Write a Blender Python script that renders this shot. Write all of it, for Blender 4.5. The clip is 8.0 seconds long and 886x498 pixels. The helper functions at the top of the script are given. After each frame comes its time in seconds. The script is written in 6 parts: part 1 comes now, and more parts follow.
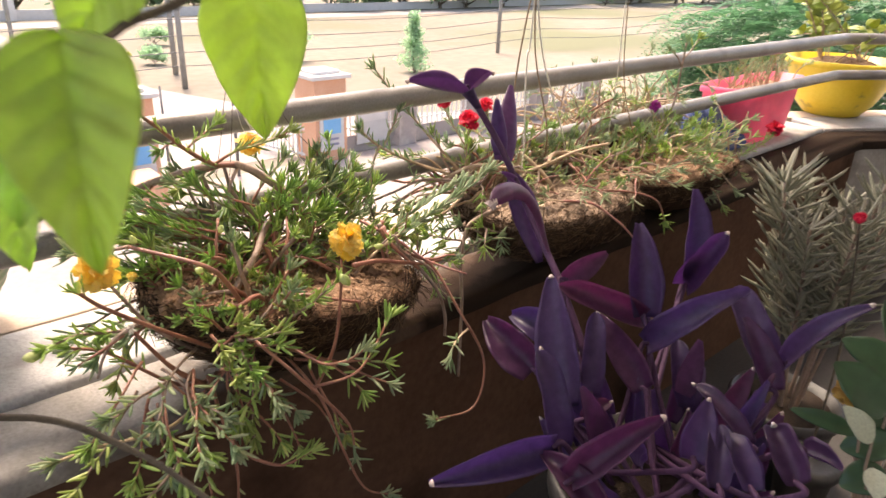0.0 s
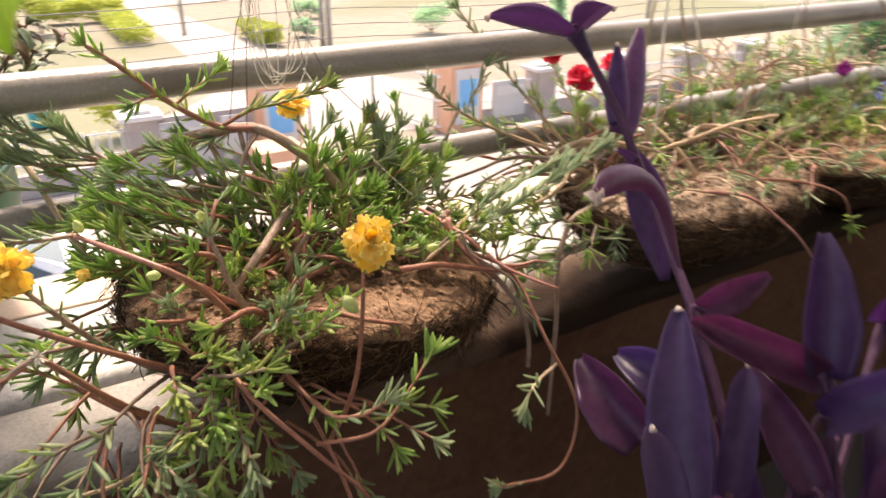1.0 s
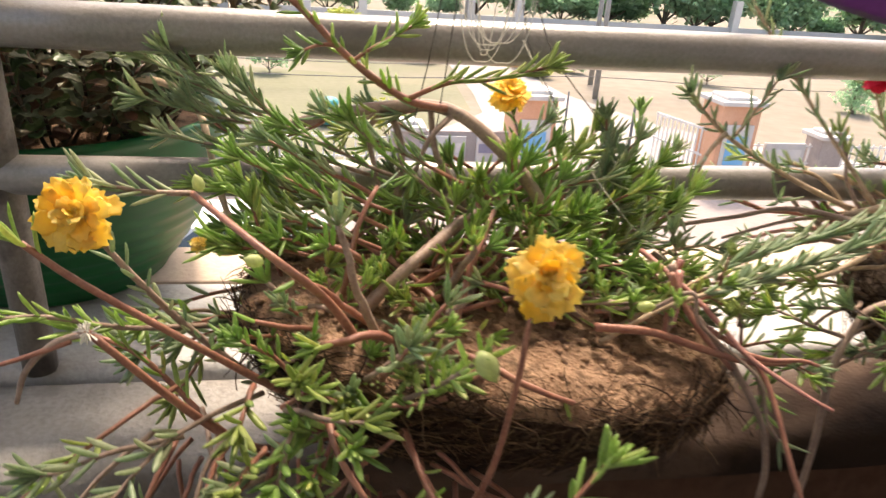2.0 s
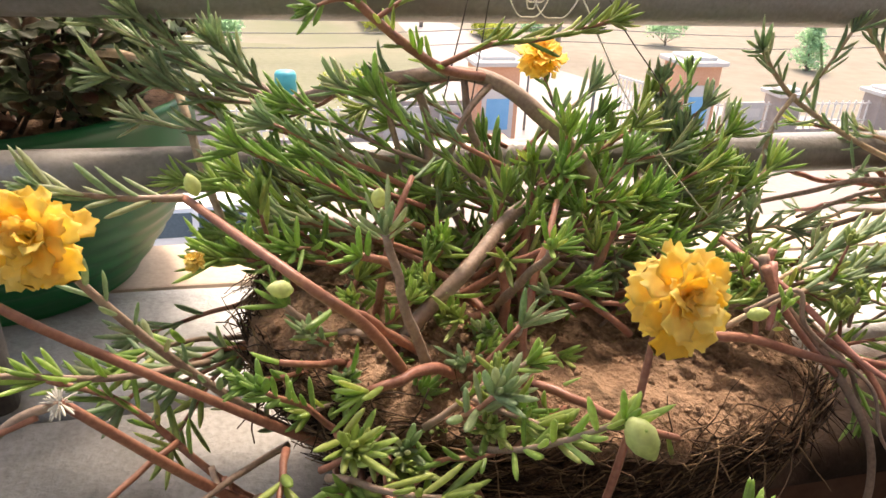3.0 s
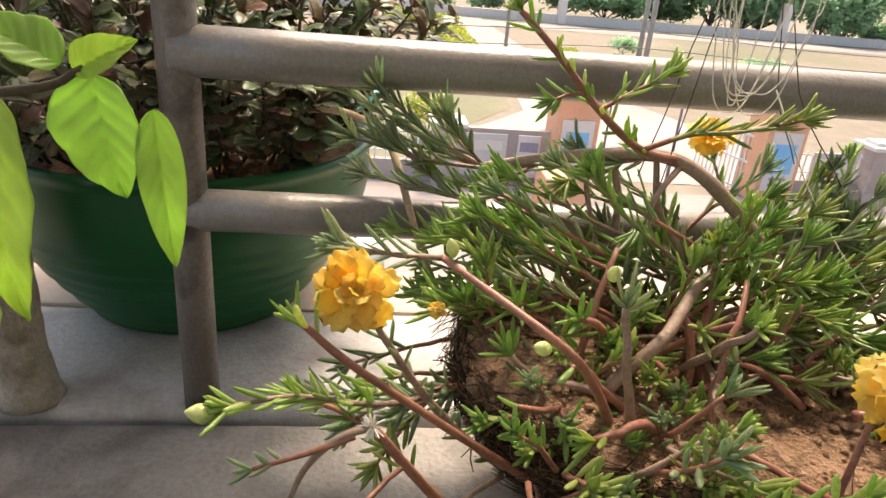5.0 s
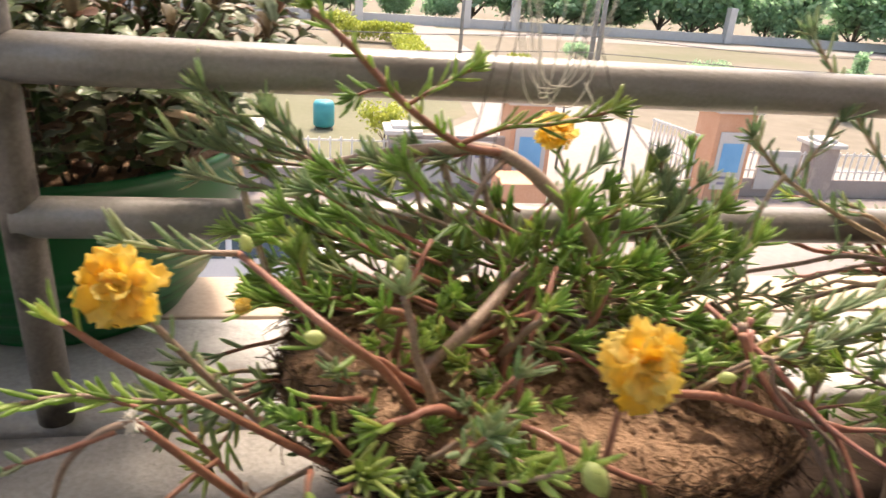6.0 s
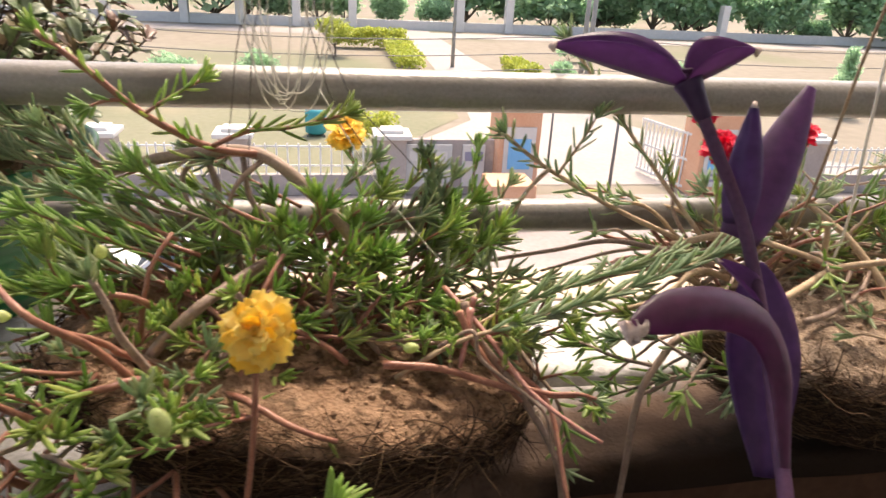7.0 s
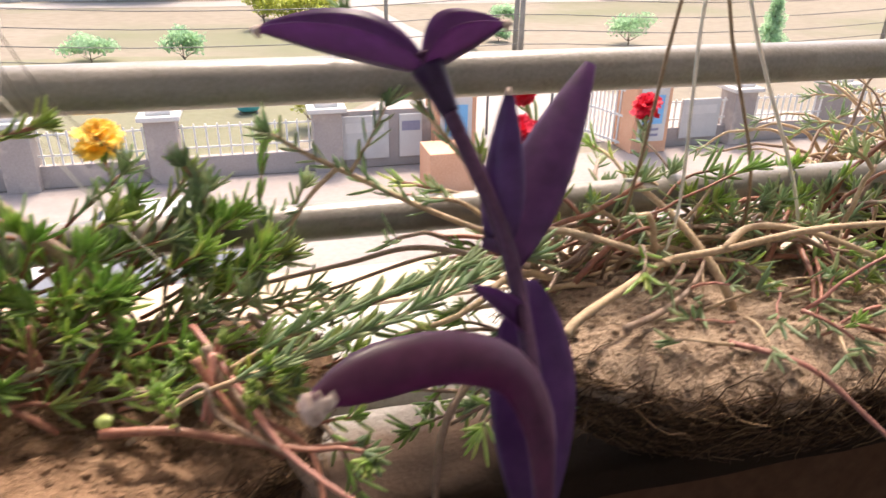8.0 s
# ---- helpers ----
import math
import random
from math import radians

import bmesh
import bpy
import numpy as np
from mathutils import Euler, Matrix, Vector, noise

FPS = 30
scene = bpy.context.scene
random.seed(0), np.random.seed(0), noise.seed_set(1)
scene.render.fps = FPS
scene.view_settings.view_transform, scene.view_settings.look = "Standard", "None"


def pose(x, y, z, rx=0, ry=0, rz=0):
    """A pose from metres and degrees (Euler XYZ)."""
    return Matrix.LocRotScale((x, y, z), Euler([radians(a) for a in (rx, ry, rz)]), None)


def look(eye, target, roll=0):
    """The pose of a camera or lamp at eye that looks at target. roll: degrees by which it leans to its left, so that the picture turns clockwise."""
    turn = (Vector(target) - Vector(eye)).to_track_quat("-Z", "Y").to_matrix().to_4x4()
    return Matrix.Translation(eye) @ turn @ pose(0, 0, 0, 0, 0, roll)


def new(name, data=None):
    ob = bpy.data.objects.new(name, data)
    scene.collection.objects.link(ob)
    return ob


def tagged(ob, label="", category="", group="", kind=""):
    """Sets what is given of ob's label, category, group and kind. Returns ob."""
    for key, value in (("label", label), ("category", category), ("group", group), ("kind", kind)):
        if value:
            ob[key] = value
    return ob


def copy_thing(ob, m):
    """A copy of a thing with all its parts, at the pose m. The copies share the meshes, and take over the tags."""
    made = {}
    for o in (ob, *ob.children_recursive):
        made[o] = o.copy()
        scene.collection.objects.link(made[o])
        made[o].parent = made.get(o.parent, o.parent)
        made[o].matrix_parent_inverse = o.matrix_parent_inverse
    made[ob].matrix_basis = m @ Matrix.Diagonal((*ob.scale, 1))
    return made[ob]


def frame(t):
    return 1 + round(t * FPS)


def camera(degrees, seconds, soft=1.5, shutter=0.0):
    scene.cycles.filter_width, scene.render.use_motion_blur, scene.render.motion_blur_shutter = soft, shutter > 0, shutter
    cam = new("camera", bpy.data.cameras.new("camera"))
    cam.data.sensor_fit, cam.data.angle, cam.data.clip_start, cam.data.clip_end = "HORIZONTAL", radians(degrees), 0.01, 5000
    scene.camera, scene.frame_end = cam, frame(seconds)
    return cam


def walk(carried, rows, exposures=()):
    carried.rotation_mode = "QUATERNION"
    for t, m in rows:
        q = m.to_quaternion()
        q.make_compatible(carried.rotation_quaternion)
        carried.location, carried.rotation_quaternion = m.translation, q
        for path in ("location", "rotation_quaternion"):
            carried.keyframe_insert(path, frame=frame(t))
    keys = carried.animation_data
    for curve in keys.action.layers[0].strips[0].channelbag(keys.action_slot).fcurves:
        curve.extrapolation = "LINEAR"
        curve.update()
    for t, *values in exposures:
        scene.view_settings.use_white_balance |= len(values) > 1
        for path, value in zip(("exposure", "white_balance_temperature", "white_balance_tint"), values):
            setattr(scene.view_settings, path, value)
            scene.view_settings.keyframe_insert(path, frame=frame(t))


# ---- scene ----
cam = camera(65.8, 8.0, soft=1.5, shutter=0.4)
PATH = [
    (0, (-0.029, -1.126, 1.384), (1.22, 0.222, 0.593), 2.1),
    (0.5, (0.104, -1.041, 1.332), (1.242, 0.373, 0.493), 1.5),
    (1, (0.236, -0.929, 1.287), (1.159, 0.621, 0.423), 0.3),
    (1.5, (0.364, -0.863, 1.239), (0.89, 0.88, 0.412), 4.5),
    (2, (0.349, -0.754, 1.192), (0.666, 1.055, 0.4), 3.7),
    (2.2, (0.328, -0.718, 1.182), (0.665, 1.088, 0.391), 2.8),
    (3.3, (0.301, -0.618, 1.163), (0.724, 1.127, 0.282), 2.8),
    (3.5, (0.294, -0.626, 1.18), (0.707, 1.132, 0.322), 2.2),
    (4, (0.228, -0.638, 1.211), (0.566, 1.152, 0.386), 4.4),
    (4.2, (0.204, -0.645, 1.217), (0.479, 1.155, 0.39), 3.9),
    (5.3, (0.178, -0.662, 1.21), (0.407, 1.152, 0.4), 5.2),
    (5.5, (0.203, -0.663, 1.209), (0.462, 1.146, 0.397), 4.9),
    (5.9, (0.281, -0.677, 1.22), (0.587, 1.126, 0.409), 4.3),
    (6, (0.301, -0.688, 1.215), (0.637, 1.121, 0.432), 4.4),
    (6.5, (0.418, -0.751, 1.228), (0.757, 1.066, 0.465), 3.8),
    (7, (0.536, -0.796, 1.244), (0.867, 1.019, 0.471), 3.0),
    (7.5, (0.593, -0.762, 1.236), (1.096, 0.992, 0.417), 2.9),
    (8, (0.735, -0.71, 1.248), (1.199, 1.039, 0.395), 0.8),
]
EXPOSURES = [(0.0, 1.36, 7900, 17), (1.0, 1.33, 7950, 16), (1.5, 1.50, 7600, 15), (2.0, 1.22, 7800, 14), (3.5, 1.20, 7750, 15), (4.0, 1.05, 7850, 14), (5.5, 1.03, 8000, 14), (6.0, 1.06, 7850, 14), (6.5, 0.82, 7700, 14), (7.0, 1.04, 7700, 14), (8.0, 1.08, 7450, 15)]
walk(cam, [(t, look(eye, target, roll)) for t, eye, target, roll in PATH], EXPOSURES)

# ---- sky and sun: bright hazy daylight from outside the balcony ----
SUN_AZ, SUN_EL = radians(18), radians(62)     # clockwise from +y, above the horizon
world = bpy.data.worlds.new("hazy_sky")
scene.world = world
world.use_nodes = True
wn = world.node_tree.nodes
sky = wn.new("ShaderNodeTexSky")
sky.sky_type, sky.sun_disc = "NISHITA", False
sky.sun_elevation, sky.sun_rotation = SUN_EL, SUN_AZ
sky.air_density, sky.dust_density, sky.ozone_density = 1.0, 4.0, 1.0
wn["Background"].inputs["Strength"].default_value = 0.23
world.node_tree.links.new(sky.outputs[0], wn["Background"].inputs[0])
sun = new("sun", bpy.data.lights.new("sun", "SUN"))
sun.data.energy, sun.data.angle, sun.data.color = 2.7, radians(9), (1.0, 0.94, 0.87)
sun_from = Vector((math.sin(SUN_AZ) * math.cos(SUN_EL), math.cos(SUN_AZ) * math.cos(SUN_EL), math.sin(SUN_EL)))
sun.matrix_world = look(sun_from * 50, (0, 0, 0))


# ---- materials ----
def surface(name, low, high, rough=0.8, scale=20.0, fine=120.0, bump=0.3, depth=0.004, metal=0.0, spots=None, spot_scale=6.0, spot_edge=(0.55, 0.7), spec=0.5):
    """A stained, grained surface: two colours mixed by coarse and fine noise, optional spots of a third."""
    m = bpy.data.materials.new(name)
    m.use_nodes = True
    n, link = m.node_tree.nodes, m.node_tree.links.new
    b = n["Principled BSDF"]
    b.inputs["Roughness"].default_value, b.inputs["Metallic"].default_value = rough, metal
    b.inputs["Specular IOR Level"].default_value = spec
    co = n.new("ShaderNodeTexCoord").outputs["Object"]
    big, small = n.new("ShaderNodeTexNoise"), n.new("ShaderNodeTexNoise")
    big.inputs["Scale"].default_value, big.inputs["Detail"].default_value = scale, 6
    small.inputs["Scale"].default_value, small.inputs["Detail"].default_value = fine, 4
    link(co, big.inputs["Vector"]), link(co, small.inputs["Vector"])
    add = n.new("ShaderNodeMath")
    add.operation = "ADD"
    link(big.outputs["Fac"], add.inputs[0]), link(small.outputs["Fac"], add.inputs[1])
    ramp = n.new("ShaderNodeMapRange")
    ramp.inputs["From Min"].default_value, ramp.inputs["From Max"].default_value = 0.7, 1.3
    link(add.outputs[0], ramp.inputs["Value"])
    mix = n.new("ShaderNodeMix")
    mix.data_type = "RGBA"
    mix.inputs["A"].default_value, mix.inputs["B"].default_value = (*low, 1), (*high, 1)
    link(ramp.outputs[0], mix.inputs["Factor"])
    colour = mix.outputs["Result"]
    if spots:
        sp = n.new("ShaderNodeTexNoise")
        sp.inputs["Scale"].default_value, sp.inputs["Detail"].default_value = spot_scale, 8
        link(co, sp.inputs["Vector"])
        edge = n.new("ShaderNodeMapRange")
        edge.inputs["From Min"].default_value, edge.inputs["From Max"].default_value = spot_edge
        link(sp.outputs["Fac"], edge.inputs["Value"])
        top = n.new("ShaderNodeMix")
        top.data_type = "RGBA"
        top.inputs["B"].default_value = (*spots, 1)
        link(edge.outputs[0], top.inputs["Factor"]), link(colour, top.inputs["A"])
        colour = top.outputs["Result"]
    link(colour, b.inputs["Base Color"])
    bp = n.new("ShaderNodeBump")
    bp.inputs["Strength"].default_value, bp.inputs["Distance"].default_value = bump, depth
    link(add.outputs[0], bp.inputs["Height"]), link(bp.outputs[0], b.inputs["Normal"])
    return m


def foliage(name, colours, rough=0.45, through_light=0.35, fine=300.0, spec=0.5, per="island", gain=1.0):
    """Leaf tissue: each leaf takes its own tone, some light passes through."""
    m = bpy.data.materials.new(name)
    m.use_nodes = True
    n, link = m.node_tree.nodes, m.node_tree.links.new
    b = n["Principled BSDF"]
    b.inputs["Roughness"].default_value = rough
    b.inputs["Specular IOR Level"].default_value = spec
    ramp = n.new("ShaderNodeValToRGB")
    el = ramp.color_ramp.elements
    el[0].color, el[1].color = (*colours[0], 1), (*colours[-1], 1)
    for i, c in enumerate(colours[1:-1], 1):
        e = el.new(i / (len(colours) - 1))
        e.color = (*c, 1)
    if per == "island":
        link(n.new("ShaderNodeNewGeometry").outputs["Random Per Island"], ramp.inputs["Fac"])
    else:
        link(n.new("ShaderNodeObjectInfo").outputs["Random"], ramp.inputs["Fac"])
    co = n.new("ShaderNodeTexCoord").outputs["Object"]
    tx = n.new("ShaderNodeTexNoise")
    tx.inputs["Scale"].default_value, tx.inputs["Detail"].default_value = fine, 3
    link(co, tx.inputs["Vector"])
    hs = n.new("ShaderNodeHueSaturation")
    val = n.new("ShaderNodeMapRange")
    val.inputs["To Min"].default_value, val.inputs["To Max"].default_value = 0.65, 1.35
    link(tx.outputs["Fac"], val.inputs["Value"]), link(val.outputs[0], hs.inputs["Value"])
    link(ramp.outputs["Color"], hs.inputs["Color"]), link(hs.outputs["Color"], b.inputs["Base Color"])
    bp = n.new("ShaderNodeBump")
    bp.inputs["Strength"].default_value, bp.inputs["Distance"].default_value = 0.25, 0.0008
    link(tx.outputs["Fac"], bp.inputs["Height"]), link(bp.outputs[0], b.inputs["Normal"])
    if through_light:
        tr, mx = n.new("ShaderNodeBsdfTranslucent"), n.new("ShaderNodeMixShader")
        mx.inputs["Fac"].default_value = through_light
        lit = n.new("ShaderNodeHueSaturation")
        lit.inputs["Value"].default_value = gain
        link(hs.outputs["Color"], lit.inputs["Color"]), link(lit.outputs["Color"], tr.inputs["Color"])
        link(b.outputs[0], mx.inputs[1]), link(tr.outputs[0], mx.inputs[2])
        link(mx.outputs[0], n["Material Output"].inputs["Surface"])
    return m


# unlit inner face of the parapet: its shade is put into the brown
M_PLASTER = surface("shaded_wall_plaster", (0.078, 0.041, 0.026), (0.112, 0.064, 0.043), 0.95, 3, 60, 0.4, 0.004, spots=(0.022, 0.013, 0.009), spot_scale=2, spec=0.03)
# paler than the straight parapet: the light on the bend is in the colour
M_BEND = surface("lit_cement", (0.25, 0.235, 0.215), (0.36, 0.34, 0.315), 0.9, 4, 70, 0.5, 0.004, spots=(0.08, 0.072, 0.064), spot_scale=3)
M_LEDGE = surface("ledge_concrete", (0.31, 0.30, 0.285), (0.45, 0.44, 0.42), 0.62, 9, 140, 0.5, 0.003, spots=(0.22, 0.20, 0.18), spot_scale=7, spot_edge=(0.50, 0.66))
M_LEDGE_IN = surface("stained_shaded_ledge_concrete", (0.23, 0.215, 0.195), (0.34, 0.32, 0.295), 0.95, 11, 150, 0.7, 0.003, spots=(0.12, 0.105, 0.09), spot_scale=6, spot_edge=(0.47, 0.62), spec=0.03)
def soil_and_shade_wash(m, x0, x1, colour):
    """Brown soil washed down from the baskets, plus painted shade, over a stretch of the ledge, with a ragged edge."""
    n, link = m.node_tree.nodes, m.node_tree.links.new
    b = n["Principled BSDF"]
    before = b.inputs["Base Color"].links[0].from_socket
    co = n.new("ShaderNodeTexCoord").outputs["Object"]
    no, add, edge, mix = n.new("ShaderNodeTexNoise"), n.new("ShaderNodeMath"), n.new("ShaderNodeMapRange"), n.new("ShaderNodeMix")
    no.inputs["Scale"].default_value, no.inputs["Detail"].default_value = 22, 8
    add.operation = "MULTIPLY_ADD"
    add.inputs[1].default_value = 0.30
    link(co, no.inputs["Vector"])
    slant = n.new("ShaderNodeVectorMath")      # soil and painted shade thicken towards the inner edge
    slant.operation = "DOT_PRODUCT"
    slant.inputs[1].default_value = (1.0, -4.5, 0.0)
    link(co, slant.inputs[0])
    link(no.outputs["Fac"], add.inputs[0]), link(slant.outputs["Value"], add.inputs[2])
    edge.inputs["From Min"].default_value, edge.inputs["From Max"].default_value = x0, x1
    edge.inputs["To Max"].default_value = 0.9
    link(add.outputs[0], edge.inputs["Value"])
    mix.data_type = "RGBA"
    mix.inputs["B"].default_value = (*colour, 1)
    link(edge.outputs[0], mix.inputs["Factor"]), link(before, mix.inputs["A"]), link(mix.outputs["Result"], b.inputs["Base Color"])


# soil brown that also holds the shade between the baskets
soil_and_shade_wash(M_LEDGE_IN, 1.14, 1.38, (0.086, 0.050, 0.032))
# near-black soil, mostly painted shade around the second basket
soil_and_shade_wash(M_LEDGE_IN, 1.72, 1.86, (0.024, 0.017, 0.013))
M_LIP = surface("pink_lip", (0.48, 0.37, 0.29), (0.57, 0.46, 0.37), 0.85, 12, 120, 0.3, 0.003)
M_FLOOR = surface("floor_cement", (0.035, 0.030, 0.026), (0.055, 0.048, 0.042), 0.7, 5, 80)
M_WALL = surface("house_paint", (0.66, 0.61, 0.55), (0.76, 0.71, 0.65), 0.85, 2, 60)
M_CEIL = surface("ceiling_paint", (0.64, 0.62, 0.60), (0.74, 0.72, 0.70), 0.9, 2, 50)
M_PIPE = surface("galvanised_paint", (0.19, 0.178, 0.163), (0.28, 0.263, 0.247), 0.34, 14, 220, 0.35, 0.0014, metal=0.1, spots=(0.10, 0.087, 0.076), spot_scale=6, spot_edge=(0.53, 0.76))
M_POST = surface("grimy_post_paint", (0.12, 0.104, 0.090), (0.20, 0.178, 0.158), 0.5, 16, 220, 0.4, 0.0016, metal=0.1, spots=(0.04, 0.032, 0.026), spot_scale=17, spot_edge=(0.52, 0.66))
M_POST_ROUGH = surface("mud_smeared_post", (0.24, 0.21, 0.16), (0.38, 0.34, 0.28), 0.9, 24, 130, 0.9, 0.006, spots=(0.14, 0.11, 0.07), spot_scale=18)
M_SOIL = surface("dry_soil", (0.19, 0.108, 0.066), (0.37, 0.240, 0.158), 0.95, 28, 260, 1.0, 0.006, spots=(0.10, 0.062, 0.038), spot_scale=45, spot_edge=(0.55, 0.68), spec=0.15)
M_COIR = surface("matted_coir", (0.035, 0.020, 0.013), (0.085, 0.050, 0.032), 0.95, 40, 300, 1.0, 0.006, spots=(0.018, 0.011, 0.008), spot_scale=50, spec=0.1)
M_SOIL_PALE = surface("bleached_soil", (0.23, 0.160, 0.112), (0.43, 0.325, 0.245), 0.95, 28, 260, 1.0, 0.006, spots=(0.12, 0.078, 0.052), spot_scale=45, spot_edge=(0.55, 0.68), spec=0.15)
M_FIBRE = foliage("coir_fibre", [(0.022, 0.012, 0.008), (0.060, 0.033, 0.019), (0.24, 0.155, 0.09), (0.036, 0.020, 0.012), (0.10, 0.058, 0.033), (0.02, 0.012, 0.008)], 0.8, 0.0, spec=0.2)
M_STEM = surface("old_stem", (0.21, 0.14, 0.105), (0.37, 0.265, 0.205), 0.6, 40, 300, 0.4, 0.0015)
M_STEM_RED = surface("red_stem", (0.23, 0.085, 0.058), (0.38, 0.18, 0.12), 0.45, 40, 300, 0.3, 0.001)
M_STEM_PINK = surface("pink_stem", (0.34, 0.13, 0.11), (0.50, 0.25, 0.20), 0.45, 40, 300, 0.3, 0.001)
M_STEM_DRY = surface("dry_stem", (0.36, 0.25, 0.16), (0.56, 0.43, 0.29), 0.75, 40, 300, 0.4, 0.0015)
M_MOSS_LEAF = foliage("moss_rose_leaf", [(0.20, 0.31, 0.085), (0.28, 0.42, 0.11), (0.36, 0.51, 0.16), (0.45, 0.57, 0.22), (0.24, 0.37, 0.10), (0.58, 0.63, 0.24)], 0.30, 0.48, gain=1.35)
M_MOSS_LEAF_DEEP = foliage("deep_moss_rose_leaf", [(0.18, 0.31, 0.085), (0.26, 0.41, 0.12), (0.34, 0.49, 0.17), (0.22, 0.36, 0.11)], 0.30, 0.48, gain=1.35)
M_MOSS_LEAF_YELLOW = foliage("young_moss_rose_leaf", [(0.26, 0.36, 0.10), (0.36, 0.45, 0.13), (0.46, 0.52, 0.19), (0.22, 0.34, 0.09)], 0.34, 0.45)
M_MOSS_LEAF_PALE = foliage("pale_moss_rose_leaf", [(0.27, 0.39, 0.23), (0.38, 0.49, 0.30), (0.47, 0.51, 0.32), (0.31, 0.43, 0.24)], 0.38, 0.58)
M_PETAL_Y = foliage("yellow_petal", [(1.0, 0.72, 0.11), (1.0, 0.86, 0.34), (1.0, 0.79, 0.20)], 0.6, 0.60, fine=90, per="object")
M_PETAL_R = foliage("red_petal", [(0.80, 0.02, 0.07), (0.90, 0.05, 0.13)], 0.55, 0.45, fine=90, per="object")
M_PETAL_M = foliage("magenta_petal", [(0.50, 0.03, 0.35), (0.60, 0.06, 0.45)], 0.5, 0.35, fine=90, per="object")
M_BUD = foliage("bud", [(0.50, 0.58, 0.22), (0.64, 0.70, 0.34)], 0.4, 0.4, per="object")
M_PURPLE = foliage("purple_leaf", [(0.050, 0.027, 0.068), (0.060, 0.036, 0.096), (0.074, 0.024, 0.056), (0.047, 0.026, 0.064)], 0.34, 0.48, fine=70, spec=0.38, per="object", gain=5.5)
velvet = M_PURPLE.node_tree.nodes["Principled BSDF"].inputs
velvet["Sheen Weight"].default_value, velvet["Sheen Roughness"].default_value, velvet["Sheen Tint"].default_value = 0.20, 0.45, (0.80, 0.66, 0.95, 1)
M_DRY_TIP = surface("dried_leaf_tip", (0.42, 0.31, 0.28), (0.60, 0.49, 0.44), 0.9, 60, 300, 0.4, 0.001)
M_PURPLE_STEM = surface("purple_stem", (0.058, 0.024, 0.056), (0.095, 0.044, 0.090), 0.6, 30, 200, 0.2, 0.001, spec=0.2)
M_BROAD = foliage("fresh_leaf", [(0.44, 0.66, 0.22), (0.60, 0.76, 0.20), (0.52, 0.72, 0.28)], 0.40, 0.66, fine=45, per="object")
M_DARK_LEAF = foliage("dark_broad_leaf", [(0.02, 0.06, 0.024), (0.032, 0.085, 0.034)], 0.34, 0.2, fine=60, per="object")
M_SPOON = foliage("spoon_leaf", [(0.09, 0.15, 0.055), (0.14, 0.21, 0.08), (0.20, 0.10, 0.07), (0.20, 0.15, 0.08), (0.28, 0.34, 0.24), (0.12, 0.18, 0.065)], 0.36, 0.42)
M_SUCC = foliage("chandelier_leaf", [(0.24, 0.25, 0.17), (0.38, 0.37, 0.27), (0.31, 0.29, 0.22)], 0.5, 0.3)
M_CREAM = foliage("cream_leaf", [(0.45, 0.50, 0.36), (0.55, 0.58, 0.45)], 0.4, 0.3, per="object")
M_TWIG = surface("twig_bark", (0.055, 0.042, 0.028), (0.12, 0.095, 0.065), 0.8, 60, 300, 0.4, 0.001)
M_STRING = surface("cotton_string", (0.62, 0.58, 0.50), (0.80, 0.76, 0.67), 0.9, 80, 600, 0.4, 0.0005)
M_WIRE_DARK = surface("dark_thread", (0.05, 0.04, 0.035), (0.10, 0.085, 0.07), 0.6, 80, 400)
M_POT_GREEN = foliage("green_plastic", [(0.006, 0.11, 0.034), (0.009, 0.14, 0.045)], 0.34, 0.30, fine=9, gain=1.7)
M_POT_PINK = foliage("pink_plastic", [(0.88, 0.20, 0.33), (0.94, 0.27, 0.42)], 0.4, 0.45, fine=9)
M_POT_YELLOW = surface("yellow_plastic", (0.72, 0.52, 0.03), (0.80, 0.60, 0.06), 0.4, 6, 90, 0.05, 0.001, spots=(0.45, 0.33, 0.05), spot_scale=14, spot_edge=(0.62, 0.72))
M_POT_DARK = surface("dark_plastic", (0.03, 0.028, 0.026), (0.05, 0.047, 0.043), 0.5, 8, 90)
M_SOIL_WET = surface("damp_soil", (0.03, 0.02, 0.014), (0.06, 0.042, 0.03), 0.9, 28, 260, 0.8, 0.005, spec=0.2)
M_CLOTH = surface("blue_cloth", (0.03, 0.05, 0.14), (0.07, 0.10, 0.24), 0.9, 14, 200, 0.4, 0.002, spots=(0.30, 0.30, 0.36), spot_scale=16)
M_FIELD = surface("dry_field", (0.186, 0.161, 0.127), (0.240, 0.212, 0.173), 0.95, 0.06, 1.5, 0.3, 0.05, spots=(0.15, 0.155, 0.10), spot_scale=0.045, spot_edge=(0.5, 0.62), spec=0.1)
M_LAWN = surface("lawn", (0.15, 0.152, 0.098), (0.19, 0.184, 0.13), 0.95, 0.3, 4, 0.3, 0.03, spots=(0.22, 0.195, 0.135), spot_scale=0.2, spec=0.1)
M_PAVE = surface("pale_paving", (0.25, 0.215, 0.20), (0.31, 0.27, 0.252), 0.9, 0.5, 8, 0.2, 0.01, spots=(0.23, 0.20, 0.19), spot_scale=0.4, spec=0.2)
M_ROAD = surface("concrete_road", (0.27, 0.243, 0.227), (0.33, 0.303, 0.285), 0.9, 0.3, 6, 0.2, 0.01, spec=0.2)
M_WHITEWASH = surface("whitewashed_wall", (0.30, 0.26, 0.245), (0.37, 0.325, 0.305), 0.9, 1.2, 20, 0.2, 0.01, spots=(0.5, 0.42, 0.37), spot_scale=1.5)
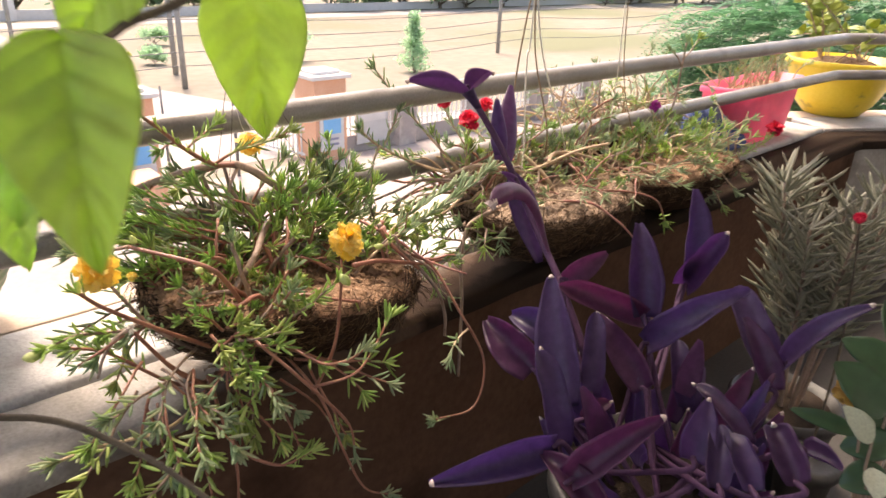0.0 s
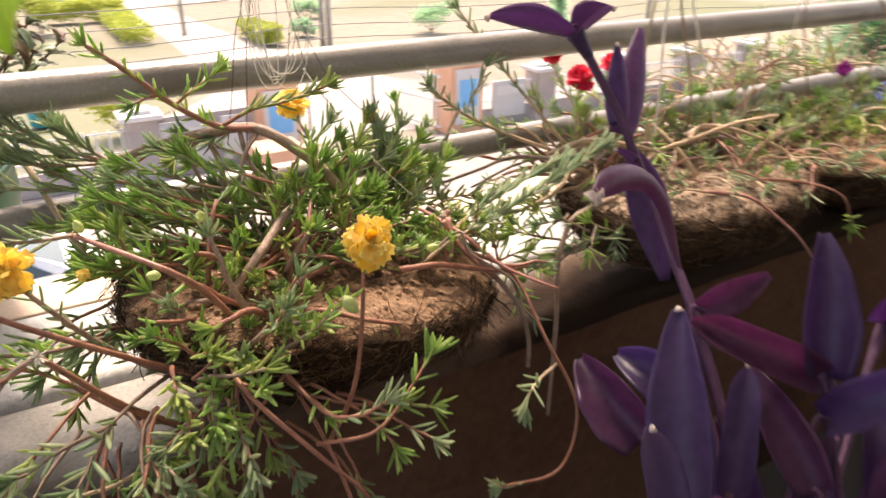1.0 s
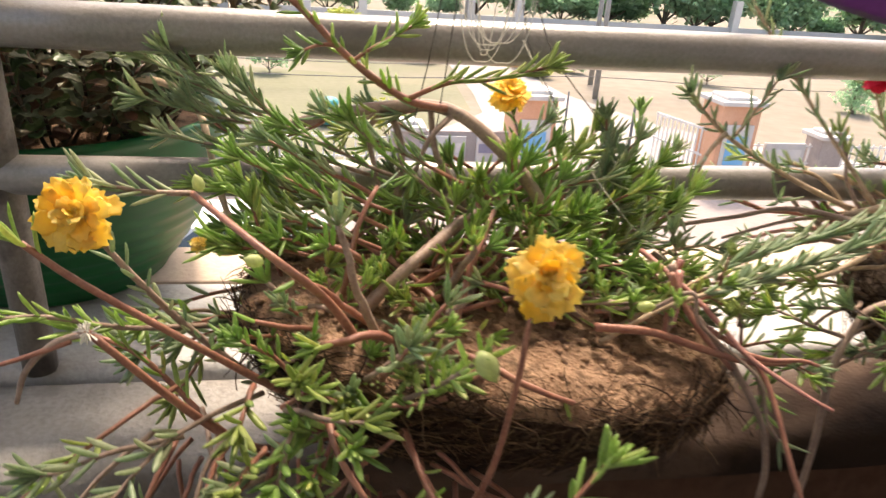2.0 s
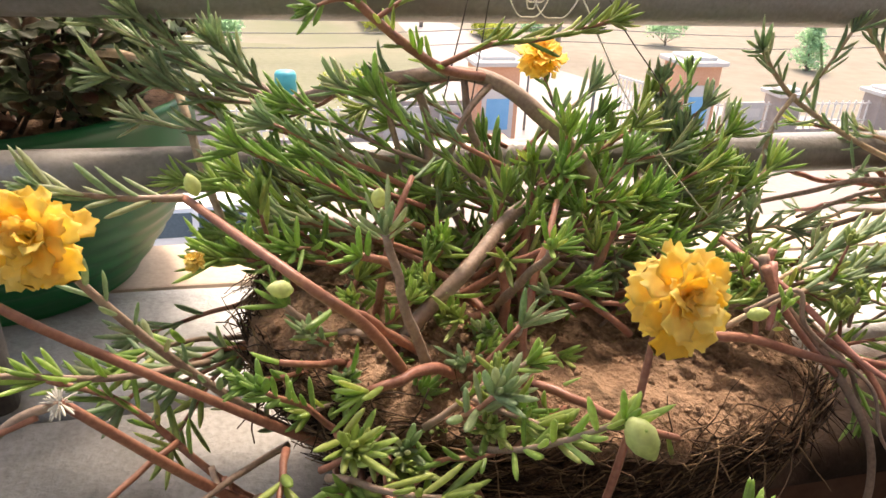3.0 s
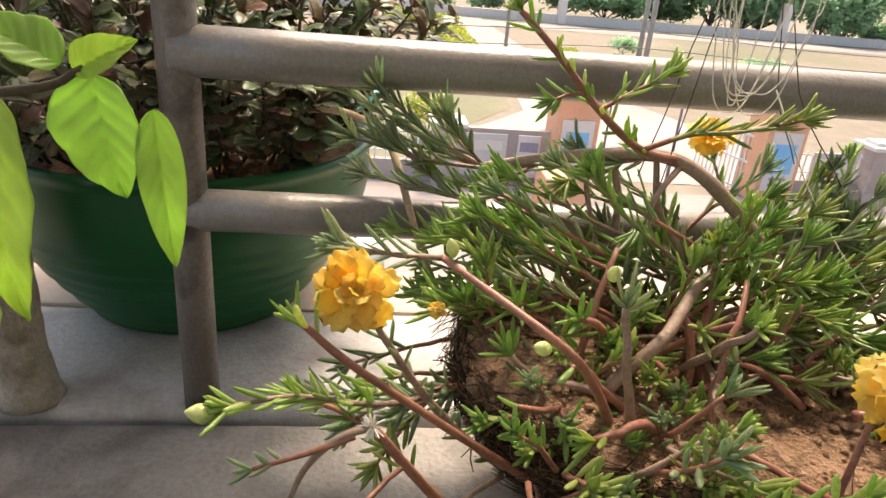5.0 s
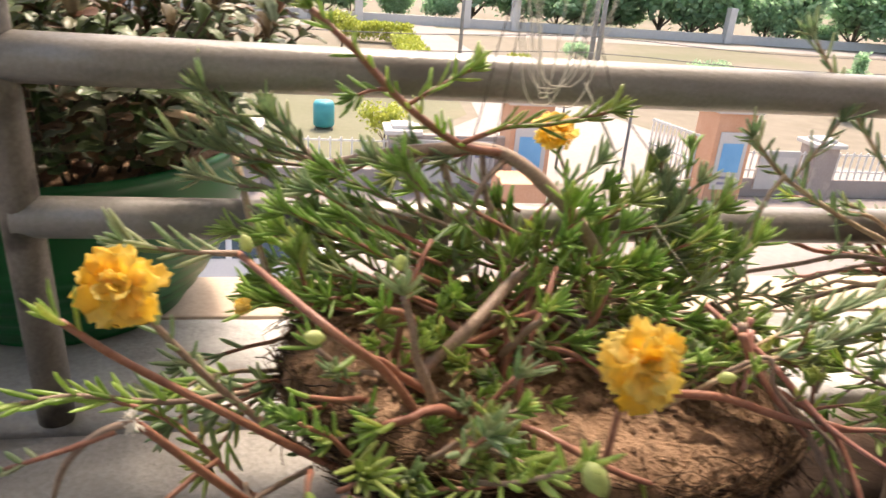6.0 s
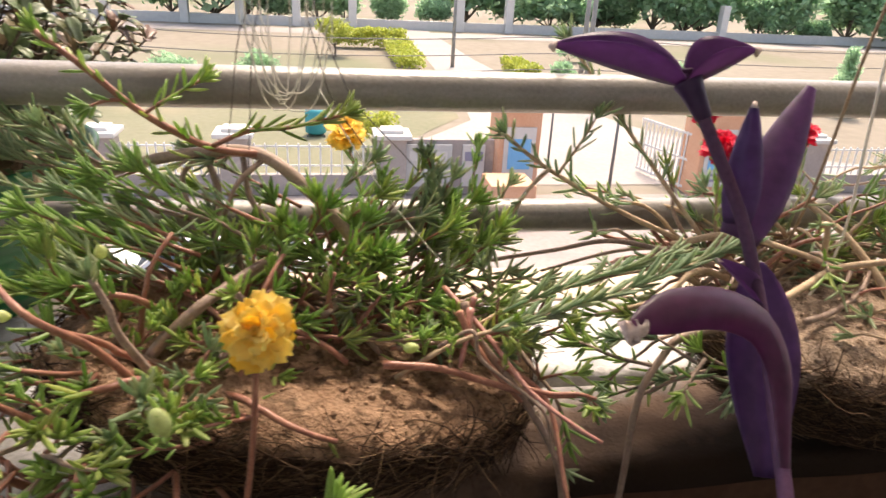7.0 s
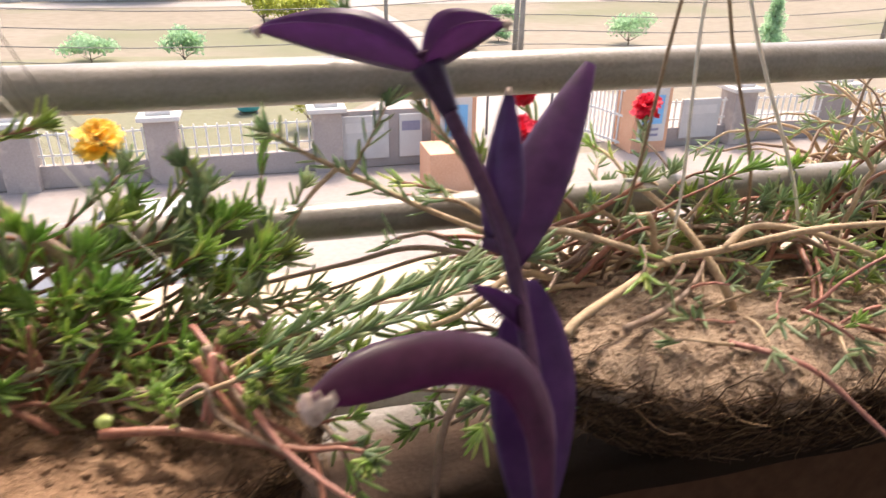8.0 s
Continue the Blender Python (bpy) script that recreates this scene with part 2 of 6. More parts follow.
M_TERRA = surface("terracotta_paint", (0.58, 0.30, 0.18), (0.66, 0.38, 0.25), 0.85, 1.5, 20, 0.2, 0.01)
M_CAP = surface("white_cap", (0.52, 0.50, 0.48), (0.60, 0.58, 0.56), 0.8, 2, 30)
M_POSTER = surface("blue_poster", (0.12, 0.36, 0.64), (0.18, 0.44, 0.70), 0.6, 3, 40)
M_PANEL = surface("grey_panel", (0.44, 0.43, 0.42), (0.52, 0.51, 0.50), 0.6, 3, 40)
M_PRINT = surface("printed_bar", (0.20, 0.20, 0.28), (0.28, 0.26, 0.34), 0.7, 3, 40)
M_IRON = surface("painted_iron", (0.10, 0.10, 0.10), (0.17, 0.16, 0.16), 0.6, 5, 60)
M_IRON_WHITE = surface("white_iron", (0.62, 0.61, 0.60), (0.72, 0.71, 0.70), 0.6, 5, 60)
M_POLE = surface("cement_pole", (0.20, 0.19, 0.18), (0.30, 0.29, 0.27), 0.9, 3, 40)
M_TEAL = surface("teal_plastic", (0.02, 0.25, 0.30), (0.04, 0.34, 0.38), 0.5, 3, 40)
M_CAR = surface("white_car_paint", (0.72, 0.72, 0.73), (0.78, 0.78, 0.79), 0.2, 2, 30, 0.02)
M_GLASS_DARK = surface("car_glass", (0.03, 0.05, 0.06), (0.06, 0.08, 0.10), 0.05, 2, 30, 0.0)
M_TYRE = surface("tyre_rubber", (0.02, 0.02, 0.02), (0.04, 0.04, 0.04), 0.8, 9, 90)
M_BARK = surface("bark", (0.11, 0.08, 0.06), (0.22, 0.17, 0.13), 0.9, 4, 40, 0.6, 0.02)
# distant greens paled in the colour to stand in for haze
M_TREE = foliage("hazed_tree_leaf", [(0.24, 0.38, 0.24), (0.30, 0.46, 0.29), (0.38, 0.54, 0.34), (0.27, 0.42, 0.27)], 0.7, 0.6, fine=8, gain=1.3)
M_TREE_YELLOW = foliage("golden_leaf", [(0.30, 0.36, 0.06), (0.42, 0.46, 0.08), (0.50, 0.52, 0.10)], 0.6, 0.3, fine=8)
M_TREE_NEAR = foliage("feathery_leaf", [(0.06, 0.17, 0.08), (0.10, 0.25, 0.12), (0.16, 0.33, 0.17)], 0.5, 0.35, fine=30)


# ---- builders ----
class Shape:
    """Gathers vertices and faces, then makes one mesh."""

    def __init__(self):
        self.v, self.f = [], []

    def add(self, verts, faces):
        k = len(self.v)
        self.v.extend(verts)
        self.f.extend([tuple(i + k for i in f) for f in faces])

    def mesh(self, name, smooth=True):
        me = bpy.data.meshes.new(name)
        me.from_pydata([tuple(p) for p in self.v], [], self.f)
        if smooth:
            me.polygons.foreach_set("use_smooth", [True] * len(me.polygons))
        me.update()
        return me


def thing(name, base, label, category, group="", kind=""):
    ob = new(name)
    ob.location = base
    ob.empty_display_size = 0.1
    return tagged(ob, label, category, group, kind)


def part(name, shape, material, parent, label="", kind="", smooth=True, at=None):
    """One mesh under a thing (an Empty moved to its base) or under a part, its geometry given in world metres."""
    me = shape.mesh(name, smooth) if isinstance(shape, Shape) else shape
    if not me.materials:
        me.materials.append(material)
    ob = new(name, me)
    ob.parent = parent
    if parent.type == "EMPTY":
        ob.matrix_parent_inverse = Matrix.Translation(-Vector(parent.location))
    if at is not None:
        ob.matrix_basis = at
    return tagged(ob, label, "", "", kind)


def solid(name, shape, material, label, category, kind="", group="", smooth=False):
    me = shape.mesh(name, smooth)
    me.materials.append(material)
    return tagged(new(name, me), label, category, group, kind)


def box(s, lo, hi, bevel=0.0):
    """A box; with a bevel its vertical and horizontal edges are chamfered."""
    (x0, y0, z0), (x1, y1, z1) = lo, hi
    bm = bmesh.new()
    bmesh.ops.create_cube(bm, size=1.0)
    for v in bm.verts:
        v.co = Vector(((x0 + x1) / 2 + v.co.x * (x1 - x0), (y0 + y1) / 2 + v.co.y * (y1 - y0), (z0 + z1) / 2 + v.co.z * (z1 - z0)))
    if bevel:
        bmesh.ops.bevel(bm, geom=bm.edges[:], offset=bevel, segments=2, profile=0.6, affect="EDGES")
    bm.verts.index_update()
    s.add([v.co.copy() for v in bm.verts], [[v.index for v in f.verts] for f in bm.faces])
    bm.free()


def glide(points, n=6):
    """A smooth line through the points (Catmull-Rom)."""
    p = [Vector(q) for q in points]
    p = [p[0] * 2 - p[1]] + p + [p[-1] * 2 - p[-2]]
    out = []
    for i in range(1, len(p) - 2):
        a, b, c, d = p[i - 1:i + 3]
        for k in range(n):
            t = k / n
            out.append(0.5 * (2 * b + (c - a) * t + (2 * a - 5 * b + 4 * c - d) * t * t + (3 * b - a - 3 * c + d) * t ** 3))
    return out + [p[-2]]


def frames_along(line):
    """Tangent, side and normal at each point of a line, turning as little as possible."""
    out, side = [], None
    for i, p in enumerate(line):
        t = (line[min(i + 1, len(line) - 1)] - line[max(i - 1, 0)])
        t = t.normalized() if t.length > 1e-9 else Vector((0, 0, 1))
        if side is None:
            side = t.cross(Vector((0.3, 0.2, 1)) if abs(t.z) < 0.9 else Vector((1, 0, 0)))
        side = (side - t * side.dot(t))
        side = side.normalized() if side.length > 1e-9 else t.orthogonal().normalized()
        out.append((t, side, t.cross(side)))
    return out


def tube(s, line, radius, sides=7, taper=1.0, lumps=0.0):
    """A round bar along a line; taper: the end's radius against the start's."""
    line = [Vector(p) for p in line]
    vs, n = [], len(line)
    for i, (p, (t, a, b)) in enumerate(zip(line, frames_along(line))):
        r = radius * (1 + (taper - 1) * i / max(1, n - 1))
        if lumps:
            r *= 1 + lumps * noise.noise(p * 90)
        for k in range(sides):
            w = 2 * math.pi * k / sides
            vs.append(p + (a * math.cos(w) + b * math.sin(w)) * r)
    fs = [(i * sides + k, i * sides + (k + 1) % sides, (i + 1) * sides + (k + 1) % sides, (i + 1) * sides + k) for i in range(n - 1) for k in range(sides)]
    fs.append(tuple(range(sides))[::-1])
    fs.append(tuple(range((n - 1) * sides, n * sides)))
    s.add(vs, fs)


def needle(s, base, way, length, radius, bend=0.0, flat=0.75, sides=5):
    """One fleshy, spindle-shaped leaf."""
    way = way.normalized()
    side = way.cross(Vector((0, 0, 1)))
    side = side.normalized() if side.length > 1e-4 else Vector((1, 0, 0))
    up = side.cross(way)
    vs = []
    for q, r in ((0.0, 0.55), (0.3, 0.95), (0.68, 1.0), (0.9, 0.6)):
        c = base + way * (length * q) + up * (bend * length * q * q)
        for k in range(sides):
            w = 2 * math.pi * k / sides
            vs.append(c + side * (math.cos(w) * radius * r) + up * (math.sin(w) * radius * r * flat))
    vs.append(base + way * length + up * (bend * length))
    fs = [(i * sides + k, i * sides + (k + 1) % sides, (i + 1) * sides + (k + 1) % sides, (i + 1) * sides + k) for i in range(3) for k in range(sides)]
    fs += [(3 * sides + k, 3 * sides + (k + 1) % sides, 4 * sides) for k in range(sides)]
    s.add(vs, fs)


def blade(s, base, tip, face, width, sag=0.1, fold=0.35, kind="lance", n=12, m=4, thick=0.0008, wave=0.0, curl=0.0, vein=0.0, spine=None):
    """One broad leaf with thickness: from base to tip, its upper side towards face; sag bows it, fold turns its halves up, curl rolls its tip back."""
    base, tip, face = Vector(base), Vector(tip), Vector(face)
    axis = tip - base
    length = axis.length
    face = (face - axis * (face.dot(axis) / axis.dot(axis))).normalized()
    ctrl = (base + tip) / 2 + face * (sag * length)
    line = [] if spine is None else glide(spine, max(2, n // (len(spine) - 1)))
    n = n if spine is None else len(line) - 1
    for i in range(n + 1 if spine is None else 0):
        t = i / n
        q = base * (1 - t) ** 2 + ctrl * (2 * t * (1 - t)) + tip * t * t
        line.append(q - face * (curl * length * max(0, t - 0.6) ** 2 * 4))
    top, low = [], []
    for i, p in enumerate(line):
        t = i / n
        tan = (line[min(i + 1, n)] - line[max(i - 1, 0)]).normalized()
        side = tan.cross(face).normalized()
        up = side.cross(tan)
        if kind == "sheath":
            w = (0.70 + 0.30 * math.sin(math.pi * min(1, t / 0.30) * 0.5)) * (1 - 0.80 * max(0.0, (t - 0.30) / 0.70) ** 1.7)
        elif kind == "strap":
            w = (0.70 + 0.30 * math.sin(math.pi * min(1, t / 0.30) * 0.5)) * (1 - 0.30 * t ** 2) * max(0.05, 1 - max(0.0, (t - 0.80) / 0.20) ** 2 * 0.80)
        elif kind == "tongue":
            w = (0.20 + 0.80 * math.sin(math.pi * min(1, t / 0.62) * 0.5) ** 1.3) * max(0.05, 1 - max(0.0, (t - 0.82) / 0.18) ** 2 * 0.70)
        elif kind == "lance":
            w = (0.62 + 0.38 * math.sin(math.pi * min(1, t / 0.34) * 0.5)) * max(0.0, 1 - t ** 2.1) ** 0.95
        elif kind == "sword":
            w = 0.16 + 0.84 * math.sin(math.pi * min(1.0, 0.02 + t ** 1.25 * 0.98)) ** 0.8
        elif kind == "heart":
            w = 1.05 * math.sin(math.pi * min(1.0, 0.004 + t ** 0.62 * 0.996)) ** 0.85 if t < 1 else 0
        elif kind == "petal":
            w = (0.30 + 0.70 * t ** 0.8) * (1 - max(0.0, (t - 0.75) / 0.25) ** 3 * 0.55)
        else:
            w = math.sin(math.pi * min(1, t ** 0.85 * 0.97 + 0.015)) ** 0.75
        w *= width / 2
        for k in range(-m, m + 1):
            v = k / m
            q = p + side * (v * w * math.cos(fold)) + up * ((v * v if kind in ("strap", "sheath", "tongue") else abs(v)) * w * math.sin(fold))
            if wave:
                q = q + up * (wave * w * math.sin(t * 17 + v * 2.0) * abs(v))
            if vein:
                q = q - up * (vein * ((0.5 + 0.5 * math.cos(2 * math.pi * (t * 6.5 - abs(v) * 1.5))) ** 2 * (1 - 0.6 * abs(v)) + 0.8 * max(0.0, 1 - 5 * abs(v))))
            top.append(q + up * thick / 2)
            low.append(q - up * thick / 2)
    c, k0 = 2 * m + 1, len(top)
    fs = []
    for i in range(n):
        for k in range(c - 1):
            a = i * c + k
            fs.append((a, a + 1, a + c + 1, a + c))
            fs.append((k0 + a, k0 + a + c, k0 + a + c + 1, k0 + a + 1))
        a, b = i * c, i * c + c - 1
        fs.append((a, a + c, k0 + a + c, k0 + a))
        fs.append((b, k0 + b, k0 + b + c, b + c))
    fs.append(tuple([*range(c)][::-1] and [k for k in range(c - 1, -1, -1)] + [k0 + k for k in range(c)]))
    s.add(top + low, fs)


def lathe(s, profile, centre, sides=48, squash=1.0):
    """A turned vessel: profile rows of radius and height, closed round its axis."""
    cx, cy, cz = centre
    vs = [Vector((cx + r * math.cos(2 * math.pi * k / sides), cy + squash * r * math.sin(2 * math.pi * k / sides), cz + h)) for r, h in profile for k in range(sides)]
    fs = [(i * sides + k, i * sides + (k + 1) % sides, (i + 1) * sides + (k + 1) % sides, (i + 1) * sides + k) for i in range(len(profile) - 1) for k in range(sides)]
    fs.append(tuple(range(sides))[::-1])
    fs.append(tuple(range((len(profile) - 1) * sides, len(profile) * sides)))
    s.add(vs, fs)


def rnd(a, b):
    return random.uniform(a, b)


# ---- the balcony: parapet with its ledge, floor, ceiling and house wall ----
LEDGE = 0.712
CORNER = 3.35                     # here the front of the balcony bends towards the house
BEND = radians(-30)


def run(s, lo, hi, bevel=0.0, straight=True, bent=True):
    """A bar along the straight front (x from -1.6 to the bend), then on along the bent front."""
    (y0, z0), (y1, z1) = lo, hi
    if straight:
        box(s, (-1.6, y0, z0), (CORNER, y1, z1), bevel)
    if not bent:
        return
    k = Shape()
    box(k, (-0.02, y0, z0), (2.2, y1, z1), bevel)
    turn = Matrix.Translation((CORNER, 0, 0)) @ Matrix.Rotation(BEND, 4, "Z")
    s.add([turn @ v for v in k.v], k.f)


def build_balcony():
    s = Shape()
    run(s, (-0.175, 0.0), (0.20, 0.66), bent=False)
    solid("wall_north", s, M_PLASTER, "plastered balcony parapet wall under the ledge, shade painted into its brown", "wall", "structure")
    s = Shape()
    run(s, (-0.175, 0.0), (0.20, 0.659), straight=False)
    solid("wall_east", s, M_BEND, "grey cement parapet past the bend of the balcony, painted paler as lit", "wall", "structure")
    # ledge: an inner strip, and an outer slab a little higher, with a mortar joint between
    nx, ny = 220, 10
    turn = Matrix.Translation((CORNER, 0, 0)) @ Matrix.Rotation(BEND, 4, "Z")
    for name, label, mt, y0, y1, zt, zb in (("ledge_inner", "stained grey concrete strip on the inside of the ledge, shade painted in by the baskets", M_LEDGE_IN, -0.195, -0.016, LEDGE - 0.012, 0.66), ("ledge_outer", "weathered grey concrete slab of the ledge outside the joint", M_LEDGE, -0.010, 0.222, LEDGE, 0.66)):
        s = Shape()
        vs = []
        prof = [(y0 + 0.004, zb), (y0, zb + 0.01), (y0, zt - 0.012), (y0 + 0.004, zt - 0.004), (y0 + 0.012, zt)]
        prof += [(y0 + 0.012 + (y1 - y0 - 0.02) * k / ny, zt) for k in range(1, ny + 1)]
        prof += [(y1 - 0.002, zt - 0.006), (y1, zt - 0.014), (y1, zb)]
        for i in range(nx + 1):
            x = -1.6 + (CORNER + 1.6) * i / nx
            for y, z in prof:
                n1 = noise.noise(Vector((x * 9, y * 9, z * 9 + zt * 31)))
                n2 = noise.noise(Vector((x * 40, y * 40, z * 40)))
                vs.append(Vector((x, y + 0.0035 * n1 * (z < zt - 0.002), z + 0.0016 * n1 + 0.0007 * n2)))
        c = len(prof)
        s.add(vs, [(i * c + k, (i + 1) * c + k, (i + 1) * c + k + 1, i * c + k + 1) for i in range(nx) for k in range(c - 1)])
        k = Shape()
        box(k, (0.03 if y0 < -0.1 else 0.01, y0, zb), (2.2, y1, zt - 0.001), 0.006)
        s.add([turn @ v for v in k.v], k.f)
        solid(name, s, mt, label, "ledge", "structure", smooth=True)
    s = Shape()
    run(s, (0.226, 0.60), (0.36, LEDGE - 0.001), 0.004)
    solid("ledge_lip", s, M_LIP, "pinkish plaster lip along the outside of the ledge", "ledge", "structure")
    s = Shape()
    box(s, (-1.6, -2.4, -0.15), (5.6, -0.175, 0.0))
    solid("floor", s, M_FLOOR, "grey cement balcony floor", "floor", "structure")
    # unseen slab; overhang added to keep the sun off the inner plants
    s = Shape()
    box(s, (-1.6, -2.5, 2.95), (5.6, 0.60, 3.10))
    solid("ceiling", s, M_CEIL, "unseen painted ceiling slab over the balcony, reaching out to shade its inside", "ceiling", "structure")
    s = Shape()
    tube(s, [(-1.62, -0.09, 2.75), (2.0, -0.09, 2.75), (5.6, -0.09, 2.75)], 0.012, 8)
    rod = thing("string_rod", (-1.6, -0.09, 2.75), "thin steel rod over the ledge that carries strings", "rod")
    part("rod", s, M_IRON, rod)
    s = Shape()
    box(s, (-1.6, -2.6, -0.15), (5.6, -2.4, 2.75))
    solid("wall_south", s, M_WALL, "plain painted house wall behind the balcony", "wall", "structure")
    s = Shape()
    box(s, (-1.75, -2.6, -0.15), (-1.6, 0.0, 0.66))
    solid("wall_west", s, M_WALL, "low painted side parapet of the balcony", "wall", "structure")


def build_railing():
    rail = thing("railing", (0.0, 0.0, LEDGE), "grey painted steel pipe railing standing on the balcony ledge", "railing")
    far = Vector((CORNER + 2.2 * math.cos(BEND), 2.2 * math.sin(BEND), 0))
    for z, r in ((1.105, 0.0235), (0.950, 0.0215)):
        s = Shape()
        line = [Vector((x, 0, z)) for x in np.linspace(0.0, CORNER - 0.12, 30)]
        line += glide([(CORNER - 0.09, 0, z), (CORNER - 0.02, -0.004, z), (CORNER + 0.05, -0.032, z), (CORNER + 0.12, -0.07, z)], 4)
        line += [Vector((far.x, far.y, z))]
        tube(s, line, r, 20)
        part("rail", s, M_PIPE, rail)
    for x, y in ((0.004, 0.0), (far.x - 0.3, far.y + 0.17)):
        s = Shape()
        if x == 0.004:
            tube(s, [(x, y, LEDGE - 0.004), (x, y, 0.9), (x, y, 1.1), (x, y, 1.42)], 0.0192, 20)
        else:
            tube(s, [(x, y, LEDGE - 0.004), (x, y, 0.95), (x, y, 1.100)], 0.0205, 20)
        part("post", s, M_POST, rail, "grimy brownish steel post")
    # the next panel, with a mud-smeared end post
    nxt = thing("railing", (-0.185, 0.012, LEDGE), "mud-smeared end post and rails of the next railing panel", "railing")
    s = Shape()
    line = [Vector((-0.185, 0.012, z)) for z in np.linspace(LEDGE - 0.004, 1.42, 60)]
    tube(s, line, 0.0245, 20, 1.0, 0.10)
    part("post", s, M_POST_ROUGH, nxt)
    s = Shape()
    lathe(s, [(0.035, -0.002), (0.033, 0.006), (0.030, 0.014), (0.028, 0.03), (0.026, 0.05), (0.02, 0.055)], (-0.185, 0.012, LEDGE), 24)
    part("cement_foot", s, M_POST_ROUGH, nxt)
    for z, r in ((1.105, 0.0235), (0.950, 0.0215)):
        s = Shape()
        tube(s, [(-0.19, 0.012, z), (-0.8, 0.012, z), (-1.59, 0.012, z)], r, 16)
        part("rail", s, M_PIPE, nxt)


build_balcony()
build_railing()


# ---- the street side, one storey and a half below ----
GROUND = -4.5
WALL_Y = 16.5


def sheet(s, outline, z):
    s.add([Vector((x, y, z)) for x, y in outline], [tuple(range(len(outline)))])


def build_ground():
    s = Shape()
    sheet(s, [(-2500, -2500), (2500, -2500), (2500, 2500), (-2500, 2500)], GROUND)
    solid("ground", s, M_FIELD, "dry beige field with thin grass", "ground", "structure")
    s = Shape()
    sheet(s, [(-60, 2.0), (70, 2.0), (70, WALL_Y - 0.2), (-60, WALL_Y - 0.2)], GROUND + 0.02)
    solid("pavement", s, M_PAVE, "pale sunlit paved yard inside the boundary wall", "pavement", "structure")
    # driveway: from the gate outwards, with a flared mouth
    s = Shape()
    mouth = [(1.6, 17.2), (2.0, 19.2), (3.0, 21.4), (4.6, 23.4), (6.2, 25.6), (6.6, 30.0), (6.9, 44.0), (6.2, 62.0), (9.6, 62.0), (10.0, 44.0), (11.0, 30.0), (13.0, 24.0), (16.0, 20.5), (20.0, 18.8), (20.0, 17.2)]
    sheet(s, mouth, GROUND + 0.02)
    solid("road", s, M_ROAD, "pale concrete driveway leading from the gate across the field", "road", "structure")
    s = Shape()
    sheet(s, [(-60, 56.5), (120, 56.5), (120, 60.5), (-60, 60.5)], GROUND + 0.03)
    solid("road", s, M_ROAD, "pale road crossing behind the field", "road", "structure")
    s = Shape()
    sheet(s, [(-50, 16.8), (1.2, 16.8), (1.7, 19.4), (4.2, 23.6), (5.8, 26.0), (6.2, 33.0), (-6, 35.0), (-50, 33.0)], GROUND + 0.015)
    solid("lawn", s, M_LAWN, "thin green lawn outside the boundary wall", "lawn", "structure")


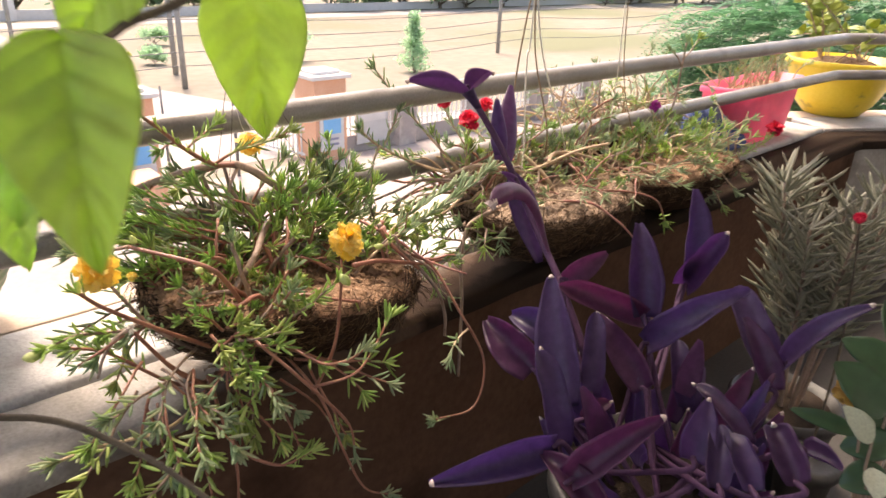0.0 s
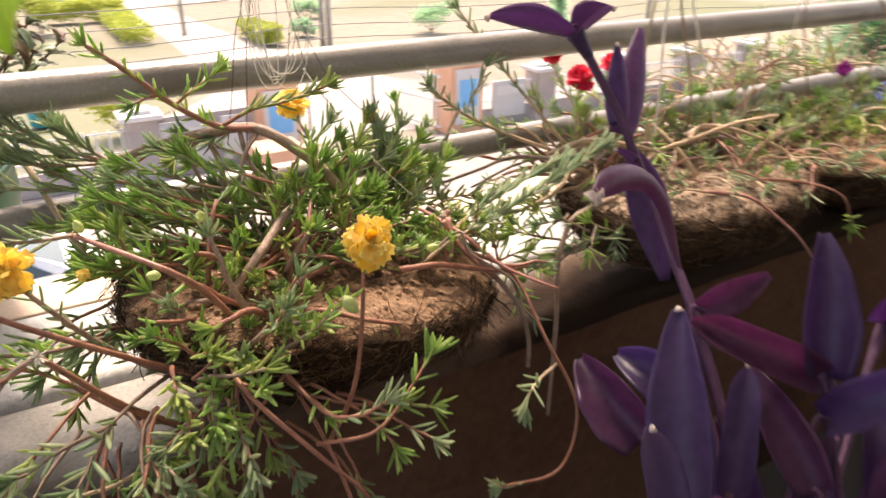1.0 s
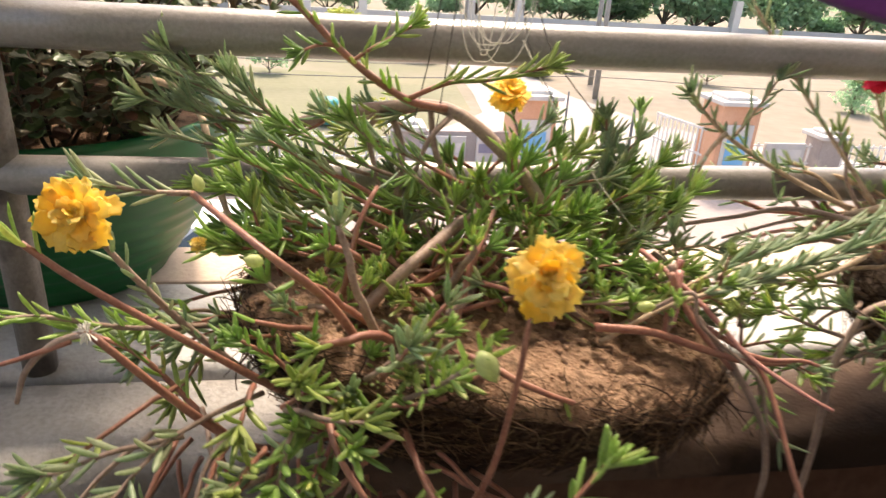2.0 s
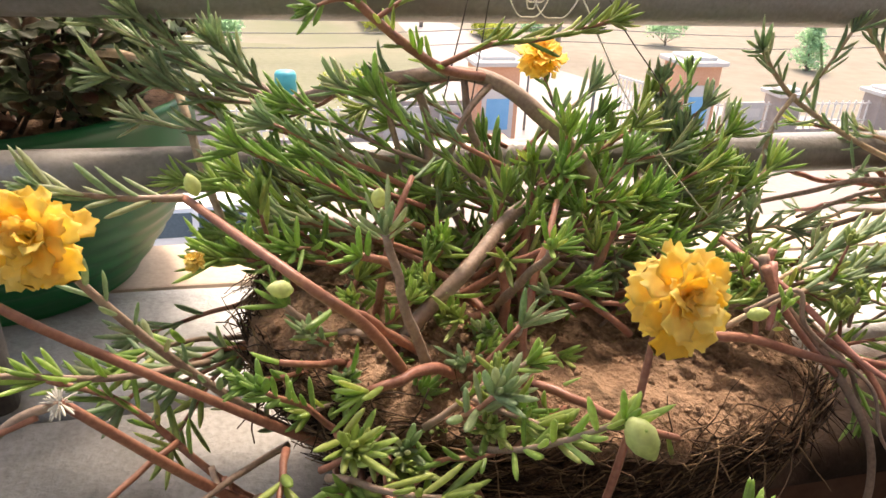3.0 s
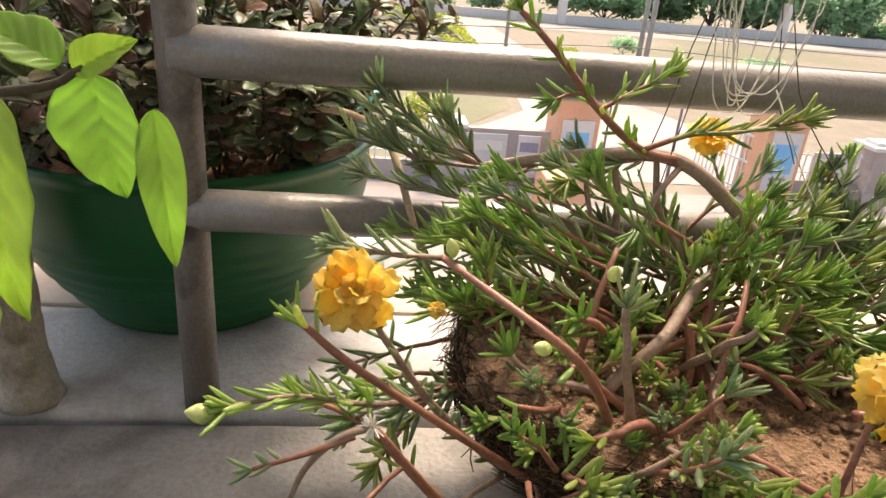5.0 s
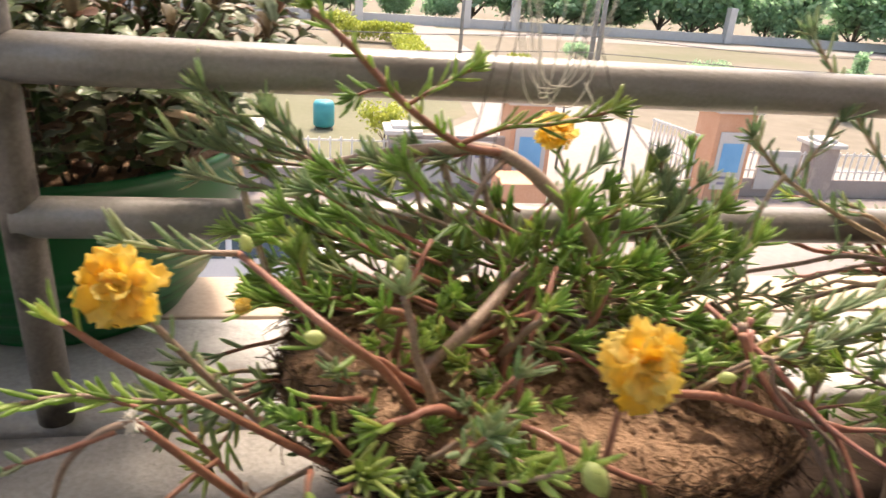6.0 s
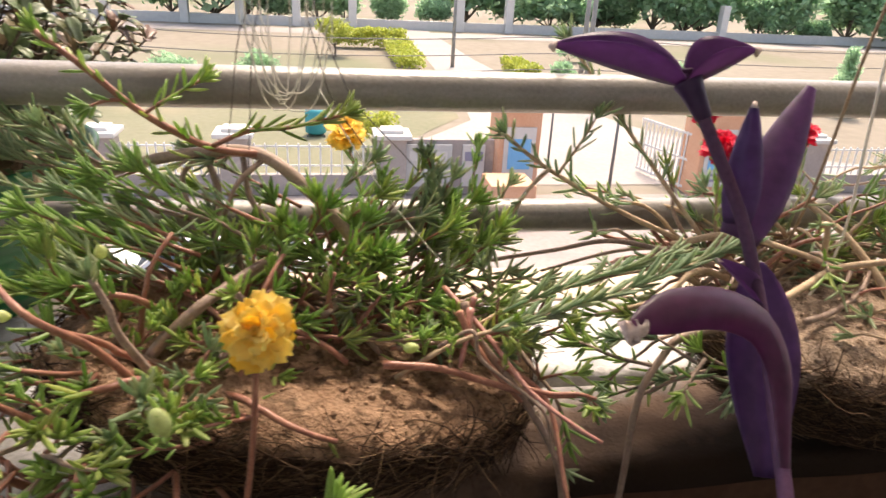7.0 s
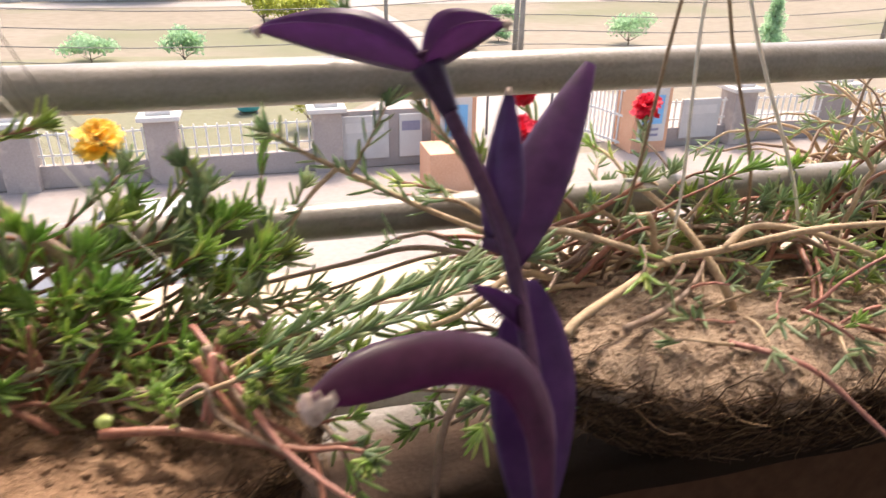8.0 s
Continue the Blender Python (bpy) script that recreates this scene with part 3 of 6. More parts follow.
def build_boundary():
    # wall runs between pillars, open at the gate
    pillars = [-14.5, -11.3, -8.1, -4.85, -1.70, 2.2, 5.45, 11.1, 14.2, 17.6, 21.0, 24.4]
    for i, (a, b) in enumerate(zip(pillars, pillars[1:])):
        if a == 5.45:
            continue
        fence = thing("boundary_fence", ((a + b) / 2, WALL_Y, GROUND), "low whitewashed wall with white iron bars on top", "fence", "boundary fences")
        solid_wall = a in (2.2,)
        s = Shape()
        box(s, (a + 0.3, WALL_Y - 0.1, GROUND), (b - 0.3, WALL_Y + 0.1, GROUND + (1.5 if solid_wall else 0.55)), 0.02)
        part("wall", s, M_WHITEWASH, fence, smooth=False)
        if not solid_wall:
            n = 12
            bar = Shape()
            box(bar, (-0.02, -0.02, GROUND + 0.5), (0.02, 0.02, GROUND + 1.35))
            me = bar.mesh("bar", False)
            for k in range(n):
                part("bar", me, M_IRON_WHITE, fence, at=Matrix.Translation((a + 0.45 + (b - a - 0.9) * k / (n - 1), WALL_Y, 0)))
            for z in (0.75, 1.25):
                s = Shape()
                box(s, (a + 0.3, WALL_Y - 0.015, GROUND + z), (b - 0.3, WALL_Y + 0.015, GROUND + z + 0.04))
                part("crossbar", s, M_IRON_WHITE, fence, smooth=False)
    for x in pillars:
        gate = x in (5.45, 11.1)
        h = 2.45 if gate else 1.55
        w = 0.55 if gate else 0.36
        p = thing("gate_pillar" if gate else "fence_pillar", (x, WALL_Y, GROUND), "terracotta gate pillar with a white cap and posters" if gate else "pale plastered fence pillar with a flat cap", "pillar", "gate pillars" if gate else "fence pillars")
        s = Shape()
        box(s, (x - w, WALL_Y - w, GROUND), (x + w, WALL_Y + w, GROUND + h), 0.03)
        part("shaft", s, M_TERRA if gate else M_WHITEWASH, p, smooth=False)
        s = Shape()
        box(s, (x - w - 0.12, WALL_Y - w - 0.12, GROUND + h), (x + w + 0.12, WALL_Y + w + 0.12, GROUND + h + 0.12), 0.03)
        box(s, (x - w * 0.8, WALL_Y - w * 0.8, GROUND + h + 0.1), (x + w * 0.8, WALL_Y + w * 0.8, GROUND + h + 0.22), 0.04)
        part("cap", s, M_CAP, p, smooth=False)
        if gate:
            s = Shape()
            box(s, (x - 0.42, WALL_Y - w - 0.035, GROUND + 0.35), (x + 0.42, WALL_Y - w - 0.004, GROUND + 1.95), 0.008)
            panel = part("panel", s, M_CAP, p, "white notice panel", smooth=False)
            s = Shape()
            box(s, (x - 0.30, WALL_Y - w - 0.05, GROUND + 0.85), (x + 0.30, WALL_Y - w - 0.039, GROUND + 1.65))
            part("poster", s, M_POSTER, panel, "blue poster", smooth=False)
            for k in range(2):
                s = Shape()
                box(s, (x - 0.24, WALL_Y - w - 0.048, GROUND + 0.50 + 0.16 * k), (x + 0.22, WALL_Y - w - 0.039, GROUND + 0.57 + 0.16 * k))
                part("print_bar", s, M_PRINT, panel, smooth=False)
    # notice boards on the solid wall beside the gate, and a terracotta plinth
    for x, w, lab, mt in ((3.15, 0.62, "grey framed notice board on the wall", M_PANEL), (4.35, 0.30, "pale printed poster on the wall", M_CAP), (12.9, 0.62, "grey framed notice board on the wall", M_PANEL)):
        nb = thing("notice_board", (x, WALL_Y - 0.12, GROUND + 0.3), lab, "notice board", "notice boards")
        s = Shape()
        box(s, (x - w, WALL_Y - 0.17, GROUND + 0.25), (x + w, WALL_Y - 0.104, GROUND + 1.38), 0.015)
        part("board", s, mt, nb, smooth=False)
        s = Shape()
        box(s, (x - w * 0.8, WALL_Y - 0.182, GROUND + 0.95), (x + w * 0.8, WALL_Y - 0.174, GROUND + 1.2))
        part("print_bar", s, M_PRINT if mt is M_CAP else M_CAP, nb, smooth=False)
    s = Shape()
    box(s, (4.3, 14.0, GROUND + 0.02), (5.4, 15.1, GROUND + 1.0), 0.03)
    pl = thing("planter_block", (4.85, 14.5, GROUND), "low terracotta painted masonry block in the yard", "masonry block")
    part("block", s, M_TERRA, pl, smooth=False)
    # the gate: two leaves of white bars, standing half open
    for hinge, ang in ((5.95, 75), (10.6, 105)):
        g = thing("gate_leaf", (hinge, WALL_Y, GROUND), "white iron bar gate leaf standing open", "gate", "gate leaves")
        turn = Matrix.Translation((hinge, WALL_Y, 0)) @ Matrix.Rotation(radians(ang), 4, "Z")
        me = None
        for k in range(13):
            s = Shape()
            box(s, (-0.02, -0.02, GROUND + 0.08), (0.02, 0.02, GROUND + 1.7))
            me = me or s.mesh("bar", False)
            part("bar", me, M_IRON_WHITE, g, at=turn @ Matrix.Translation((0.1 + 0.17 * k, 0, 0)))
        for z in (0.12, 0.9, 1.62):
            s = Shape()
            box(s, (0.05, -0.025, GROUND + z), (2.2, 0.025, GROUND + z + 0.06))
            part("crossbar", s.mesh("crossbar", False), M_IRON_WHITE, g, at=turn)


def leaf_cloud(s, centre, radii, n, size, rough=0.35):
    """Leaves scattered through an uneven clump, thickest near its skin."""
    for _ in range(n):
        d = Vector((random.gauss(0, 1), random.gauss(0, 1), random.gauss(0, 1))).normalized()
        r = rnd(0.35, 1.0) * (1 + rough * noise.noise(d * 2.3 + Vector(centre)))
        p = Vector(centre) + Vector((d.x * radii[0], d.y * radii[1], d.z * radii[2])) * r
        a = Vector((rnd(-1, 1), rnd(-1, 1), rnd(-0.6, 0.6))).normalized()
        b = a.cross(Vector((rnd(-1, 1), rnd(-1, 1), rnd(-1, 1)))).normalized()
        q = size * rnd(0.6, 1.3)
        s.add([p, p + a * q * 0.5 + b * q * 0.3, p + a * q, p + a * q * 0.5 - b * q * 0.3], [(0, 1, 2), (0, 2, 3)])


def build_tree(base, height, spread, label, leaf, clumps=9, n=260, size=0.35, trunk=0.35, limbs=5, name="tree", category="tree", group="", cone=False):
    x, y, z = base
    t = thing(name, base, label, category, group)
    s = Shape()
    top = height * trunk
    tube(s, [(x, y, z - 0.05), (x + 0.03 * height, y, z + top * 0.6), (x, y + 0.02 * height, z + top), (x, y, z + height * 0.8)], 0.035 * height, 8, 0.3)
    for k in range(limbs):
        w = 2 * math.pi * k / limbs + rnd(-0.3, 0.3)
        tube(s, glide([(x, y, z + top * 0.9), (x + spread * 0.3 * math.cos(w), y + spread * 0.3 * math.sin(w), z + top + height * 0.12), (x + spread * 0.6 * math.cos(w), y + spread * 0.6 * math.sin(w), z + top + height * 0.3)], 3), 0.016 * height, 5, 0.3)
    part("trunk", s, M_BARK, t)
    s = Shape()
    for k in range(clumps):
        w = 2.4 * k + rnd(-0.4, 0.4)
        if cone:
            h = (k + 0.5) / clumps
            r = spread * (1 - h) * 0.35
            c = (x + r * math.cos(w), y + r * math.sin(w), z + top + (height - top) * h)
            rr = max(0.25, spread * (1 - h) * 0.75 + 0.12)
            leaf_cloud(s, c, (rr, rr, (height - top) / clumps * 1.1), n, size)
        else:
            r = spread * math.sqrt((k + 0.5) / clumps) * 0.62
            c = (x + r * math.cos(w), y + r * math.sin(w), z + top + (height - top) * rnd(0.35, 0.78))
            leaf_cloud(s, c, (spread * 0.45, spread * 0.45, (height - top) * 0.28), n, size)
    part("crown", s, leaf, t, kind="stuff")
    return t


def build_far():
    build_tree((1.15, 43.6, GROUND), 2.3, 1.35, "round clipped golden bush on a short trunk", M_TREE_YELLOW, 7, 420, 0.16, 0.3, name="bush", category="bush")
    for lab, x0, x1, y0, y1, h in (("clipped golden hedge beside the driveway", 1.2, 6.0, 47.5, 49.0, 1.3), ("low golden hedge along the driveway edge", 4.5, 6.0, 37.5, 47.0, 0.9), ("low golden hedge along the driveway edge", 10.4, 11.6, 34.0, 38.0, 0.9)):
        hd = thing("hedge", ((x0 + x1) / 2, (y0 + y1) / 2, GROUND), lab, "hedge", "driveway hedges")
        s = Shape()
        for _ in range(2600):
            p = Vector((rnd(x0, x1), rnd(y0, y1), GROUND + h * rnd(0.02, 1) ** 0.5))
            p.z += 0.12 * noise.noise(p * 1.3)
            a = Vector((rnd(-1, 1), rnd(-1, 1), rnd(-0.5, 0.8))).normalized()
            b = a.cross(Vector((rnd(-1, 1), rnd(-1, 1), rnd(-1, 1)))).normalized()
            s.add([p, p + a * 0.12 + b * 0.07, p + a * 0.24, p + a * 0.12 - b * 0.07], [(0, 1, 2), (0, 2, 3)])
        part("foliage", s, M_TREE_YELLOW, hd, kind="stuff")
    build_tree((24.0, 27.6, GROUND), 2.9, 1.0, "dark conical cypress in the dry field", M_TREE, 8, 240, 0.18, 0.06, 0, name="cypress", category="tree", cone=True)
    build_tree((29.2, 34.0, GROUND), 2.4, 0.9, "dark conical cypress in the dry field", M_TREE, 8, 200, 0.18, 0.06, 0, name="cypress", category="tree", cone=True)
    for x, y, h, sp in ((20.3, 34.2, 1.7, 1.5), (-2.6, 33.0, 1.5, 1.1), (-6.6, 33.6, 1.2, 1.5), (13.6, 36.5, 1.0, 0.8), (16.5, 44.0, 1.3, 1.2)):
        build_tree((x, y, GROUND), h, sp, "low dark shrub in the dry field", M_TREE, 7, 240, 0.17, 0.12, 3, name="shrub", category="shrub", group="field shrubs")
    build_tree((2.1, 20.6, GROUND), 1.5, 0.9, "small golden shrub by the driveway mouth", M_TREE_YELLOW, 6, 220, 0.14, 0.15, 3, name="shrub", category="shrub", group="field shrubs")
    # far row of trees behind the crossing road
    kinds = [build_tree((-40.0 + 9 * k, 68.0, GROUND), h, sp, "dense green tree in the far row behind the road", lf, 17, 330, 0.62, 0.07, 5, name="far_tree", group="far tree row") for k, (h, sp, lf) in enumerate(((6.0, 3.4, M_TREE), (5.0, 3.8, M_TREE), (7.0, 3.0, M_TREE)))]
    x = -13.0
    k = 0
    while x < 150:
        sc = rnd(0.5, 1.5)
        copy_thing(kinds[k % 3], Matrix.Translation((x, rnd(65, 72) - max(0, x - 20) * 0.10, GROUND)) @ Matrix.Rotation(rnd(0, 6), 4, "Z") @ Matrix.Diagonal((sc, sc, sc * rnd(0.75, 1.2), 1)))
        x += rnd(2.4, 4.8)
        k += 1
    # white posts and a low wall in front of the far trees
    w = thing("far_wall", (20, 62.5, GROUND), "low grey wall with white posts beyond the crossing road", "wall")
    s = Shape()
    box(s, (-45, 62.4, GROUND), (110, 62.7, GROUND + 0.8))
    part("wall", s, M_PANEL, w, smooth=False)
    s = Shape()
    box(s, (-0.35, 62.1, GROUND), (0.35, 62.9, GROUND + 3.2), 0.04)
    me = s.mesh("post", False)
    for x in (-38, -31.5, -24, -17.2, -11, -6.5, -1.8, 3.0, 12.5, 17, 38, 61):
        part("post", me, M_CAP, w, at=Matrix.Translation((x, 0, 0)))
    # the feathery tree near the bend of the balcony
    t = thing("feathery_tree", (22.0, 7.0, GROUND), "large feathery green tree close to the balcony", "tree")
    s = Shape()
    tube(s, glide([(22.0, 7.0, GROUND), (22.1, 7.0, -3.2), (21.9, 7.1, -1.9), (22.0, 6.9, 0.2)], 5), 0.22, 9, 0.4)
    for k in range(7):
        a = 0.9 * k
        tube(s, glide([(22, 7.0, -2.6), (22 + 2.6 * math.cos(a), 7.0 + 1.3 * math.sin(a), -1.6), (22 + 4.8 * math.cos(a), 7.0 + 2.4 * math.sin(a), -1.0)], 4), 0.07, 6, 0.3)
    part("trunk", s, M_BARK, t)
    s = Shape()
    for _ in range(2800):
        # one drooping frond of paired leaflets
        d = Vector((random.gauss(0, 1), random.gauss(0, 1), random.gauss(0, 0.8))).normalized()
        p = Vector((22.0, 7.0, -1.1)) + Vector((d.x * 6.2, d.y * 3.0, d.z * 2.3)) * rnd(0.6, 1.05) * (1 + 0.3 * noise.noise(d * 2))
        out = (Vector((d.x, d.y, 0)) + Vector((rnd(-0.5, 0.5), rnd(-0.5, 0.5), 0.2))).normalized()
        side = out.cross(Vector((0, 0, 1))).normalized()
        for j in range(11):
            c = p + out * (0.09 * j) + Vector((0, 0, -0.006 * j * j))
            for e in (-1, 1):
                q = side * (e * 0.27 * (1 - j / 14)) + Vector((0, 0, -0.03))
                s.add([c, c + q * 0.5 + out * 0.055, c + q, c + q * 0.5 - out * 0.045], [(0, 1, 2, 3)])
    part("crown", s, M_TREE_NEAR, t, kind="stuff")


def build_poles():
    for x, y, h, r in ((12.2, 29.3, 6.5, 0.13), (8.15, 16.15, 2.45, 0.05), (7.2, 18.7, 2.2, 0.04), (8.0, 40.2, 5.5, 0.12), (13.3, 33.0, 6.0, 0.14), (34.0, 31.0, 6.5, 0.13), (-12.0, 28.5, 6.5, 0.13)):
        tall = h > 3
        p = thing("utility_pole" if tall else "iron_post", (x, y, GROUND), "grey cement utility pole carrying wires" if tall else "thin dark iron post by the gate", "pole", "utility poles" if tall else "iron posts")
        s = Shape()
        tube(s, [(x, y, GROUND - 0.02), (x, y, GROUND + h * 0.5), (x, y, GROUND + h)], r, 10, 0.7)
        part("shaft", s, M_POLE if tall else M_IRON, p)
        if tall:
            s = Shape()
            box(s, (x - 0.6, y - 0.05, GROUND + h - 0.5), (x + 0.6, y + 0.05, GROUND + h - 0.4), 0.01)
            part("crossarm", s, M_IRON, p, smooth=False)
    # overhead wires, sagging between the poles along the field
    for k, z in enumerate((-1.6, -2.3, -3.0, -3.6)):
        s = Shape()
        pts = [(-60 + 8 * j, 28.4 + 0.02 * (8 * j), z - 0.35 * math.sin(math.pi * ((j * 8) % 24) / 24)) for j in range(20)]
        tube(s, glide(pts, 3), 0.022, 5)
        w = thing("overhead_wire", (12.2, 29.3, z), "thin dark overhead wire strung along the field", "wire", "overhead wires")
        part("wire", s, M_IRON, w)


def build_car(x, y, turn, label):
    c = thing("car", (x, y, GROUND + 0.02), label, "car", "parked cars")
    m = Matrix.Translation((x, y, GROUND + 0.02)) @ Matrix.Rotation(radians(turn), 4, "Z")
    prof = [(-1.85, 0.35), (-1.9, 0.72), (-1.25, 0.88), (-0.62, 1.38), (0.75, 1.42), (1.45, 0.98), (1.85, 0.90), (1.9, 0.38)]
    s = Shape()
    vs = []
    for w, q in ((-0.78, 0.86), (-0.80, 1.0), (0.80, 1.0), (0.78, 0.86)):
        vs += [m @ Vector((px * (0.97 if abs(w) < 0.79 else 1.0), w * (0.82 if pz > 1.1 else 1.0), pz)) for px, pz in prof]
    n = len(prof)
    fs = [tuple(range(n))[::-1], tuple(range(3 * n, 4 * n))]
    fs += [(i * n + k, i * n + (k + 1) % n, (i + 1) * n + (k + 1) % n, (i + 1) * n + k) for i in range(3) for k in range(n)]
    s.add(vs, fs)
    part("body", s, M_CAR, c, smooth=False)
    for nm, a, b in (("windscreen", 2, 3), ("rear_window", 4, 5)):
        s = Shape()
        (xa, za), (xb, zb) = prof[a], prof[b]
        e = 0.012
        q = []
        for t, w in ((0.1, 0.70), (0.92, 0.60)):
            px, pz = xa + (xb - xa) * t, za + (zb - za) * t
            nx = -(zb - za)
            nz = xb - xa
            l = math.hypot(nx, nz)
            for d in (0.004, e):
                q += [m @ Vector((px + nx / l * d, -w, pz + nz / l * d)), m @ Vector((px + nx / l * d, w, pz + nz / l * d))]
        s.add(q, [(2, 3, 7, 6), (0, 4, 5, 1), (0, 2, 6, 4), (1, 5, 7, 3), (0, 1, 3, 2), (4, 6, 7, 5)])
        part(nm, s, M_GLASS_DARK, c, "dark tinted glass", smooth=False)
    for sy in (-1, 1):
        for x0, x1, x2, x3 in ((-1.05, 0.02, -0.55, 0.02), (0.12, 1.20, 0.12, 0.72)):
            s = Shape()
            q = []
            for e in (0.006, 0.016):
                q += [m @ Vector((px, sy * (0.80 - 0.144 * (pz - 0.93) / 0.47 + e), pz)) for px, pz in ((x0, 0.97), (x1, 0.97), (x3, 1.33), (x2, 1.33))]
            s.add(q, [(4, 5, 6, 7), (3, 2, 1, 0), (0, 1, 5, 4), (1, 2, 6, 5), (2, 3, 7, 6), (3, 0, 4, 7)])
            part("side_window", s, M_GLASS_DARK, c, "dark tinted glass", smooth=False)
    for sx in (-1.2, 1.2):
        for sy in (-0.78, 0.78):
            s = Shape()
            tube(s, [m @ Vector((sx, sy - 0.09, 0.3)), m @ Vector((sx, sy + 0.09, 0.3))], 0.30, 18)
            wh = part("wheel", s, M_TYRE, c)
            s = Shape()
            tube(s, [m @ Vector((sx, sy - 0.095, 0.3)), m @ Vector((sx, sy + 0.095, 0.3))], 0.18, 14)
            part("rim", s, M_PANEL, wh)


def build_street_things():
    build_car(-1.35, 10.6, 2, "white parked car with dark side windows in the paved yard")
    t = thing("water_drum", (0.2, 22.9, GROUND), "teal plastic drum on a low dark iron stand", "drum")
    s = Shape()
    lathe(s, [(0.30, 0.0), (0.36, 0.05), (0.36, 0.75), (0.30, 0.85), (0.12, 0.88)], (0.2, 22.9, GROUND + 0.10), 20)
    part("drum", s, M_TEAL, t)
    for dx in (-0.28, 0.28):
        for dy in (-0.28, 0.28):
            s = Shape()
            tube(s, [(0.2 + dx, 22.9 + dy, GROUND), (0.2 + dx, 22.9 + dy, GROUND + 0.11)], 0.03, 6)
            part("leg", s, M_IRON, t)


build_ground()
build_boundary()
build_far()
build_poles()
build_street_things()


# ---- plants: shared pieces ----
UP = Vector((0, 0, 1))
PETALS = {}


def petal_meshes(key, material, length):
    """Four ruffled petals, made once for each kind of flower."""
    if key not in PETALS:
        out = []
        for k in range(4):
            s = Shape()
            blade(s, (0, 0, 0), (0, length, 0), (0, 0, 1), length * (0.62 + 0.08 * k), 0.03 + 0.05 * k, 0.14, "petal", 9, 4, 0.0006, 0.22)
            for v in s.v:
                v.y += 0.060 * length * math.cos(v.x / length * 30 + k) * max(0.0, v.y / length) ** 5
                v.z += 0.07 * length * noise.noise(v / length * 3 + Vector((k * 7, 0, 0)))
            me = s.mesh("petal")
            me.materials.append(material)
            out.append(me)
        PETALS[key] = out
    return PETALS[key]


def flower(plant, centre, facing, size, key, material, label):
    """A double bloom: a green cup, and whorls of petals as pieces of their own."""
    centre, facing = Vector(centre), Vector(facing).normalized()
    s = Shape()
    tube(s, [centre - facing * size * 0.42, centre - facing * size * 0.25, centre - facing * size * 0.08], size * 0.10, 8, 1.7)
    cup = part("flower", s, M_MOSS_LEAF, plant, label)
    quat = facing.to_track_quat("Z", "Y").to_matrix().to_4x4()
    meshes = petal_meshes(key, material, size * 0.5)
    for n, tilt, scale, lift in ((8, -24, 0.95, -0.08), (9, -4, 1.06, -0.04), (9, 18, 1.0, 0.0), (8, 38, 0.88, 0.02), (6, 56, 0.72, 0.04), (4, 70, 0.56, 0.05)):
        for k in range(n):
            a = 360 * k / n + tilt * 1.7 + rnd(-9, 9)
            m = Matrix.Translation(centre + facing * (lift * size)) @ quat @ Matrix.Rotation(radians(a), 4, "Z") @ Matrix.Rotation(radians(tilt + rnd(-15, 15)), 4, "X") @ Matrix.Rotation(radians(rnd(-26, 26)), 4, "Y") @ Matrix.Scale(scale * rnd(0.8, 1.16), 4)
            part("petal", random.choice(meshes), material, cup, at=m)
    return cup


def bud(plant, base, way, size):
    base, way = Vector(base), Vector(way).normalized()
    s = Shape()
    prof = [(0.25, 0.0), (0.75, 0.18), (1.0, 0.42), (0.85, 0.68), (0.45, 0.88), (0.08, 1.0)]
    q = way.to_track_quat("Z", "Y").to_matrix().to_4x4()
    k = Shape()
    lathe(k, [(r * size * 0.42, h * size * 1.25) for r, h in prof], (0, 0, 0), 14)
    s.add([Matrix.Translation(base) @ q @ v for v in k.v], k.f)
    part("bud", s, M_BUD, plant, "pale green closed bud")


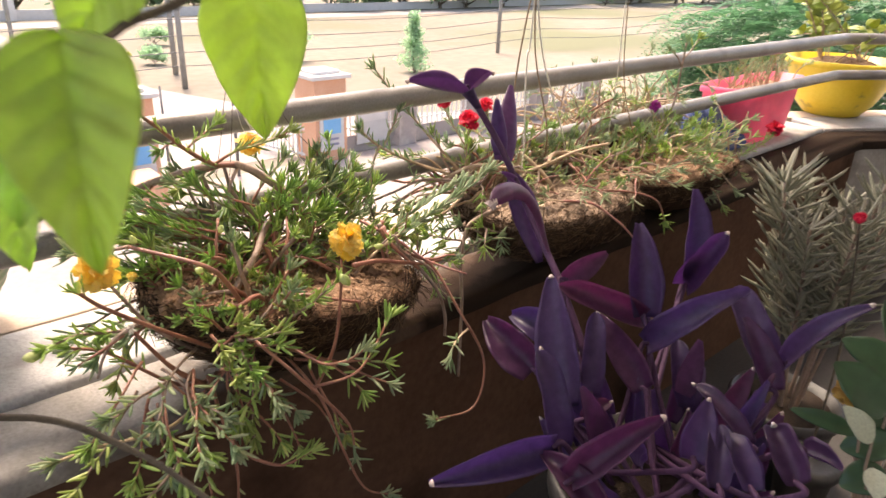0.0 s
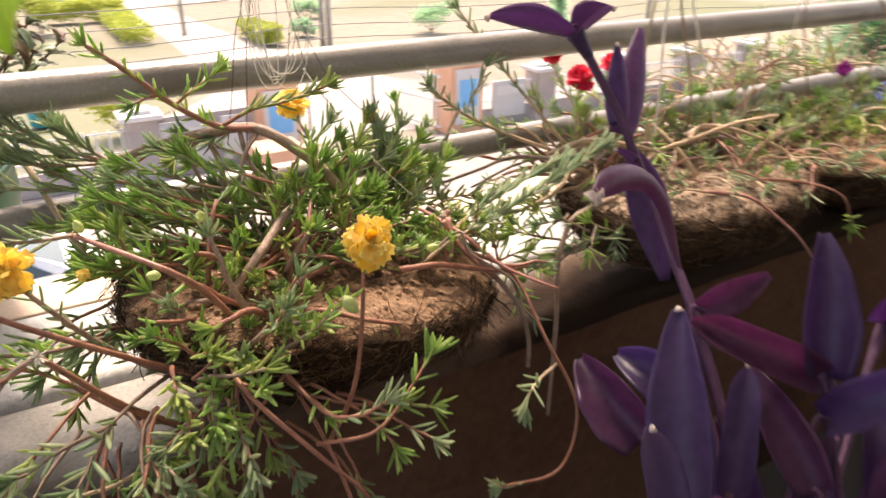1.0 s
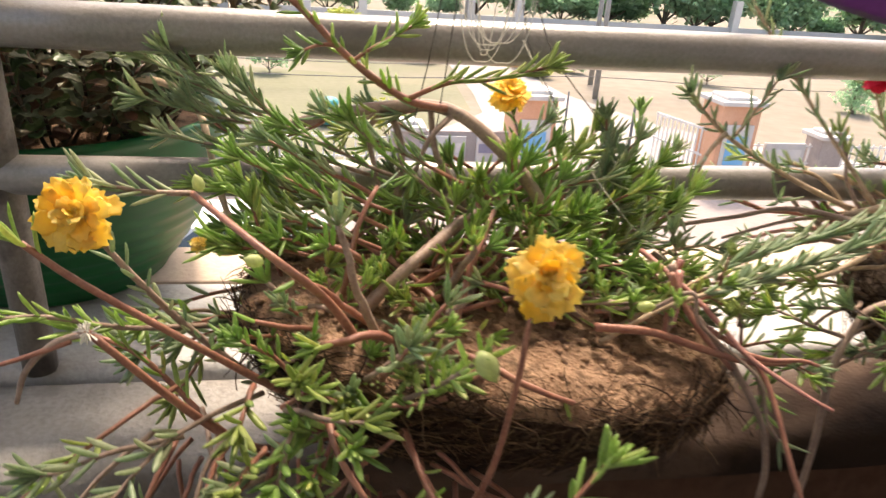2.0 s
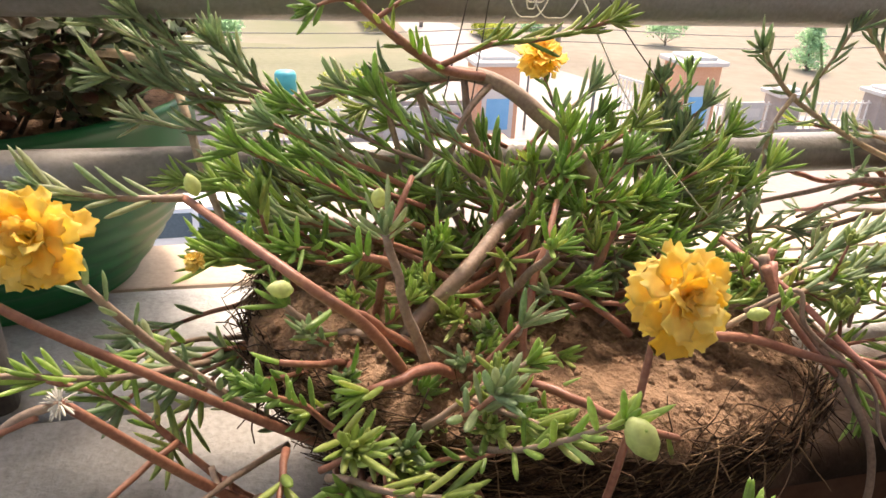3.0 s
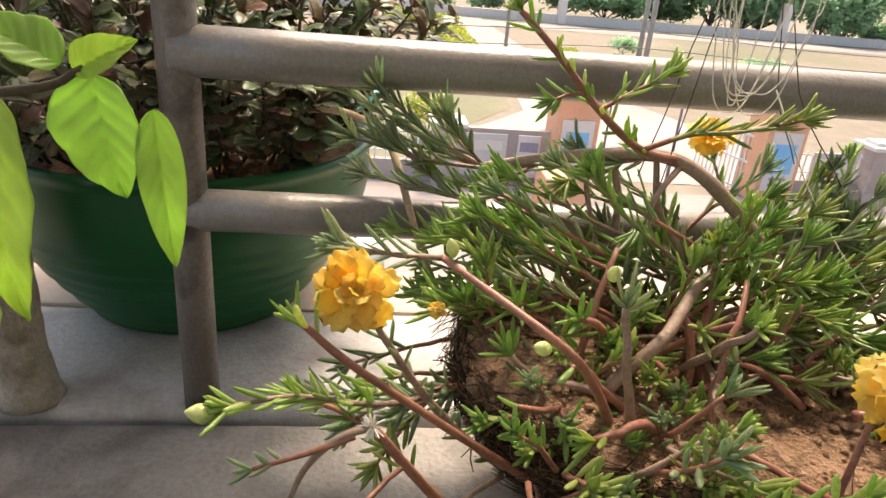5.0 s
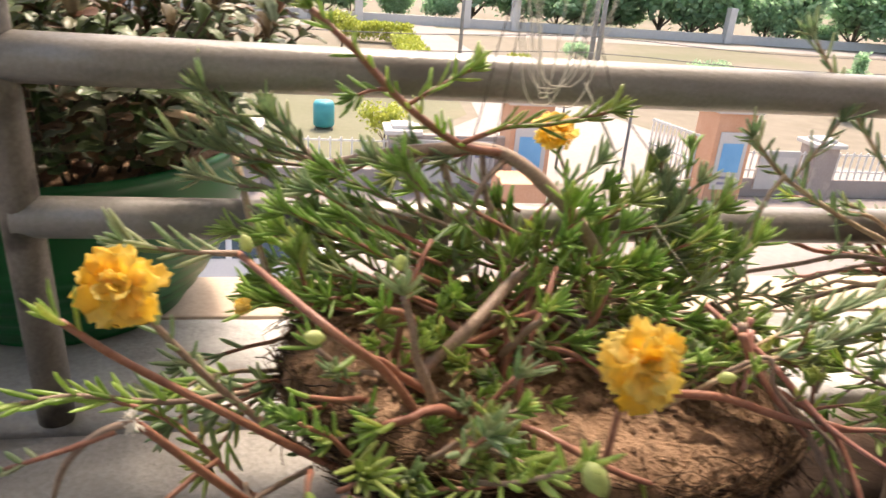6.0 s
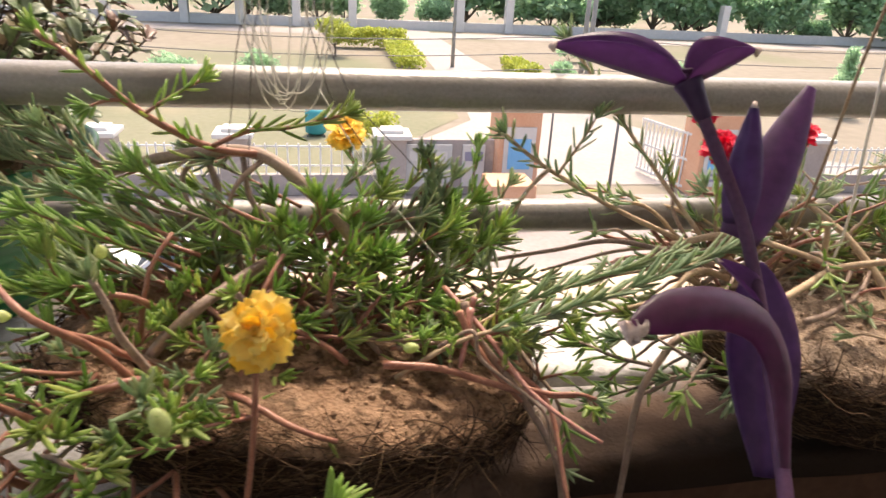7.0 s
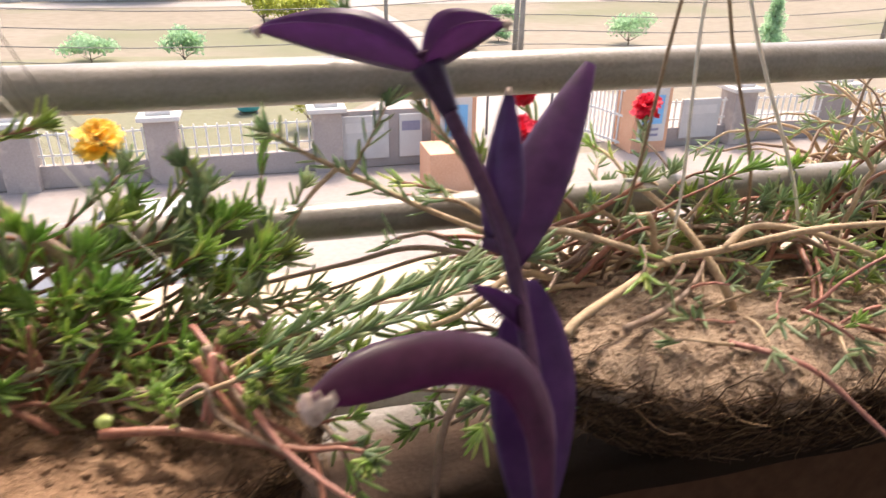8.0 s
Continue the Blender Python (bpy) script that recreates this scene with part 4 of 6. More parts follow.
class MossRose:
    """A moss rose: stems as parts of their own, its countless fleshy leaves as one."""

    def __init__(self, base, label):
        self.ob = thing("moss_rose_plant", base, label, "plant", "moss rose plants")
        self.tone = {k: Shape() for k in ("green", "deep", "young", "pale")}

    def dress(self, line, start, step=0.0066, size=(0.019, 0.037), spread=(16, 56), tuft=12, pale=0.15, tones=("green", "green", "deep", "young"), fat=1.0):
        """Leaves in a spiral up the line from the fraction start, and a tuft at its end."""
        fr = frames_along(line)
        dist, turn = 0.0, rnd(0, 6)
        total = sum((b - a).length for a, b in zip(line, line[1:]))
        walked = 0.0
        target = self.tone["pale" if random.random() < pale else random.choice(tones)]
        for i in range(len(line) - 1):
            seg = (line[i + 1] - line[i]).length
            t, a, b = fr[i]
            dist += seg
            walked += seg
            if walked / total < start:
                dist = 0
                continue
            while dist > step:
                dist -= step
                turn += 2.399 + rnd(-0.5, 0.5)
                sp = radians(rnd(*spread))
                out = a * math.cos(turn) + b * math.sin(turn)
                way = t * math.cos(sp) + out * math.sin(sp) + UP * 0.12
                needle(target, line[i] + (line[i + 1] - line[i]) * rnd(0, 1), way, rnd(*size), fat * rnd(0.0016, 0.0027), rnd(-0.05, 0.28))
        t, a, b = fr[-1]
        for k in range(tuft):
            w = 2.399 * k
            sp = radians(8 + 42 * k / max(1, tuft))
            way = t * math.cos(sp) + (a * math.cos(w) + b * math.sin(w)) * math.sin(sp)
            needle(target, line[-1], way, rnd(*size) * (0.75 + 0.35 * k / max(1, tuft)), fat * rnd(0.0016, 0.0025), rnd(0.0, 0.25))

    def stem(self, points, radius=0.003, material=None, start=0.6, n=6, taper=0.6, **kw):
        line = glide(points, n)
        s = Shape()
        tube(s, line, radius, 8, taper, 0.10)
        part("stem", s, material or M_STEM_RED, self.ob)
        if start < 1:
            self.dress(line, start, **kw)
        return line

    def sprig(self, root, way, length, radius=0.0025, sag=0.25, wob=0.34, start=0.48, material=None, **kw):
        p, d = Vector(root), Vector(way).normalized()
        line = [p.copy()]
        step = 0.011
        for _ in range(max(3, int(length / step))):
            d = (d + Vector((random.gauss(0, 1), random.gauss(0, 1), random.gauss(0, 1))) * wob * 0.28 - UP * sag * 0.09).normalized()
            p = p + d * step
            line.append(p.copy())
        s = Shape()
        tube(s, line, radius, 6, 0.6)
        part("stem", s, material or random.choice((M_STEM, M_STEM_RED, M_STEM_RED)), self.ob)
        self.dress(line, start, **kw)
        return line

    def close(self):
        for key, material, label in (("green", M_MOSS_LEAF, "fleshy green needle leaves"), ("deep", M_MOSS_LEAF_DEEP, "deep green needle leaves"), ("young", M_MOSS_LEAF_YELLOW, "yellow-green young needle leaves"), ("pale", M_MOSS_LEAF_PALE, "pale grey-green needle leaves")):
            if self.tone[key].v:
                part("foliage", self.tone[key], material, self.ob, label, "stuff")


def coir_basket(base, half, height, label, fibres=900, lean=0.0, strings=(), soil=M_SOIL, bulge=0.0):
    """A soil-filled bowl of matted coconut fibre, its lining long torn: a rounded hull resting on the ledge, a thick frayed rim, a low mound of soil."""
    x, y, z = base
    t = thing("coir_basket", base, label, "basket", "coir baskets")
    s = Shape()
    nu, nv = 230, 84
    a, b = half
    seed = Vector((x * 13, 3.1, 0))
    RIM = 0.56

    def skin(u, v):
        # v from 0 (underneath) over RIM (the edge) to 1 (the middle of the soil)
        ang = 2 * math.pi * u
        ex = math.copysign(abs(math.cos(ang)) ** 0.78, math.cos(ang))
        ey = math.copysign(abs(math.sin(ang)) ** 0.78, math.sin(ang))
        if v < RIM:
            w = v / RIM * math.pi / 2
            c, h = math.sin(w) ** 0.82, 0.86 * (1 - math.cos(w)) ** 0.70
            n = Vector((math.sin(w) * ex / a, math.sin(w) * ey / b, -math.cos(w) * 1.2 / height)).normalized()
        else:
            w = (v - RIM) / (1 - RIM)
            c = 1 - w ** 1.25
            h = 0.86 + 0.14 * (1 - (1 - min(1, w * 2.2)) ** 2) + 0.05 * w
            n = Vector((c ** 3 * ex / a, c ** 3 * ey / b, (0.2 + w) * 4 / height)).normalized()
        swell = bulge * math.exp(-((ang - 0.55) / 0.5) ** 2)      # the back corner sags outwards
        p = Vector((x + a * c * ex * (1 + swell), y + b * c * ey * (1 + swell), z + height * (h + 0.5 * swell * c)))
        p.z += lean * (p.x - x) * h
        d = 0.015 * noise.noise(p * 12 + seed) + 0.006 * noise.noise(p * 42 + seed) + 0.0035 * noise.noise(p * 110 + seed) - 0.010 * max(0.0, noise.noise(p * 30 + seed * 2) - 0.15)
        q = p + n * d
        q.z = max(q.z, z + 0.001)
        return q, n

    vs = [skin(i / nu, j / nv)[0] for j in range(nv + 1) for i in range(nu)]
    fs = [(j * nu + i, j * nu + (i + 1) % nu, (j + 1) * nu + (i + 1) % nu, (j + 1) * nu + i) for j in range(nv) for i in range(nu)]
    edge = int(RIM * nv * 0.96)
    lining = Shape()
    lining.add(vs[:(edge + 1) * nu], fs[:edge * nu])
    part("lining", lining, M_COIR, t, "dark matted coconut fibre lining")
    s.add(vs[edge * nu:], [tuple(i - edge * nu for i in f) for f in fs[edge * nu:]])
    part("soil", s, soil, t, "dry cracked brown soil")
    s = Shape()
    for _ in range(fibres):
        u = rnd(0.40, 1.0) if random.random() < 0.85 else rnd(0, 0.5)
        v = min(0.585, max(0.22, random.gauss(0.46, 0.08)))
        p, n = skin(u, v)
        d = n.cross(UP).normalized() * random.choice((-1, 1)) + Vector((0, 0, rnd(-0.7, 0.5)))
        line, q = [], p + n * rnd(0.000, 0.006)
        length = rnd(0.018, 0.060)
        d.normalize()
        for k in range(6):
            line.append(q.copy())
            d = (d + Vector((random.gauss(0, 1), random.gauss(0, 1), random.gauss(0, 1))) * 0.34)
            d = (d - n * max(-0.1, d.dot(n) - 0.02)).normalized()
            q = q + d * (length / 5)
        tube(s, line, rnd(0.0004, 0.0010), 3, 0.5)
    for _ in range(fibres // 3):
        u, v = rnd(0.50, 1.0), rnd(0.34, 0.575)
        p, n = skin(u, v)
        d = (n.cross(UP).normalized() * random.choice((-1, 1)) + n * 0.25 + Vector((0, 0, rnd(-0.5, 0.25)))).normalized()
        q, line = p - n * 0.002, []
        length = rnd(0.03, 0.08)
        for k in range(7):
            line.append(q.copy())
            d = (d + Vector((random.gauss(0, 1), random.gauss(0, 1), random.gauss(0, 1))) * 0.36 - UP * 0.04)
            d = (d - n * (d.dot(n) + 0.06 * (k > 2))).normalized()
            q = q + d * (length / 6)
        tube(s, line, rnd(0.0006, 0.0013), 4, 0.4)
    part("fibre_mat", s, M_FIBRE, t, "matted dark coconut fibres and dry roots", "stuff")
    # small clods of soil lying on top
    s = Shape()
    for _ in range(900):
        p, n = skin(rnd(0, 1), rnd(0.60, 0.90))
        r = rnd(0.0010, 0.0024) if random.random() < 0.75 else rnd(0.0024, 0.0052)
        k = Shape()
        lathe(k, [(0.2, -0.8), (0.85, -0.45), (1.0, 0.1), (0.7, 0.65), (0.15, 0.9)], (0, 0, 0), 6)
        s.add([p + Vector((v.x * rnd(0.8, 1.2), v.y * rnd(0.8, 1.2), v.z * 0.8)) * r for v in k.v], k.f)
    part("loose_soil", s, soil, t, "loose crumbs of soil", "stuff")
    for pts, r, mt in strings:
        s = Shape()
        tube(s, glide(pts, 5), r, 6)
        part("string", s, mt, t, "twisted hanging string")
    return t


BASKET_TOPS = LEDGE - 0.010


def scatter_roots(x0, x1, y0, y1, z):
    return Vector((rnd(x0, x1), rnd(y0, y1), z + rnd(-0.012, 0.01)))


def build_first_basket():
    coir_basket((0.508, -0.155, BASKET_TOPS), (0.240, 0.155), 0.172, "torn coir basket of dry soil resting on the ledge", 3200, -0.18, bulge=0.22)
    m = MossRose((0.45, -0.15, LEDGE), "sprawling moss rose with double yellow flowers in a coir basket")
    # the old arching branch at the back
    m.stem([(0.60, -0.11, 0.86), (0.565, -0.10, 0.955), (0.521, -0.09, 1.009), (0.462, -0.065, 1.047), (0.374, -0.04, 1.037), (0.295, 0.0, 1.008)], 0.0074, M_STEM, 1.0, taper=0.85, n=9)
    for tip, mid in (((0.19, -0.02, 1.085), (0.24, 0.0, 1.04)), ((0.20, 0.02, 1.03), (0.25, 0.01, 1.02)), ((0.25, -0.05, 1.07), (0.28, -0.02, 1.03)), ((0.17, -0.05, 1.045), (0.24, -0.02, 1.02)), ((0.22, 0.05, 1.09), (0.26, 0.03, 1.04)), ((0.155, 0.02, 1.075), (0.22, 0.02, 1.04))):
        m.stem([(0.30, 0.0, 1.008), mid, tip], 0.0024, M_STEM, 0.25, size=(0.024, 0.040), spread=(10, 30), step=0.0042, tuft=13, pale=0.75)
    for k in range(30):      # long sprays lying one over the other, pointing up and out over the left end
        r = Vector((rnd(0.32, 0.52), rnd(-0.15, -0.01), rnd(0.89, 0.985)))
        m.sprig(r, Vector((-1.0, rnd(-0.20, 0.25), rnd(0.18, 0.65))), rnd(0.10, 0.165), sag=0.05, wob=0.13, start=0.30, pale=0.22 if k % 3 else 0.8, size=(0.022, 0.038), spread=(8, 26), step=0.0052, tones=("deep", "deep", "green"))
    for _ in range(18):
        r = Vector((rnd(0.50, 0.66), rnd(-0.12, 0.0), rnd(0.88, 0.95)))
        m.sprig(r, Vector((1.0, rnd(-0.3, 0.3), rnd(0.2, 1.3))), rnd(0.07, 0.15), sag=0.1, wob=0.18, start=0.35, pale=0.35, size=(0.024, 0.040), spread=(8, 30))
    # old stems that carry the arch
    m.stem([(0.43, -0.09, 0.88), (0.415, -0.085, 0.94), (0.420, -0.06, 1.00), (0.408, -0.052, 1.042)], 0.0046, M_STEM, 1.0, taper=0.8)
    m.stem([(0.47, -0.10, 0.88), (0.485, -0.085, 0.95), (0.455, -0.075, 1.00), (0.448, -0.062, 1.046)], 0.0040, M_STEM, 1.0, taper=0.8)
    m.stem([(0.398, -0.05, 1.036), (0.385, -0.062, 1.020), (0.392, -0.075, 0.985), (0.40, -0.10, 0.95)], 0.0032, M_STEM, 0.4, taper=0.7, tones=("deep",), pale=0.0)
    m.stem([(0.470, -0.070, 1.042), (0.445, -0.09, 1.022), (0.43, -0.10, 0.99)], 0.0032, M_STEM, 0.6, taper=0.7, tones=("deep",), pale=0.0)
    for x, y, z in ((0.51, -0.10, 0.96), (0.54, -0.10, 0.95), (0.56, -0.11, 0.93), (0.58, -0.12, 0.91), (0.555, -0.13, 0.92), (0.53, -0.13, 0.93)):
        for _ in range(3):
            m.sprig((x, y, z), Vector((rnd(-0.5, 0.9), rnd(-0.8, 0.1), rnd(0.1, 0.8))), rnd(0.04, 0.08), radius=0.0020, sag=0.1, wob=0.25, start=0.25, size=(0.022, 0.036), spread=(10, 34), tones=("deep", "green"), pale=0.1)
    for x, y, z in ((0.34, -0.03, 1.022), (0.40, -0.05, 1.042), (0.45, -0.062, 1.046)):
        m.sprig((x, y, z), Vector((-0.7, rnd(-0.8, 0.1), rnd(-0.4, 0.5))), rnd(0.04, 0.07), radius=0.0020, sag=0.1, wob=0.25, start=0.25, size=(0.020, 0.034), spread=(10, 34), pale=0.4)
    # red shoot rising from the arch above the rail
    m.stem([(0.468, -0.066, 1.046), (0.42, -0.09, 1.06), (0.367, -0.115, 1.098), (0.325, -0.125, 1.14), (0.289, -0.13, 1.172)], 0.0044, M_STEM_RED, 0.18, pale=0.0, tuft=8, step=0.0065, size=(0.014, 0.027), tones=("deep", "green"))
    m.stem([(0.367, -0.115, 1.098), (0.385, -0.115, 1.110), (0.42, -0.112, 1.130)], 0.0022, M_STEM_RED, 0.1, pale=0.0, tuft=18, size=(0.016, 0.026), step=0.0038)
    m.stem([(0.350, -0.12, 1.112), (0.338, -0.125, 1.112), (0.325, -0.13, 1.108)], 0.0022, M_STEM_RED, 0.1, pale=0.0, tuft=12, size=(0.016, 0.024))
    m.stem([(0.420, -0.09, 1.060), (0.46, -0.095, 1.078), (0.50, -0.095, 1.082), (0.555, -0.10, 1.097)], 0.0028, M_STEM_RED, 0.2, size=(0.018, 0.032), spread=(12, 36), tuft=16, step=0.0042)
    # thick pale trunk leaning to the middle
    m.stem([(0.355, -0.23, 0.865), (0.38, -0.224, 0.907), (0.416, -0.214, 0.940), (0.438, -0.190, 0.948), (0.470, -0.150, 0.955), (0.502, -0.12, 0.958)], 0.0058, M_STEM, 1.0, taper=0.9)
    for pts in ([(0.44, -0.21, 0.86), (0.455, -0.20, 0.90), (0.452, -0.185, 0.935), (0.44, -0.18, 0.95)], [(0.48, -0.19, 0.865), (0.475, -0.175, 0.91), (0.485, -0.15, 0.95), (0.50, -0.125, 0.96)], [(0.50, -0.18, 0.87), (0.492, -0.17, 0.90), (0.498, -0.165, 0.925)]):
        m.stem(pts, 0.0042, M_STEM_RED, 1.0, taper=0.85)
    # shoots to the yellow flowers
    m.stem([(0.33, -0.22, 0.80), (0.28, -0.235, 0.845), (0.232, -0.25, 0.905), (0.200, -0.268, 0.962), (0.180, -0.276, 1.000)], 0.0036, M_STEM, 0.25, size=(0.014, 0.024), tuft=9, step=0.008)
    flower(m.ob, (0.174, -0.280, 1.012), (0.10, -0.80, 0.42), 0.050, "yellow", M_PETAL_Y, "double yellow flower")
    m.stem([(0.44, -0.33, 0.74), (0.465, -0.355, 0.824), (0.478, -0.358, 0.910), (0.484, -0.355, 0.985)], 0.0032, M_STEM_RED, 0.93, tuft=10, size=(0.014, 0.024))
    flower(m.ob, (0.487, -0.366, 1.002), (0.0, -0.75, 0.45), 0.050, "yellow", M_PETAL_Y, "double yellow flower")
    m.stem([(0.585, -0.03, 0.90), (0.580, 0.02, 0.965), (0.565, 0.055, 1.02)], 0.0026, M_STEM, 0.15, size=(0.015, 0.026), tuft=10)
    flower(m.ob, (0.562, 0.062, 1.040), (0.0, -0.45, 0.9), 0.044, "yellow", M_PETAL_Y, "double yellow flower")
    m.stem([(0.38, -0.25, 0.87), (0.345, -0.27, 0.935), (0.305, -0.293, 0.985), (0.237, -0.206, 1.002)], 0.0042, M_STEM_RED, 1.0)
    m.stem([(0.237, -0.206, 1.002), (0.20, -0.21, 1.005), (0.165, -0.22, 1.015)], 0.0026, M_STEM, 0.05, pale=1.0, size=(0.020, 0.032), tuft=12, spread=(20, 45))
    m.stem([(0.36, -0.24, 0.80), (0.30, -0.26, 0.85), (0.244, -0.27, 0.897), (0.174, -0.288, 0.962), (0.144, -0.30, 0.999)], 0.0040, M_STEM_RED, 0.93, tuft=5)
    m.stem([(0.30, -0.27, 0.78), (0.265, -0.285, 0.82), (0.233, -0.30, 0.865), (0.188, -0.33, 0.947)], 0.0046, M_STEM_RED, 1.0)
    m.stem([(0.188, -0.33, 0.947), (0.168, -0.335, 0.942), (0.150, -0.34, 0.925), (0.140, -0.34, 0.90)], 0.0028, M_STEM, 1.0)
    m.stem([(0.178, -0.334, 0.943), (0.150, -0.34, 0.935), (0.120, -0.345, 0.928)], 0.0022, M_STEM_RED, 0.6, tuft=3, pale=1.0, size=(0.012, 0.018))
    s = Shape()
    for _ in range(60):
        d = Vector((random.gauss(0, 1), random.gauss(0, 1), random.gauss(0, 1))).normalized()
        needle(s, Vector((0.188, -0.331, 0.948)) + d * 0.002, d, rnd(0.004, 0.008), 0.0007)
    part("seed_head", s, M_STRING, m.ob, "pale fluffy seed head")
    m.stem([(0.24, -0.215, 0.885), (0.19, -0.26, 0.91), (0.14, -0.285, 0.935), (0.10, -0.30, 0.938)], 0.0026, M_STEM, 0.35, pale=0.5, tuft=10, size=(0.018, 0.030), spread=(15, 40))
    bud(m.ob, (0.092, -0.302, 0.932), (-1, -0.2, 0.3), 0.016)
    # sprays running to the neighbour basket
    m.stem([(0.60, -0.22, 0.86), (0.66, -0.23, 0.905), (0.74, -0.22, 0.921), (0.84, -0.21, 0.948), (0.945, -0.20, 0.983)], 0.0026, M_STEM_DRY, 0.30, pale=1.0, size=(0.026, 0.044), spread=(8, 26), step=0.0036, tuft=12, fat=1.1)
    m.stem([(0.62, -0.20, 0.86), (0.70, -0.20, 0.915), (0.80, -0.185, 0.945), (0.90, -0.17, 0.965)], 0.0024, M_STEM_DRY, 0.35, pale=1.0, size=(0.024, 0.040), spread=(8, 28), step=0.0040, tuft=10)
    m.stem([(0.655, -0.16, 0.93), (0.690, -0.22, 0.905), (0.722, -0.267, 0.872), (0.755, -0.30, 0.855), (0.781, -0.318, 0.844)], 0.0030, M_STEM_PINK, 1.0)
    m.stem([(0.68, -0.196, 0.935), (0.672, -0.20, 0.90), (0.665, -0.22, 0.868)], 0.0034, M_STEM_PINK, 1.0)
    m.stem([(0.690, -0.22, 0.905), (0.74, -0.215, 0.918), (0.80, -0.20, 0.93)], 0.0026, M_STEM_RED, 0.4, pale=0.8, size=(0.016, 0.026))
    # stems that droop over the front of the ledge
    m.stem([(0.70, -0.23, 0.88), (0.746, -0.26, 0.85), (0.752, -0.33, 0.785), (0.778, -0.378, 0.690), (0.737, -0.40, 0.616), (0.640, -0.40, 0.632)], 0.0030, M_STEM_RED, 0.93, tuft=9, pale=1.0)
    m.stem([(0.765, -0.345, 0.745), (0.72, -0.37, 0.757), (0.684, -0.392, 0.762), (0.675, -0.396, 0.745)], 0.0022, M_STEM_DRY, 0.5, pale=1.0, tuft=9)
    m.stem([(0.36, -0.25, 0.85), (0.348, -0.36, 0.872), (0.40, -0.40, 0.800), (0.452, -0.41, 0.72), (0.47, -0.40, 0.64)], 0.0030, M_STEM_RED, 0.9, tuft=8)
    m.stem([(0.40, -0.27, 0.84), (0.42, -0.38, 0.83), (0.444, -0.42, 0.842), (0.470, -0.425, 0.852)], 0.0030, M_STEM_RED, 0.75, tuft=8, pale=0.6)
    m.stem([(0.41, -0.38, 0.79), (0.46, -0.42, 0.815), (0.51, -0.41, 0.85), (0.535, -0.40, 0.872)], 0.0024, M_STEM_RED, 0.5, tuft=12, pale=0.0)
    m.stem([(0.30, -0.27, 0.80), (0.29, -0.36, 0.74), (0.335, -0.40, 0.70), (0.39, -0.40, 0.695)], 0.0032, M_STEM_RED, 0.8, tuft=10)
    m.stem([(0.29, -0.35, 0.745), (0.285, -0.375, 0.70), (0.28, -0.38, 0.65)], 0.0028, M_STEM_RED, 0.8, tuft=12, size=(0.02, 0.032), spread=(10, 30))
    m.stem([(0.42, -0.25, 0.80), (0.43, -0.36, 0.76), (0.45, -0.40, 0.66), (0.48, -0.41, 0.58), (0.52, -0.42, 0.55)], 0.0026, M_STEM_RED, 0.95)
    m.stem([(0.35, -0.24, 0.78), (0.27, -0.25, 0.785), (0.186, -0.22, 0.858), (0.14, -0.22, 0.885)], 0.0034, M_STEM_RED, 0.6, tuft=10, pale=0.4)
    m.stem([(0.30, -0.26, 0.76), (0.22, -0.30, 0.76), (0.13, -0.32, 0.79), (0.08, -0.33, 0.80)], 0.0030, M_STEM_DRY, 0.5, tuft=10, pale=0.5)
    m.stem([(0.30, -0.26, 0.75), (0.22, -0.33, 0.72), (0.14, -0.36, 0.70), (0.06, -0.37, 0.715)], 0.0030, M_STEM, 0.4, tuft=12, pale=0.5)
    bud(m.ob, (0.430, -0.432, 0.988), (0.45, -0.35, -0.75), 0.016)
    m.stem([(0.40, -0.30, 0.86), (0.415, -0.37, 0.92), (0.436, -0.418, 0.974)], 0.0022, M_STEM, 0.3, tuft=6, size=(0.02, 0.03))
    for b, w in (((0.353, -0.243, 1.006), (0, -0.4, 1)), ((0.30, -0.297, 0.982), (-1, -0.4, 0.4)), ((0.60, -0.28, 0.93), (0.7, -0.4, 0.3)), ((0.245, -0.21, 1.005), (-0.3, 0, 1))):
        bud(m.ob, b, w, 0.012)
    # a half-open yellow bud
    flower(m.ob, (0.237, -0.20, 0.955), (-0.2, -0.3, 1), 0.014, "yellow_bud", M_PETAL_Y, "half-open yellow bud")
    # bare red stems tangled over the roots
    random.seed(10)
    for _ in range(52):
        r = Vector((rnd(0.31, 0.56), rnd(-0.27, -0.06), 0.880))
        m.sprig(r, Vector((rnd(-1, 0.8), rnd(-0.8, 0.4), rnd(0.2, 0.9))), rnd(0.06, 0.15), radius=rnd(0.0028, 0.0052), sag=0.5, wob=0.4, start=0.97, tuft=rnd(0, 1) < 0.5 and 8 or 0, material=random.choice((M_STEM_RED, M_STEM_RED, M_STEM)))
    # the crowd of leafy shoots
    random.seed(11)
    for _ in range(9):      # pink stems drooping over the front of the ledge
        r = Vector((rnd(0.30, 0.52), rnd(-0.30, -0.27), rnd(0.74, 0.84)))
        m.sprig(r, Vector((rnd(-0.4, 1.0), rnd(-1.0, -0.4), rnd(-0.6, 0.2))), rnd(0.09, 0.17), radius=0.0026, sag=0.3, start=0.7, material=M_STEM_RED, pale=0.3)
    for _ in range(54):      # back and middle, upright and fanning out
        r = scatter_roots(0.30, 0.63, -0.16, -0.04, 0.875)
        w = Vector((rnd(-1.3, 1.1) + (0.45 - r.x) * -1.5, rnd(-0.8, 0.6) if r.x < 0.46 else rnd(-0.25, 0.6), rnd(0.12, 0.85)))
        m.sprig(r, w, rnd(0.07, 0.15), sag=0.3, pale=0.10, start=0.5, size=(0.022, 0.038), tones=("deep", "deep", "green"), fat=1.1)
